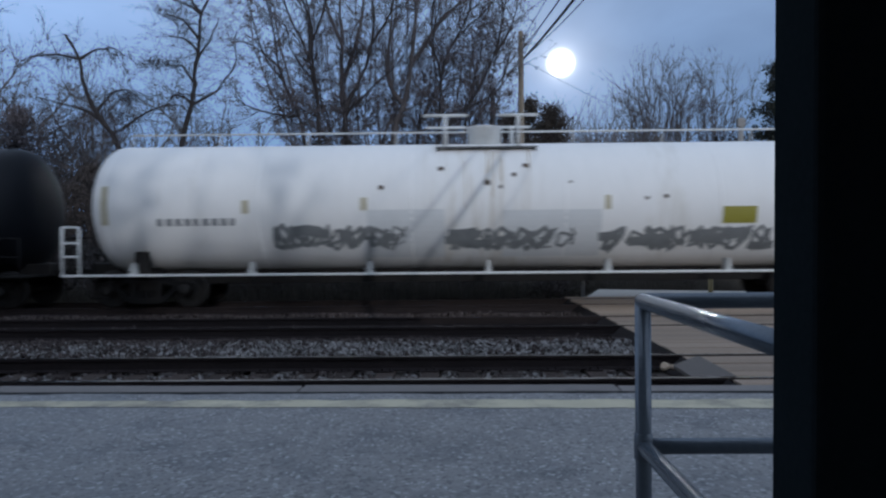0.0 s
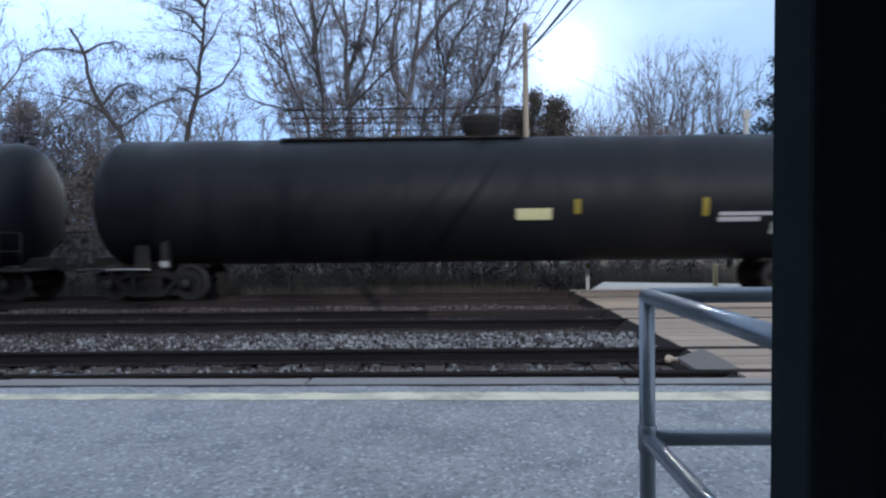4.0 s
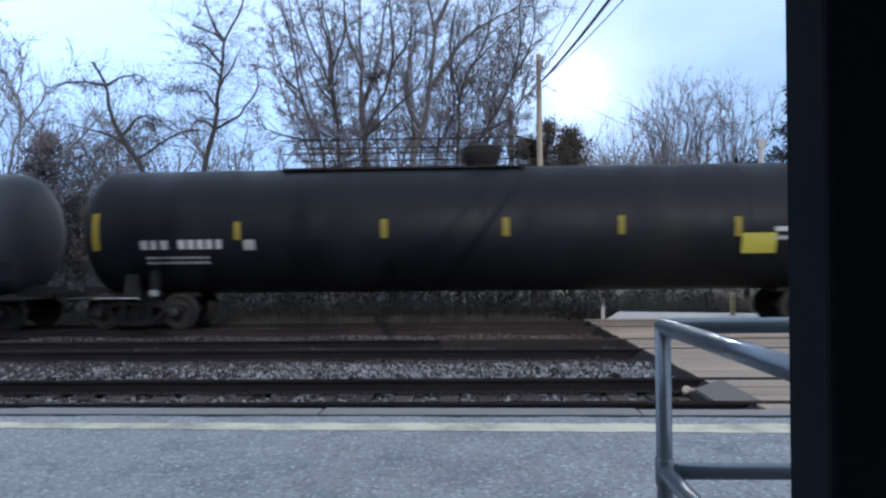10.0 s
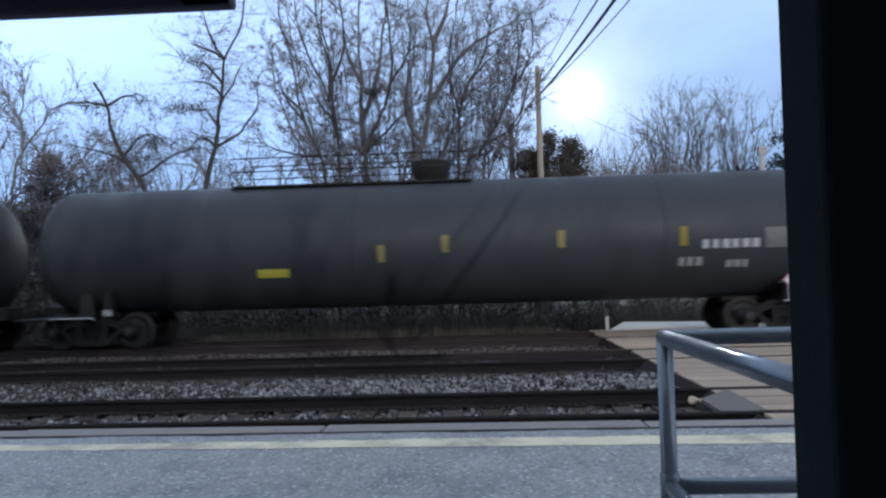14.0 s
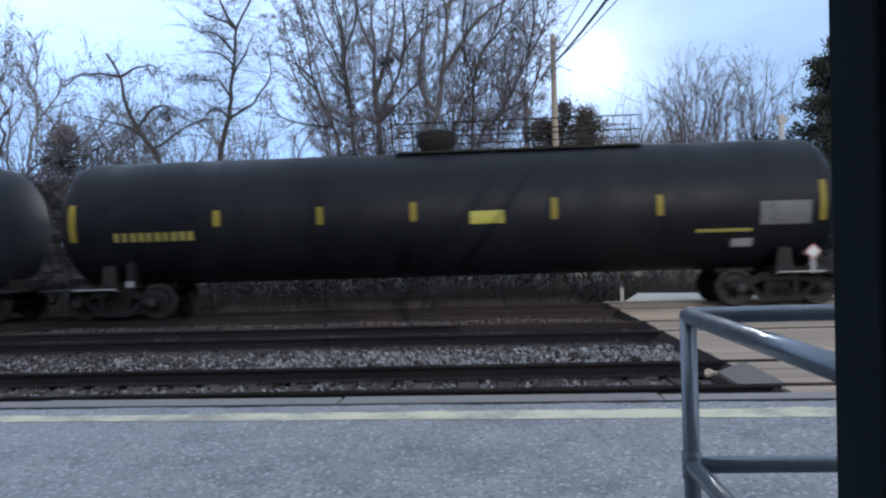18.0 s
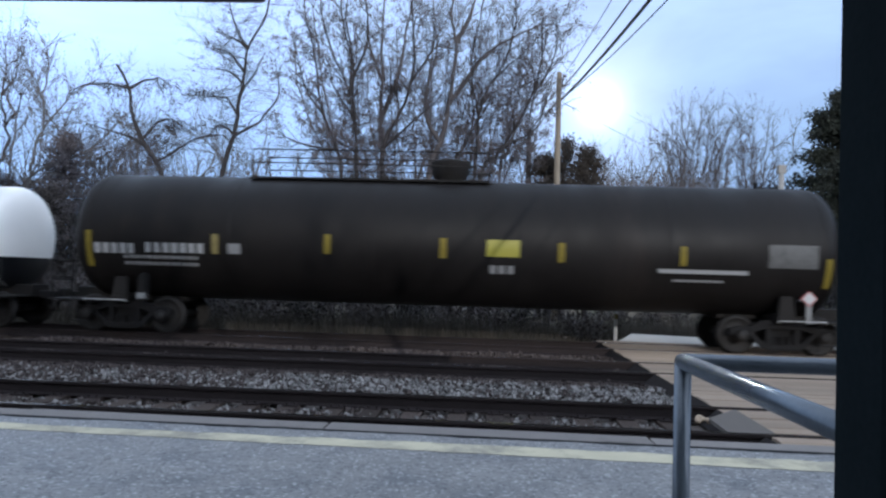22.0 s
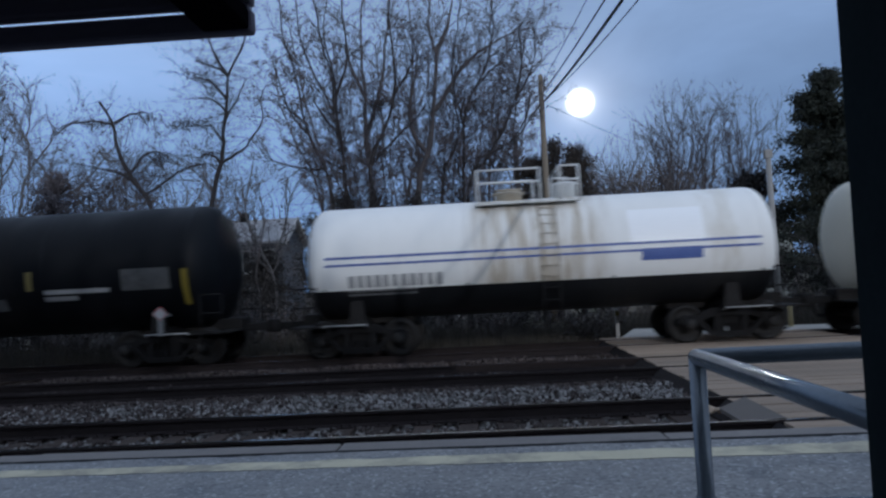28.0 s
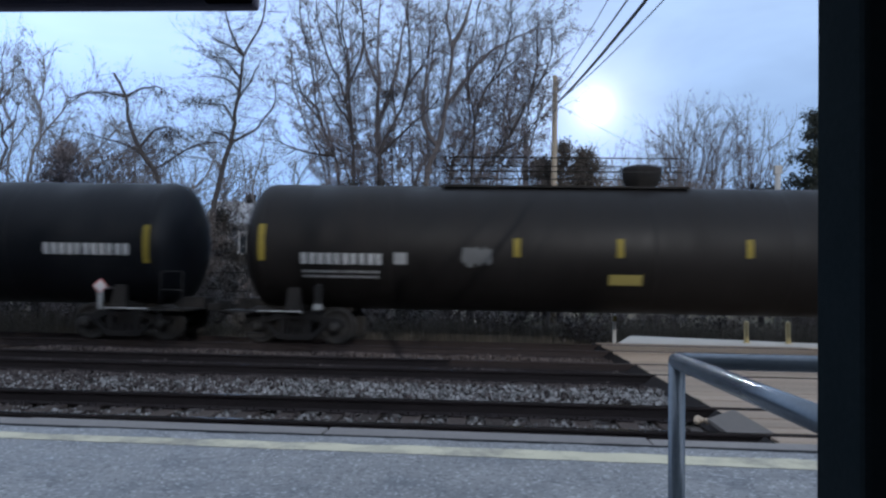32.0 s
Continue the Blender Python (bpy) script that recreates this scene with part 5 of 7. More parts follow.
    make_evergreen(-17.9, 28.4, 6.9, 2.4, "bud", 11000, "broad brown mound smothered in dead vines", 15, False, 0.055)
    make_evergreen(-21.6, 29.0, 5.6, 2.4, "brush", 12000, "broad dark mound smothered in dead vines", 17, True, 0.055)
    for k, (x, hgt, rad) in enumerate(((-15.2, 5.0, 1.2), (-13.9, 5.2, 1.0), (-12.6, 4.9, 1.1), (-11.5, 4.5, 1.0), (-19.6, 5.0, 1.3))):
        make_evergreen(x, 29.4, hgt, rad, "brush", 6000, "tangled brown thicket hung with dead vines", 80 + k, True, 0.055)
    for k, (x, hgt, rad) in enumerate(((-6.2, 4.6, 1.0), (-4.9, 5.4, 1.1), (-3.7, 5.5, 1.1), (-2.4, 5.3, 1.0), (-1.2, 4.9, 1.0), (0.0, 4.7, 1.0), (1.2, 4.6, 1.0), (2.5, 4.6, 1.0))):
        make_evergreen(x, 26.4, hgt, rad, "brush", 6500, "dark brown bush matted with dead vines", 30 + k, True, 0.04)
    for k, (x, hgt, rad) in enumerate(((-21.0, 5.0, 1.3), (-18.8, 4.6, 1.2), (-16.9, 4.9, 1.2), (-15.1, 4.4, 1.1), (-13.6, 4.7, 1.1), (-12.1, 4.2, 1.0), (-10.7, 3.8, 1.0))):
        make_evergreen(x, 25.8, hgt, rad, "brush" if k % 2 else "leaf_dead", 6500, "tangled brown thicket hung with dead vines", 50 + k, True, 0.05)
    for k, (x, hgt, rad) in enumerate(((-17.2, 3.6, 1.5), (-14.8, 3.3, 1.4), (-12.6, 4.2, 1.5))):
        make_evergreen(x, 40, hgt, rad, "brush", 9000, "dark overgrown shrub before the house", 70 + k, True, 0.07)
    make_evergreen(12.3, 31, 6.2, 1.3, "brush", 12000, "rounded dark evergreen shrub", 14, True)


def make_evergreen(x, y, hgt, rad, mat, count, label, seed, rounded=False, leaf=0.085):
    rng = np.random.default_rng(seed)
    tr = thing("evergreen_tree" if "needle" in mat else "overgrown_bush", label, "tree" if "needle" in mat else "bush")
    segs = [(x, y, -0.4, x, y, hgt * 0.93, 0.16, 0.03)]
    pts = []
    boughs = int(hgt * 16)
    per = count // boughs
    for i in range(boughs):
        t = rng.uniform(0.10, 1.0)
        a = rng.uniform(0, 6.28)
        if rounded:
            L = rad * math.sqrt(max(0.04, 1 - t ** 5)) * rng.uniform(0.65, 1.1)
        else:
            L = rad * (0.14 + 1.05 * (1 - t) ** 0.75) * rng.uniform(0.6, 1.15)
        p = np.array([x, y, hgt * t * (0.94 if rounded else 1)])
        q = p + np.array([math.cos(a) * L, math.sin(a) * L, rng.uniform(-0.1, 0.40)])
        segs.append((*p, *q, 0.03, 0.008))
        u = rng.uniform(0.12, 1.08, (per, 1))
        pts.append(p + (q - p) * u + rng.normal(0, 0.17, (per, 3)) * (1, 1, 0.9))
    s = np.array(segs)
    tubes("trunk", s[:1], 8, "bark_dark", tr)
    tubes("branchwork", s[1:], 4, "bark_dark", tr)
    leaf_quads("foliage", np.concatenate(pts), leaf, mat, tr, rng)


def make_bush(x, y, w, hgt, count, mat, label, seed, group="", leaf=0.07):
    rng = np.random.default_rng(seed)
    tr = thing("bush", label, "bush", group=group)
    segs = []
    for _ in range(26):
        d = rng.normal(size=3) * (0.75 * w / hgt, 0.6, 0.25) + (0, 0, 1)
        grow(rng, segs, (x + rng.normal(0, w * 0.05), y + rng.normal(0, 0.05), -0.35), d, hgt * rng.uniform(0.7, 1.1), 0.022, 1, dict(OPTS, depth=2, step=0.3, kids=(2.0, 2.0), bare=(0.1, 0.1), least=0.2, wander=0.16))
    s = np.array(segs)
    tubes("branchwork", s, 3, "bark", tr)
    leaf_quads("foliage", twig_points(rng, segs, count, 0.05, 0.10), leaf, mat, tr, rng)


def make_undergrowth():
    rng = np.random.default_rng(200)
    for k, (x, w, hgt) in enumerate(((-17.4, 1.7, 6.4), (-15.6, 1.3, 5.8), (-19.8, 1.5, 6.0), (-13.9, 1.1, 5.2), (-8.6, 0.9, 3.0), (-6.0, 1.3, 5.2), (-4.0, 1.3, 4.8), (-1.6, 1.1, 3.8), (1.4, 1.2, 5.0), (5.2, 1.0, 3.4), (7.6, 1.2, 4.6), (11.6, 1.0, 3.0), (-12.6, 1.2, 3.2), (-10.4, 1.0, 2.4))):
        make_bush(x, 26.5 + rng.normal(0, 0.8), w, hgt, 1500, "brush" if k % 3 else "leaf_dead", "tangled leafless bush with brown vines", 210 + k, "thicket behind the far track", 0.06)
    for k in range(26):
        make_bush(-25.5 + k * 1.12 + rng.normal(0, 0.3), 21.8 + rng.normal(0, 0.6), 1.3, rng.uniform(1.2, 2.0), 800, "leaf_dead" if k % 3 else "brush", "low brown bramble on the far verge", 260 + k, "brambles along the far verge", 0.06)
    for k in range(11):
        make_bush(5.6 + k * 0.95 + rng.normal(0, 0.3), 24.6 + rng.normal(0, 0.5), 0.9, rng.uniform(0.6, 1.1), 900, "leaf_dead" if k % 2 else "brush", "low rusty brown scrub behind the footway", 300 + k, "scrub behind the footway", 0.05)
    # low weeds along the far verge
    n = 15000
    c = np.stack([rng.uniform(-24, 15.0, n), 19.2 + np.abs(rng.normal(0, 1.9, n)), np.zeros(n) - 0.28], 1)
    c[:, 1] += np.clip(c[:, 0] - 2.0, 0, 2.2) * 0.9
    tip = c + np.stack([rng.normal(0, 0.10, n), rng.normal(0, 0.10, n), rng.uniform(0.15, 0.75, n)], 1)
    segs = np.concatenate([c, tip, np.full((n, 1), 0.012), np.full((n, 1), 0.002)], 1)
    ob = tubes("dry_weeds", segs, 3, "grass")
    tagged(ob, "dry grass and weeds along the far verge", "grass", kind="stuff")
    # distant woods
    rng = np.random.default_rng(300)
    segs = []
    for _ in range(170):
        x, y = rng.uniform(-66, 60), rng.uniform(58, 92)
        h = rng.uniform(8.5, 13.5)
        grow(rng, segs, (x, y, -0.5), (rng.normal(0, 0.08), 0, 1), h, 0.16, 1, dict(OPTS, depth=3, step=1.1, kids=(1.2, 0.85, 0.8), bare=(0.3, 0.2, 0.1), least=1.0, thin=0.022, lift=0.05))
    for _ in range(46):
        x, y = rng.uniform(5.5, 17.5), rng.uniform(56, 66)
        grow(rng, segs, (x, y, -0.5), (rng.normal(0, 0.08), 0, 1), rng.uniform(11.5, 14.6), 0.15, 1, dict(OPTS, depth=3, step=0.9, kids=(1.5, 1.2, 1.2), bare=(0.3, 0.15, 0.1), least=0.8, thin=0.016, lift=0.05))
    # unseen woods behind the platform, added to darken what the tanks reflect
    for _ in range(70):
        x, y = rng.uniform(-50, 60), rng.uniform(-46, -28)
        grow(rng, segs, (x, y, -0.5), (rng.normal(0, 0.08), 0, 1), rng.uniform(8, 12), 0.2, 1, dict(OPTS, depth=3, step=1.2, kids=(1.3, 1.0, 0.8), bare=(0.2, 0.15, 0.1), least=1.0, thin=0.03, lift=0.05))
    ob = tubes("far_woods", segs, 3, "bark_hazed")
    tagged(ob, "distant leafless woods beyond the houses, and unseen ones behind the platform", "woods", kind="stuff")
    pts = []
    for _ in range(60):
        x, y = rng.uniform(-70, 70), rng.uniform(58, 75)
        r = rng.uniform(1.5, 3.2)
        pts.append(np.array([x, y, rng.uniform(0.5, 2.5)]) + rng.normal(0, 1, (260, 3)) * (r, 0.8, r * 0.6))
    # unseen scrub behind the platform, added to block the low bright sky
    for _ in range(160):
        pts.append(np.array([rng.uniform(-60, 75), rng.uniform(-36, -27), rng.uniform(0.5, 7.5)]) + rng.normal(0, 1, (200, 3)) * (1.6, 0.8, 1.2))
    for _ in range(90):
        pts.append(np.array([rng.uniform(5, 19), rng.uniform(54, 58), rng.uniform(0.5, 9.4)]) + rng.normal(0, 1, (420, 3)) * (1.3, 0.8, 0.9))
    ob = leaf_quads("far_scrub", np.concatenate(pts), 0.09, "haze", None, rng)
    tagged(ob, "distant brown scrub below the woods, and unseen scrub behind the platform", "scrub", kind="stuff")


def make_utilities():
    pl = thing("utility_pole", "weathered wooden utility pole carrying overhead cables", "pole", pose(3.14, 30, -0.4))
    bm = bmesh.new()
    rod(bm, (0, 0, 0), (0.0, 0, 10.95), 0.16, 14, 0.105)
    part("mast", bm, "pole_wood", pl)
    for z in (10.35, 10.62):
        bm = bmesh.new()
        lathe(bm, [(0, 0.03), (0.05, 0.045), (0.10, 0.025), (0.13, 0.04), (0.16, 0.02)], "z", 10, (0.16, 0, z - 0.05), close=True)
        rod(bm, (0.0, 0, z), (0.16, 0, z), 0.02, 6)
        part("insulator", bm, "steel_black", pl)
    runs = [((3.26, 30, 9.37), (5.5, -21.5, 9.5), 0.046, 1.45), ((3.30, 30, 9.88), (5.0, -21.5, 10.0), 0.026, 1.45), ((3.30, 30, 10.35), (4.0, -21.5, 10.5), 0.014, 1.45), ((3.30, 30, 9.42), (6.4, -21.5, 9.2), 0.016, 1.60),
            ((3.14, 30, 9.37), (-2.0, 62, 8.3), 0.030, 0.6), ((3.14, 30, 9.88), (-1.7, 62, 8.9), 0.018, 0.5), ((3.2, 30, 9.3), (26, 58, 7.6), 0.010, 0.5)]
    for a, b, r, sag in runs:
        a, b = np.array(a), np.array(b)
        pts = [a + (b - a) * t - np.array([0, 0, 4 * sag * t * (1 - t)]) for t in np.linspace(0, 1, 25)]
        ring = [(math.cos(k * math.pi / 3) * r, math.sin(k * math.pi / 3) * r) for k in range(6)]
        d = b - a
        side = np.array([d[1], -d[0], 0]) / math.hypot(d[0], d[1])
        verts = [tuple(p + side * u + np.array([0, 0, v])) for p in pts for u, v in ring]
        faces = [(i * 6 + k, i * 6 + (k + 1) % 6, i * 6 + 6 + (k + 1) % 6, i * 6 + 6 + k) for i in range(24) for k in range(6)]
        ob = raw_mesh("overhead_cable", verts, faces, "wire", None, smooth=True)
        tagged(ob, "black overhead cable strung from the utility pole", "cable", group="overhead cables")
    rear = thing("utility_pole", "wooden utility pole rising behind the platform", "pole", pose(5.2, -21.6, -0.25))
    bm = bmesh.new()
    rod(bm, (0, 0, 0), (0, 0, 11.2), 0.16, 12, 0.11)
    part("mast", bm, "pole_wood", rear)
    bm = bmesh.new()
    box(bm, -1.4, 1.4, -0.06, 0.06, 9.85, 9.97, 0.01)
    part("crossarm", bm, "pole_wood", rear)
    fp = thing("utility_pole", "short pale grey pole standing before the dark cedar", "pole", pose(10.12, 24.0, -0.4))
    bm = bmesh.new()
    rod(bm, (0, 0, 0), (0, 0, 6.0), 0.115, 12, 0.09)
    part("mast", bm, "pole_grey", fp)
    bm = bmesh.new()
    box(bm, -0.13, 0.13, -0.10, 0.10, 5.75, 6.05, 0.02)
    part("cap_box", bm, "pole_grey", fp)
    fp = thing("utility_pole", "dark distant wooden pole behind the tall trees", "pole", pose(2.15, 34, -0.4))
    bm = bmesh.new()
    rod(bm, (0, 0, 0), (0, 0, 9.3), 0.17, 10, 0.13)
    part("mast", bm, "bark_dark", fp)


def make_house(x, y, w, dpt, eave, ridge, label, turn=0):
    """A two-storey house, its ridge along x and its long side towards the tracks."""
    h = thing("house", label, "house", pose(x, y, -0.35, 0, 0, turn))
    bm = bmesh.new()
    box(bm, -w / 2, w / 2, -dpt / 2, dpt / 2, 0, eave)
    part("wall", bm, "siding", h)
    turned = pose(0, 0, 0, 0, 0, 90)
    bm = bmesh.new()
    out = dpt / 2 + 0.45
    extrude_outline(bm, [(-out, eave - 0.20), (0, ridge), (out, eave - 0.20), (out, eave - 0.04), (0, ridge + 0.18), (-out, eave - 0.04)], -w / 2 - 0.35, w / 2 + 0.35)
    bm.transform(turned)
    part("roof", bm, "roof", h)
    for s in (-1, 1):
        bm = bmesh.new()
        extrude_outline(bm, [(-out - 0.02, eave - 0.32), (0, ridge - 0.12), (out + 0.02, eave - 0.32), (out + 0.02, eave - 0.02), (0, ridge + 0.20), (-out - 0.02, eave - 0.02)], s * (w / 2 + 0.42) - 0.05, s * (w / 2 + 0.42) + 0.05)
        bm.transform(turned)
        part("rake_board", bm, "trim", h, "white rake board")
    bm = bmesh.new()
    extrude_outline(bm, [(-dpt / 2, eave), (dpt / 2, eave), (0, ridge - 0.05)], -w / 2 + 0.02, w / 2 - 0.02)
    bm.transform(turned)
    part("gable", bm, "siding", h)
    bm = bmesh.new()
    box(bm, -w * 0.20, -w * 0.20 + 0.6, -0.3, 0.3, eave, ridge + 0.7)
    part("chimney", bm, "truck_steel", h)
    for sx in (-w * 0.34, 0.0, w * 0.30):
        for z in (0.9, 3.45):
            bm = bmesh.new()
            for x0, x1, z0, z1 in ((-0.62, -0.45, -0.14, 1.5), (0.45, 0.62, -0.14, 1.5), (-0.45, 0.45, 1.36, 1.5), (-0.45, 0.45, -0.14, 0.0), (-0.03, 0.03, 0.0, 1.36)):
                box(bm, sx + x0, sx + x1, -dpt / 2 - 0.07, -dpt / 2 - 0.004, z + z0, z + z1)
            win = part("window", bm, "trim", h, "white-framed sash window")
            bm = bmesh.new()
            box(bm, sx - 0.45, sx + 0.45, -dpt / 2 - 0.03, -dpt / 2 - 0.004, z, z + 1.36)
            part("pane", bm, "glass_dark", win)


def make_shed(x, y):
    """A long low outbuilding clad in upright boards."""
    sh = thing("shed", "long low shed clad in weathered grey-green boards", "shed", pose(x, y, -0.35))
    bm = bmesh.new()
    box(bm, -6.0, 6.0, 0, 6, 0, 4.7)
    part("wall", bm, "siding", sh)
    bm = bmesh.new()
    extrude_outline(bm, [(-6.3, 4.7), (6.3, 4.7), (6.3, 4.82), (-6.3, 4.95)], -0.35, 6.3)
    part("roof", bm, "roof", sh)
    rnd = random.Random(71)
    mesh = None
    for i in range(30):
        if i in (11, 12, 13):
            continue
        if mesh is None:
            bm = bmesh.new()
            box(bm, -0.185, 0.185, -0.05, -0.002, 0.1, 4.6, 0.01)
            ob = link_mesh("board", bm, "grey_board", sh)
            mesh = ob.data
        else:
            ob = new("board", mesh)
            ob.parent = sh
        ob.location = (-5.8 + i * 0.4 + rnd.uniform(-0.01, 0.01), rnd.uniform(-0.02, 0), rnd.uniform(-0.05, 0.05))
    bm = bmesh.new()
    box(bm, -1.45, -0.25, -0.05, -0.003, 0.1, 2.6, 0.01)
    part("door", bm, "roof", sh, "dark plank door")


make_behind()
make_trees()
make_undergrowth()
make_utilities()
make_house(-15.8, 48.6, 5.4, 5.6, 5.5, 7.1, "two-storey grey-blue house with a shingled gable roof")
make_shed(14.5, 46)


# ---------------------------------------------------------------- the train
TRACK_Y, TANK_R, TANK_Z = 16.5, 1.49, 2.30
WHEEL_R = 0.42


def along(t):
    """How far the train has come at t seconds."""
    return 9.8644 * t - 0.3147 * t * t / 32 + 0.13664 * t ** 3 / 1024


def make_truck():
    """A two-axle freight truck, built once at the origin."""
    root = new("truck")
    bm = bmesh.new()
    box(bm, -0.22, 0.22, -0.95, 0.95, 0.38, 0.66, 0.03)
    lathe(bm, [(0.66, 0.20), (0.74, 0.20)], "z", 16, close=True)
    for sy in (-0.98, 0.98):
        for dx in (-0.16, 0, 0.16):
            for k in range(5):
                lathe(bm, [(0.20 + k * 0.04, 0.055), (0.22 + k * 0.04, 0.068), (0.24 + k * 0.04, 0.055)], "z", 8, (dx, sy, 0))
    bol = link_mesh("truck", bm, "truck_steel")
    bpy.data.objects.remove(root)
    for sy in (-1, 1):
        bm = bmesh.new()
        a, b = (sy * 0.93, sy * 1.07)
        # frame with a spring opening
        extrude_outline(bm, [(-1.13, 0.44), (-1.13, 0.56), (-0.98, 0.62), (-0.72, 0.62), (-0.42, 0.76), (0.42, 0.76), (0.72, 0.62), (0.98, 0.62), (1.13, 0.56), (1.13, 0.44), (0.74, 0.46), (0.40, 0.58), (-0.40, 0.58), (-0.74, 0.46)], min(a, b), max(a, b))
        extrude_outline(bm, [(-0.78, 0.50), (-0.66, 0.52), (-0.36, 0.24), (0.36, 0.24), (0.66, 0.52), (0.78, 0.50), (0.44, 0.16), (0.32, 0.12), (-0.32, 0.12), (-0.44, 0.16)], min(a, b) + 0.005, max(a, b) - 0.005)
        for dx in (-0.30, 0.30):
            box(bm, dx - 0.06, dx + 0.06, min(a, b) + 0.01, max(a, b) - 0.01, 0.20, 0.62)
        part("side_frame", bm, "truck_steel", bol)
        for dx in (-0.89, 0.89):
            bm = bmesh.new()
            s = sy
            lathe(bm, [(s * 1.06, 0.135), (s * 1.15, 0.13), (s * 1.19, 0.10), (s * 1.20, 0.03)], "y", 14, (dx, 0, WHEEL_R), close=True)
            cap = part("bearing_cap", bm, "wheel_steel", bol, "dull steel roller bearing cap")
    wheel_mesh = None
    for dx in (-0.89, 0.89):
        if wheel_mesh is None:
            bm = bmesh.new()
            for s in (-1, 1):
                lathe(bm, [(s * 0.68, 0.16), (s * 0.70, 0.30), (s * 0.675, 0.36), (s * 0.675, WHEEL_R + 0.028), (s * 0.705, WHEEL_R + 0.026), (s * 0.72, WHEEL_R + 0.002), (s * 0.80, WHEEL_R - 0.002), (s * 0.805, 0.36), (s * 0.765, 0.33), (s * 0.755, 0.20), (s * 0.80, 0.13), (s * 0.82, 0.09)], "y", 26)
                for k in range(6):
                    a = k * math.pi / 3
                    lathe(bm, [(s * 0.76, 0.022), (s * 0.775, 0.018)], "y", 6, (0.265 * math.cos(a), 0, 0.265 * math.sin(a)), close=True)
            rod(bm, (0, -1.05, 0), (0, 1.05, 0), 0.085, 12)
            ob = link_mesh("wheelset", bm, "wheel_steel", bol)
            wheel_mesh = ob.data
        else:
            ob = new("wheelset", wheel_mesh)
            ob.parent = bol
        ob.location = (dx, 0, WHEEL_R)
    return bol


TRUCK = make_truck()
CARS = {}


def add_part_copy(src, parent, m):
    ob = copy_thing(src, m)
    ob.parent = parent
    ob.matrix_parent_inverse = Matrix.Identity(4)
    ob.matrix_basis = m
    return ob


def shell(bm, half, r, z, head, low=None, sides=56, blunt=0.85):
    """A closed tank with dished heads; faces under the height low take the second paint."""
    prof = []
    n = 11
    for i in range(n + 1):
        a = math.pi / 2 * i / n
        prof.append((-half - head * abs(math.cos(a)) ** blunt, max(r * math.sin(a) ** blunt, 0.001)))
    for i in range(n, -1, -1):
        a = math.pi / 2 * i / n
        prof.append((half + head * abs(math.cos(a)) ** blunt, max(r * math.sin(a) ** blunt, 0.001)))
    angles = [2 * math.pi * i / sides for i in range(sides)]
    rings = [[bm.verts.new((u, q * math.cos(t), z + q * math.sin(t))) for t in angles] for u, q in prof]
    for a, b in zip(rings, rings[1:]):
        for i in range(sides):
            j = (i + 1) % sides
            f = bm.faces.new((a[i], b[i], b[j], a[j]))
            f.smooth = True
    if low is not None:
        bmesh.ops.bisect_plane(bm, geom=bm.verts[:] + bm.edges[:] + bm.faces[:], plane_co=(0, 0, low), plane_no=(0, 0, 1))
        for f in bm.faces:
            f.material_index = int(f.calc_center_median().z < low)
    bmesh.ops.recalc_face_normals(bm, faces=bm.faces)
    return bm


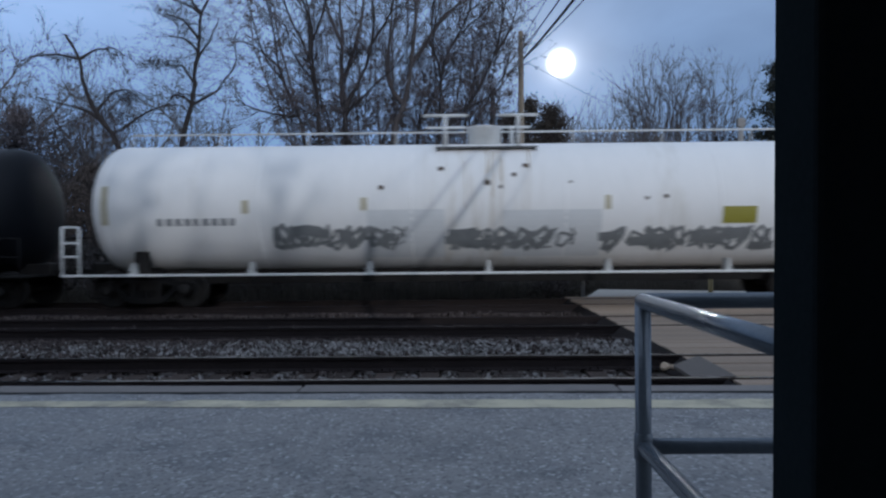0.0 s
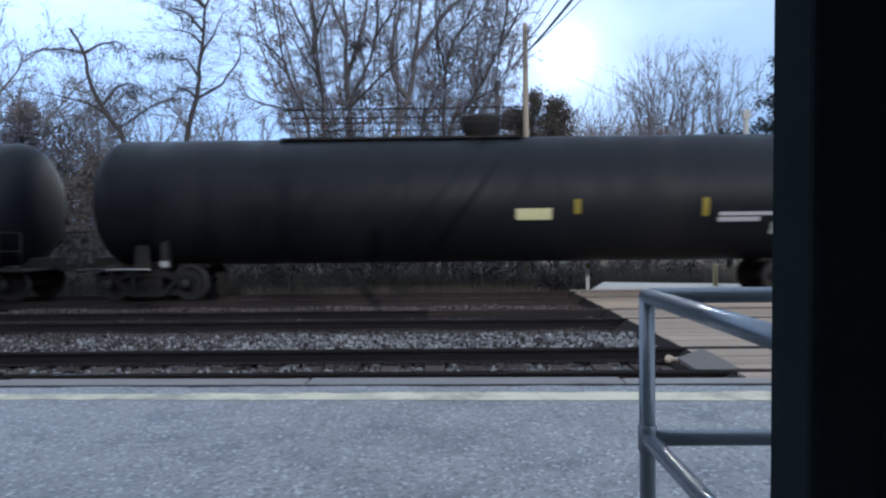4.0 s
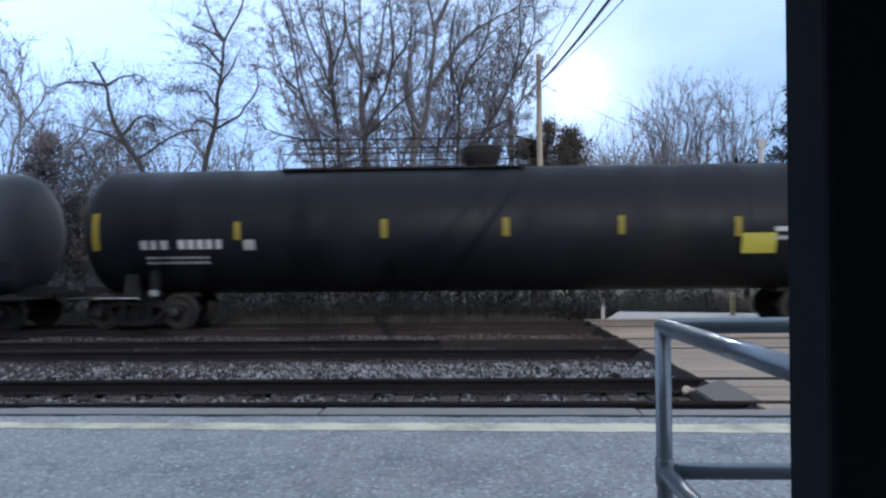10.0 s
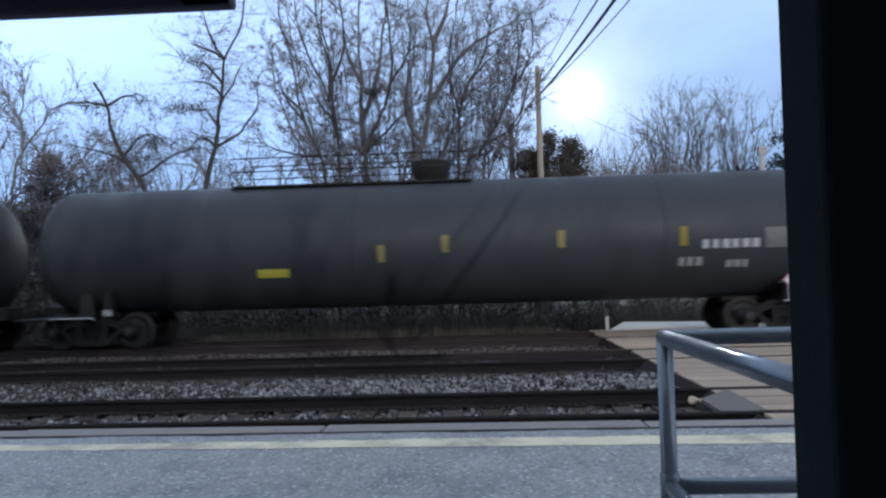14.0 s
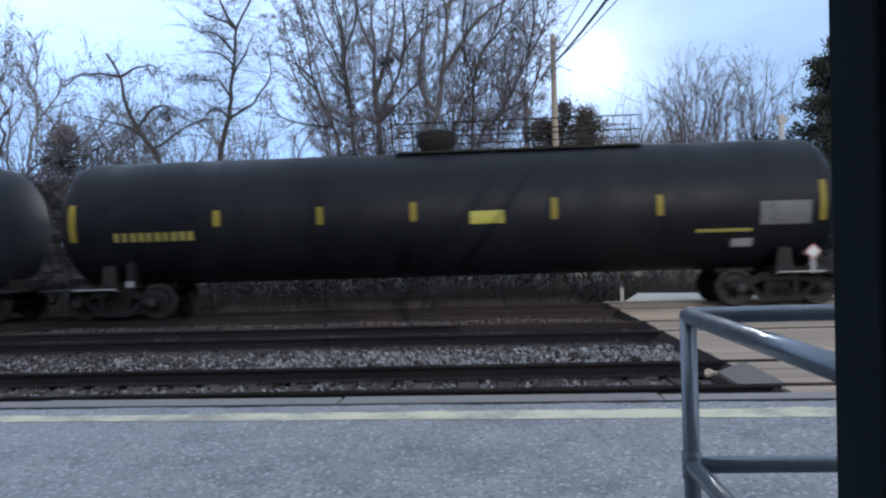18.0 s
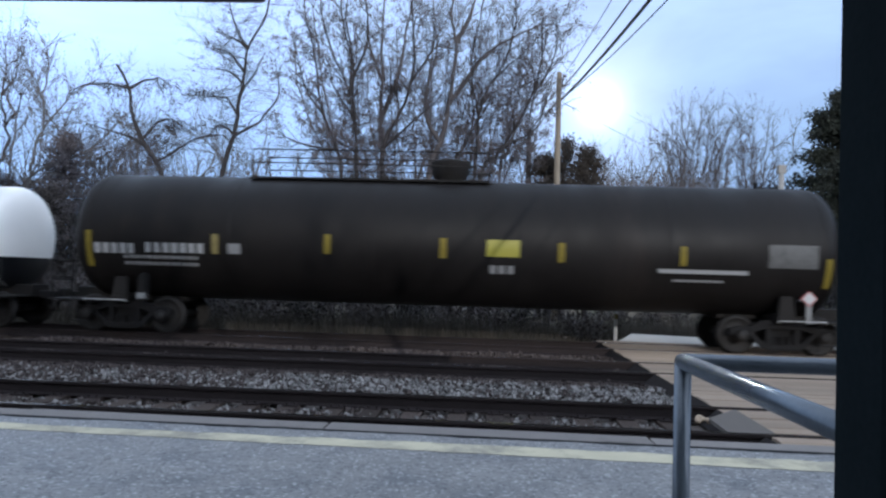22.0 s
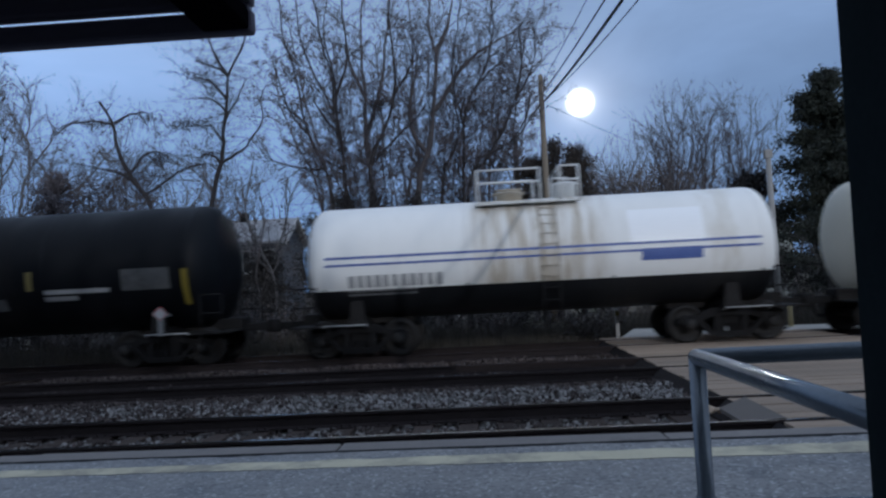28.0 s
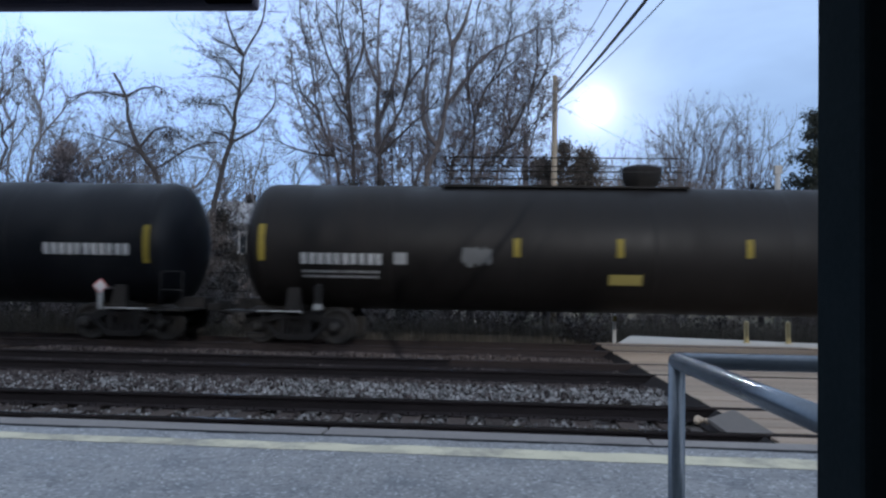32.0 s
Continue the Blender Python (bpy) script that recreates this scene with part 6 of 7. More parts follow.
def make_car(k, centre, bars, style, paint, side=0, r=TANK_R, z=TANK_Z, low=None, label="", dome_x=0.0, low_paint="tank_lower", cap=0.0):
    """One tank car. bars: between the reflectors at its two ends; side: to which end of the dome its top walkway runs."""
    car = thing("tank_car", label, "tank car", pose(along(0) + centre, TRACK_Y, 0), group="cars of the freight train")
    half = bars / 2 + 0.02
    head = (0.52 if style == "acid" else 0.60) * r / TANK_R
    car_data = dict(ob=car, half=half, r=r, z=z, centre=centre, wheels=[], n=k)
    CARS[k] = car_data
    bm = bmesh.new()
    shell(bm, half, r, z, head, low, blunt=0.66 if style == "acid" else 0.85)
    part("tank", bm, [paint, low_paint] if low is not None else paint, car)
    joints = int(half * 2 / 2.9)
    for q in range(joints + 1):
        u = -half + 2 * half * q / joints
        bm = bmesh.new()
        lathe(bm, [(u - 0.03, r - 0.004), (u - 0.022, r + 0.005), (u + 0.022, r + 0.005), (u + 0.03, r - 0.004)], "x", 56, (0, 0, z))
        if low is not None:
            for f in bm.faces:
                f.material_index = int(f.calc_center_median().z < low)
        part("weld_seam", bm, [paint, low_paint] if low is not None else paint, car)
    top, bottom = z + r, z - r
    end = half + head
    white = style in ("pressure", "acid")
    fit_mat = "white_steel" if white else "steel_black"
    # stub sills, bolsters and saddles
    for s in (-1, 1):
        tx = s * (half - 0.72)
        bm = bmesh.new()
        box(bm, min(s * (half - 1.9), s * (end + 0.28)), max(s * (half - 1.9), s * (end + 0.28)), -0.32, 0.32, 0.74, 1.02, 0.02)
        part("stub_sill", bm, "steel_black", car)
        bm = bmesh.new()
        box(bm, tx - 0.20, tx + 0.20, -1.28, 1.28, 0.72, 0.86, 0.015)
        for sy in (-1, 1):
            extrude_outline(bm, [(tx - 0.18, 0.86), (tx + 0.18, 0.86), (tx + 0.13, 1.30), (tx - 0.13, 1.30)], min(sy * 1.14, sy * 1.26), max(sy * 1.14, sy * 1.26))
        box(bm, tx - 0.16, tx + 0.16, -1.1, 1.1, 0.86, bottom + 0.10)
        part("bolster", bm, "steel_black", car)
        # end platform with its crash bar and handholds
        x0, x1 = sorted((s * (half - 0.25), s * (end + 0.30)))
        bm = bmesh.new()
        box(bm, x0, x1, -1.42, 1.42, 0.735, 0.77)
        part("end_platform", bm, "steel_black", car)
        for sy in (-1, 1):
            bm = bmesh.new()
            u0, u1 = s * (half - 0.95), s * (half + 0.02)
            rod(bm, (u0, sy * 1.45, 0.775), (u1, sy * 1.45, 0.775), 0.016, 6)
            for u in (u0, u1):
                rod(bm, (u, sy * 1.45, 0.775), (u, sy * 1.36, 0.72), 0.016, 6)
            part("sill_handhold", bm, "dgrey", car, "dusty white sill handhold")
            bm = bmesh.new()
            u0, u1 = s * (half - 0.10), s * (half + 0.32)
            for u in (u0, u1):
                rod(bm, (u, sy * 1.44, 0.28), (u, sy * 1.44, 0.75), 0.016, 6)
            rod(bm, (u0, sy * 1.44, 0.28), (u1, sy * 1.44, 0.28), 0.018, 6)
            part("sill_step", bm, "steel_black", car)
            bm = bmesh.new()
            gx = s * (end + 0.20)
            for u in (0, -s * 0.5):
                rod(bm, (gx + u, sy * 1.38, 0.77), (gx + u, sy * 1.38, 1.62), 0.017, 6)
            for q in (1.2, 1.62):
                rod(bm, (gx, sy * 1.38, q), (gx - s * 0.5, sy * 1.38, q), 0.017, 6)
            part("end_handrail", bm, "truck_steel", car)
        bm = bmesh.new()
        cx0, cx1 = sorted((s * (end + 0.24), s * COUPLER[k][0 if s < 0 else 1]))
        box(bm, cx0, cx1, -0.085, 0.085, 0.70, 0.87, 0.02)
        kx = s * COUPLER[k][0 if s < 0 else 1]
        lathe(bm, [(0.64, 0.12), (0.68, 0.15), (0.90, 0.15), (0.94, 0.12)], "z", 12, (kx - s * 0.05, 0.05 * s, 0), close=True)
        part("coupler", bm, "truck_steel", car, "dusty knuckle coupler")
        bm = bmesh.new()
        pts = [Vector((s * (end + 0.2) + s * q * 0.4, 0.3, 0.66 - 0.30 * math.sin(q * math.pi))) for q in (0, 0.25, 0.5, 0.75, 1.0)]
        for a, b in zip(pts, pts[1:]):
            rod(bm, a, b, 0.03, 6)
        part("brake_hose", bm, "steel_black", car)
        tr = add_part_copy(TRUCK, car, pose(tx, 0, 0))
        car_data["wheels"] += [(o, o.location.copy()) for o in tr.children if o.name.startswith("wheelset")]
    if style in ("stub", "long_rail"):
        bx = -(half - 1.32)
        bm = bmesh.new()
        box(bm, bx - 0.085, bx + 0.085, -1.46, -1.42, 0.775, 1.36, 0.006)
        box(bm, bx - 0.02, bx + 0.02, -1.42, -1.10, 0.80, 1.40)
        br = part("side_bracket", bm, "truck_steel", car, "dusty grey bracket plate")
        bm = bmesh.new()
        box(bm, bx - 0.10, bx + 0.10, -1.468, -1.461, 0.82, 0.95)
        part("card", bm, "dim", br, "white card")
    # fittings on top
    if style == "stub":
        bm = bmesh.new()
        lathe(bm, [(top - 0.06, 0.34), (top + 0.04, 0.36), (top + 0.10, 0.42), (top + 0.24, 0.475), (top + 0.42, 0.50), (top + 0.46, 0.51), (top + 0.48, 0.47), (top + 0.53, 0.34), (top + 0.55, 0.02)], "z", 20, (dome_x, 0, 0), close=True)
        for i in range(8):
            a = i * math.pi / 4
            box(bm, dome_x + 0.49 * math.cos(a) - 0.02, dome_x + 0.49 * math.cos(a) + 0.02, 0.49 * math.sin(a) - 0.02, 0.49 * math.sin(a) + 0.02, top + 0.37, top + 0.46)
        part("valve_housing", bm, "steel_black", car, "black bucket-shaped valve housing")
        lo, hi = (dome_x - 4.7, dome_x + 0.95) if side < 0 else (dome_x - 0.95, dome_x + 4.7)
        walkway(car, lo, hi, top, "steel_black", "steel_black")
    elif style == "long_rail":
        bm = bmesh.new()
        lathe(bm, [(top - 0.06, 0.34), (top + 0.42, 0.34), (top + 0.44, 0.36), (top + 0.46, 0.02)], "z", 20, (dome_x, 0, 0), close=True)
        part("valve_housing", bm, "steel_black", car)
        bm = bmesh.new()
        zz = top + 0.46
        rod(bm, (-half, 0, zz), (half, 0, zz), 0.018, 6)
        part("top_handrail", bm, "steel_black", car)
        for i in range(9):
            u = -half + 2 * half * i / 8
            bm = bmesh.new()
            rod(bm, (u, 0, top - 0.02), (u, 0, zz), 0.014, 6)
            part("stanchion", bm, "steel_black", car)
    elif style == "pressure":
        bm = bmesh.new()
        lathe(bm, [(top - 0.06, 0.40), (top + 0.34, 0.40), (top + 0.36, 0.44), (top + 0.40, 0.44), (top + 0.42, 0.02)], "z", 20, (dome_x, 0, 0), close=True)
        part("valve_housing", bm, "white_steel", car, "white valve housing")
        bm = bmesh.new()
        box(bm, dome_x - 1.15, dome_x + 1.15, -0.9, -0.55, top - 0.20, top - 0.16)
        box(bm, dome_x - 1.15, dome_x + 1.15, 0.55, 0.9, top - 0.20, top - 0.16)
        for u in (-1.1, 1.1):
            box(bm, dome_x + u - 0.03, dome_x + u + 0.03, -0.9, 0.9, top - 0.25, top - 0.20)
        part("top_platform", bm, "dark", car, "grimy dark grated top platform")
        for u0, u1 in ((-1.45, -0.43), (0.25, 1.19)):
            for sy in (-0.85, 0.85):
                bars_ = [(((u0 + u1) / 2, -0.2), ((u0 + u1) / 2, 0.55), 0.045), ((u0, 0.55), (u1, 0.55), 0.035)]
                for p, q, w in bars_:
                    bm = bmesh.new()
                    rod(bm, (dome_x + p[0], sy, top + p[1]), (dome_x + q[0], sy, top + q[1]), w, 6)
                    part("platform_rail", bm, "white_steel", car, "white platform rail")
        bm = bmesh.new()
        zz = top + 0.30
        rod(bm, (-half, 0, zz), (half, 0, zz), 0.022, 6)
        part("top_handrail", bm, "white_steel", car, "long white handrail along the tank top")
        for i in range(9):
            u = -half + 2 * half * i / 8
            bm = bmesh.new()
            rod(bm, (u, 0, top - 0.02), (u, 0, zz), 0.016, 6)
            part("stanchion", bm, "white_steel", car)
        for sy in (-1, 1):
            bm = bmesh.new()
            box(bm, -end - 0.35, end + 0.35, min(sy * 1.42, sy * 1.56), max(sy * 1.42, sy * 1.56), 0.752, 0.80, 0.008)
            part("side_sill", bm, "white_steel", car, "long white side sill")
            for i in range(7):
                u = -half + 0.6 + (2 * half - 1.2) * i / 6
                bm = bmesh.new()
                extrude_outline(bm, [(u - 0.07, 0.80), (u + 0.07, 0.80), (u + 0.035, 1.05), (u - 0.035, 1.05)], min(sy * 1.16, sy * 1.46), max(sy * 1.16, sy * 1.46))
                part("sill_bracket", bm, "grey", car)
        bm = bmesh.new()
        box(bm, -half, half, -0.35, 0.35, 0.52, 0.86)
        part("centre_sill", bm, "steel_black", car)
        for s in (-1, 1):
            bm = bmesh.new()
            for u in (0, 0.38):
                rod(bm, (s * (end + 0.33 - u), -1.5, 0.8), (s * (end + 0.33 - u), -1.5, 1.85), 0.03, 6)
            for q in (1.2, 1.5, 1.85):
                rod(bm, (s * (end + 0.33), -1.5, q), (s * (end - 0.05), -1.5, q), 0.025, 6)
            part("corner_handrail", bm, "white_steel", car)
    elif style == "acid":
        bm = bmesh.new()
        lathe(bm, [(top - 0.06, 0.27), (top + 0.29, 0.27), (top + 0.31, 0.30), (top + 0.35, 0.27), (top + 0.39, 0.02)], "z", 18, (dome_x + cap, 0, 0), close=True)
        part("valve_housing", bm, "white_steel", car, "white valve housing")
        if cap > 0:
            bm = bmesh.new()
            lathe(bm, [(top - 0.05, 0.33), (top + 0.12, 0.33), (top + 0.13, 0.38), (top + 0.17, 0.38), (top + 0.19, 0.30), (top + 0.22, 0.02)], "z", 18, (dome_x - 0.55, 0, 0), close=True)
            rod(bm, (dome_x - 0.85, -0.1, top + 0.24), (dome_x - 0.25, -0.1, top + 0.24), 0.03, 6)
            part("manway_lid", bm, "ladder", car, "rust-stained manway lid")
        bm = bmesh.new()
        for sy in (-1, 1):
            box(bm, dome_x - 1.35, dome_x + 1.0, min(sy * 0.5, sy * 1.0), max(sy * 0.5, sy * 1.0), top - 0.18, top - 0.14)
        part("top_platform", bm, "white_steel", car, "white grated top platform")
        for u0, u1, hh in ((-1.30, 0.12, 0.60), (0.58, 1.0, 0.62)):
            bars_ = [((u0, -0.98, hh), (u0, 0.98, hh), 0.026)]
            for sy in (-0.98, 0.98):
                bars_ += [((u, sy, -0.18), (u, sy, hh), 0.03) for u in (u0, u1)] + [((u0, sy, q), (u1, sy, q), 0.024) for q in ((0.30, hh) if sy < 0 else (hh,))]
            for p, q, w in bars_:
                bm = bmesh.new()
                rod(bm, (dome_x + p[0], p[1], top + p[2]), (dome_x + q[0], q[1], top + q[2]), w, 6)
                part("platform_rail", bm, "white_steel", car, "white crash rail bar beside the valve housing")
        split = low or 1.2
        out = r + 0.06
        edge = math.asin(max(-1.0, min(1.0, (split - z) / out)))
        steel = "ladder" if k == 15 else paint
        bm = bmesh.new()
        for u in (0.05, 0.42):
            prev = None
            for i in range(10):
                a = 1.1 + (edge - 1.1) * i / 9
                q = Vector((dome_x + u, -out * math.cos(a), z + out * math.sin(a)))
                if prev is not None:
                    rod(bm, prev, q, 0.014, 6)
                prev = q
        ladder = part("ladder", bm, steel, car, "rust-stained white side ladder")
        for i in range(9):
            a = 1.0 + (edge - 1.0) * i / 8.5
            y, zz = -out * math.cos(a), z + out * math.sin(a)
            bm = bmesh.new()
            rod(bm, (dome_x + 0.05, y, zz), (dome_x + 0.42, y, zz), 0.011, 6)
            part("rung", bm, steel, ladder)
        bm = bmesh.new()
        y = -out * math.cos(edge)
        for u in (0.05, 0.42):
            rod(bm, (dome_x + u, y, split - 0.03), (dome_x + u, y - 0.02, 0.75), 0.020, 6)
        lower = part("lower_ladder", bm, "truck_steel", car, "dark lower end of the side ladder")
        for q in (0.85, 1.12, 1.39):
            bm = bmesh.new()
            rod(bm, (dome_x + 0.05, y - 0.01, q), (dome_x + 0.42, y - 0.01, q), 0.014, 6)
            part("rung", bm, "truck_steel", lower)
    return car


def walkway(car, lo, hi, top, mat, rail_mat):
    bm = bmesh.new()
    for sy in (-1, 1):
        box(bm, lo, hi, min(sy * 0.24, sy * 0.60), max(sy * 0.24, sy * 0.60), top - 0.062, top - 0.040)
        box(bm, lo, hi, sy * 0.60 - 0.012, sy * 0.60 + 0.012, top - 0.070, top - 0.030)
    for i in range(6):
        u = lo + (hi - lo) * i / 5
        box(bm, u - 0.022, u + 0.022, -0.58, 0.58, top - 0.15, top - 0.062)
    part("walkway", bm, mat, car, "grated steel top walkway")
    for sy in (-1, 1):
        for q in (0.30, 0.62):
            bm = bmesh.new()
            rod(bm, (lo, sy * 0.60, top + q), (hi, sy * 0.60, top + q), 0.014, 6)
            part("handrail", bm, rail_mat, car)
        for i in range(6):
            u = lo + (hi - lo) * i / 5
            bm = bmesh.new()
            rod(bm, (u, sy * 0.60, top - 0.05), (u, sy * 0.60, top + 0.62), 0.014, 6)
            part("stanchion", bm, rail_mat, car)


# centre, reflector spacing and make of each car, from the head of the train
PLAN = (
    (0, 0.87, 16.94, "pressure", "tank_spotted", 0, "long white pressure tank car with grey scrawl along its side"),
    (1, -18.82, 16.84, "stub", "tank_black", -1, "black tank car with white block lettering and grey overpainted patches"),
    (2, -38.64, 16.82, "stub", "tank_black", -1, "black tank car with white block lettering and a pale yellow panel"),
    (3, -58.27, 16.84, "stub", "tank_black", 1, "black tank car with white block lettering and a long green scrawl"),
    (4, -77.82, 16.38, "stub", "tank_black", 1, "black tank car with a yellow panel and white scrawls"),
    (5, -97.44, 17.41, "stub", "tank_black", -1, "dark grey tank car with bright yellow reflectors"),
    (6, -117.51, 17.28, "stub", "tank_grey", -1, "blue-grey tank car with a white scrawl and a white ring"),
    (7, -137.42, 17.16, "stub", "tank_grey", -1, "dark grey tank car with faded markings"),
    (8, -157.0, 16.59, "stub", "tank_grey", 1, "dark dusty tank car with a low yellow panel"),
    (9, -176.24, 16.51, "stub", "tank_black", 1, "dusty black tank car with yellow stencilling and a yellow panel"),
    (10, -195.48, 16.58, "long_rail", "tank_grey", 0, "dark grey tank car with a long top handrail and grey scrawls"),
    (11, -214.48, 16.24, "stub", "tank_brown", -1, "brown-black tank car with a bright yellow panel"),
    (12, -230.29, 9.9, "acid", "tank_white", 0, "short white tank car with a black underside"),
    (13, -242.7, 9.86, "acid", "tank_streaked", 0, "short white tank car with two blue stripes, grime-streaked at mid-length"),
    (14, -256.28, 12.42, "acid", "tank_cream", 0, "dirty cream tank car with a railed top platform"),
    (15, -270.07, 9.65, "acid", "tank_stained", 0, "short rust-streaked white tank car with two blue stripes"),
    (16, -286.31, 16.55, "stub", "tank_black", -1, "black tank car with white block lettering and a grey scrawl"),
    (17, -306.14, 17.39, "stub", "tank_brown", -1, "brown-black tank car with a dull yellow panel"),
    (18, -325.84, 16.73, "stub", "tank_black", -1, "black tank car at the rear of the line"),
)
COUPLER = {}
for i, row in enumerate(PLAN):
    back = (row[1] - PLAN[i + 1][1]) if i + 1 < len(PLAN) else row[2] / 2 * 2 + 3
    fore = (PLAN[i - 1][1] - row[1]) if i else row[2] + 3
    own = row[2] / 2
    gap_b = (back - own - PLAN[i + 1][2] / 2) / 2 if i + 1 < len(PLAN) else 1.4
    gap_f = (fore - own - PLAN[i - 1][2] / 2) / 2 if i else 1.4
    COUPLER[row[0]] = (own + gap_b, own + gap_f)
for k, centre, bars, style, paint, side, label in PLAN:
    if style == "acid":
        r, z = (1.285, 2.145) if k in (12, 13) else (ACID_R, ACID_Z)
        make_car(k, centre, bars, style, paint, side, r, z, low={12: 1.68, 13: 1.73, 15: 1.54}.get(k), label=label, cap={12: -0.75, 13: 0.5, 15: 0.8}.get(k, 0.0))
    else:
        make_car(k, centre, bars, style, paint, side, label=label)


# ---------------------------------------------------------------- markings on the tanks
def patch(bm, car, x0, x1, z0, z1, lift=0.012, nx=1):
    """A thin sheet that lies on the curved side of a tank."""
    r, z = car["r"] + lift, car["z"]
    z0, z1 = max(z0, z - r * 0.97), min(z1, z + r * 0.97)
    n = max(1, int(abs(z1 - z0) / 0.12) + 1)
    rows = []
    for j in range(n + 1):
        zz = z0 + (z1 - z0) * j / n
        y = -math.sqrt(max(r * r - (zz - z) ** 2, 0))
        rows.append([bm.verts.new((x0 + (x1 - x0) * i / nx, y, zz)) for i in range(nx + 1)])
    for a, b in zip(rows, rows[1:]):
        for i in range(nx):
            bm.faces.new((a[i], a[i + 1], b[i + 1], b[i]))
    return bm


def ribbon(bm, car, pts, w, lift=0.014):
    """A brushed stroke through points of (x, z) on a tank's side."""
    r, z = car["r"] + lift, car["z"]
    prev = None
    for i, (x, q) in enumerate(pts):
        a, b = pts[max(i - 1, 0)], pts[min(i + 1, len(pts) - 1)]
        d = math.hypot(b[0] - a[0], b[1] - a[1]) or 1
        nx, nz = -(b[1] - a[1]) / d * w, (b[0] - a[0]) / d * w
        pair = []
        for s in (-1, 1):
            zz = min(max(q + nz * s, z - r * 0.97), z + r * 0.97)
            pair.append(bm.verts.new((x + nx * s, -math.sqrt(r * r - (zz - z) ** 2), zz)))
        if prev:
            bm.faces.new((prev[0], pair[0], pair[1], prev[1]))
        prev = pair


SPOTS = ((-1.04, 3.09, 0.06), (-2.36, 2.67, 0.06), (-0.02, 2.76, 0.07), (0.84, 3.15, 0.06), (0.58, 2.94, 0.05), (0.28, 2.66, 0.04), (1.81, 2.76, 0.03), (3.47, 2.39, 0.04), (3.89, 2.42, 0.05))
NAMES = {"spot": "rust_spot", "buff": "repainted_patch", "bar": "reflector_strip", "pale": "reflector_strip", "old": "reflector_strip", "grey": "reflector_strip", "text": "stencil_bar", "dim": "stencil_bar", "dgrey": "stencil_bar", "ytext": "stencil_bar", "yel": "marking_panel", "dyel": "marking_panel", "cream": "marking_panel", "sign": "data_panel", "pink": "marking_panel", "blue": "marking_panel", "dark": "marking_panel", "patch": "repainted_patch"}


def mark(k, kind, x0, x1, z0, z1):
    car = CARS[k]
    ob = car["ob"]
    rnd = random.Random(int(k * 977 + (x0 + 20) * 131))
    bm = bmesh.new()
    if kind == "logo":
        bm.free()
        w = (x1 - x0) / 6
        for i in range(6):
            bm = bmesh.new()
            a, b, t = x0 + w * i + 0.035, x0 + w * (i + 1) - 0.035, 0.12
            patch(bm, car, a, a + t, z0, z1)
            patch(bm, car, b - t, b, z0, z1)
            patch(bm, car, a + t, b - t, z1 - 0.115, z1)
            patch(bm, car, a + t, b - t, z0, z0 + 0.115)
            part("logo_block", bm, "logo_white", ob, "white painted logo block")
        return
    if kind == "ring":
        n, cx, cz, rx, rz = 20, (x0 + x1) / 2, (z0 + z1) / 2, (x1 - x0) / 2, (z1 - z0) / 2
        ribbon(bm, car, [(cx + rx * math.cos(6.2832 * i / n), cz + rz * math.sin(6.2832 * i / n)) for i in range(n + 1)], 0.035)
        part("painted_ring", bm, "dim", ob, "dusty white painted ring")
        return
    if kind == "dia":
        cx, cz, h = x0, z0, 0.165
        y = -1.50
        bm.free()
        for name, s, mat, yy in (("placard", h, "red", y), ("placard_face", h * 0.88, "white", y - 0.006)):
            bm = bmesh.new()
            extrude_outline(bm, [(cx - s, cz), (cx, cz + s), (cx + s, cz), (cx, cz - s)], yy - 0.004, yy)
            part(name, bm, mat, ob, "white and red diamond placard" if s == h else "")
        bm = bmesh.new()
        box(bm, cx - 0.05, cx + 0.05, y + 0.002, y + 0.02, 0.74, cz - 0.05)
        box(bm, cx - 0.03, cx + 0.03, y + 0.02, -0.9, cz - 0.08, cz - 0.02)
        part("placard_holder", bm, "dim", ob)
        return
    if kind.startswith("tag"):
        label = {"tagw": "loose white spray-painted scrawl", "tagg": "grey overpainted scrawl", "tagd": "dark grey scrawl", "tagv": "long green spray-painted scrawl"}[kind]
        bm.free()
        h = z1 - z0
        n = max(3, int((x1 - x0) / (0.42 if kind != "tagg" else 0.5)))
        for i in range(n):
            cx = x0 + (x1 - x0) * (i + 0.5) / n
            cw = (x1 - x0) / n * 0.62
            pts, a = [], rnd.uniform(0, 6.28)
            for j in range(rnd.randint(9, 15)):
                a += rnd.uniform(0.5, 1.4)
                pts.append((cx + cw * math.cos(a) * rnd.uniform(0.5, 1.05), (z0 + z1) / 2 + h * 0.5 * math.sin(a * 1.3) * rnd.uniform(0.5, 1.0)))
            fine = []
            for p, q in zip(pts, pts[1:]):
                fine += [(p[0] + (q[0] - p[0]) * t, p[1] + (q[1] - p[1]) * t) for t in (0, 0.5)]
            bm = bmesh.new()
            ribbon(bm, car, fine, rnd.uniform(0.018, 0.035) if kind == "tagw" else rnd.uniform(0.025, 0.06), 0.013 + 0.0015 * (i % 3))
            part("graffiti_stroke", bm, kind, ob, label)
        if kind == "tagv":
            bm = bmesh.new()
            r, z, prev = car["r"] + 0.009, car["z"], None
            steps = int((x1 - x0) / 0.10)
            for i in range(steps + 1):
                x = x0 + (x1 - x0) * i / steps
                end = min(1.0, i / 4, (steps - i) / 4)
                mid, hh = (z0 + z1) / 2, h * (0.14 + 0.32 * end)
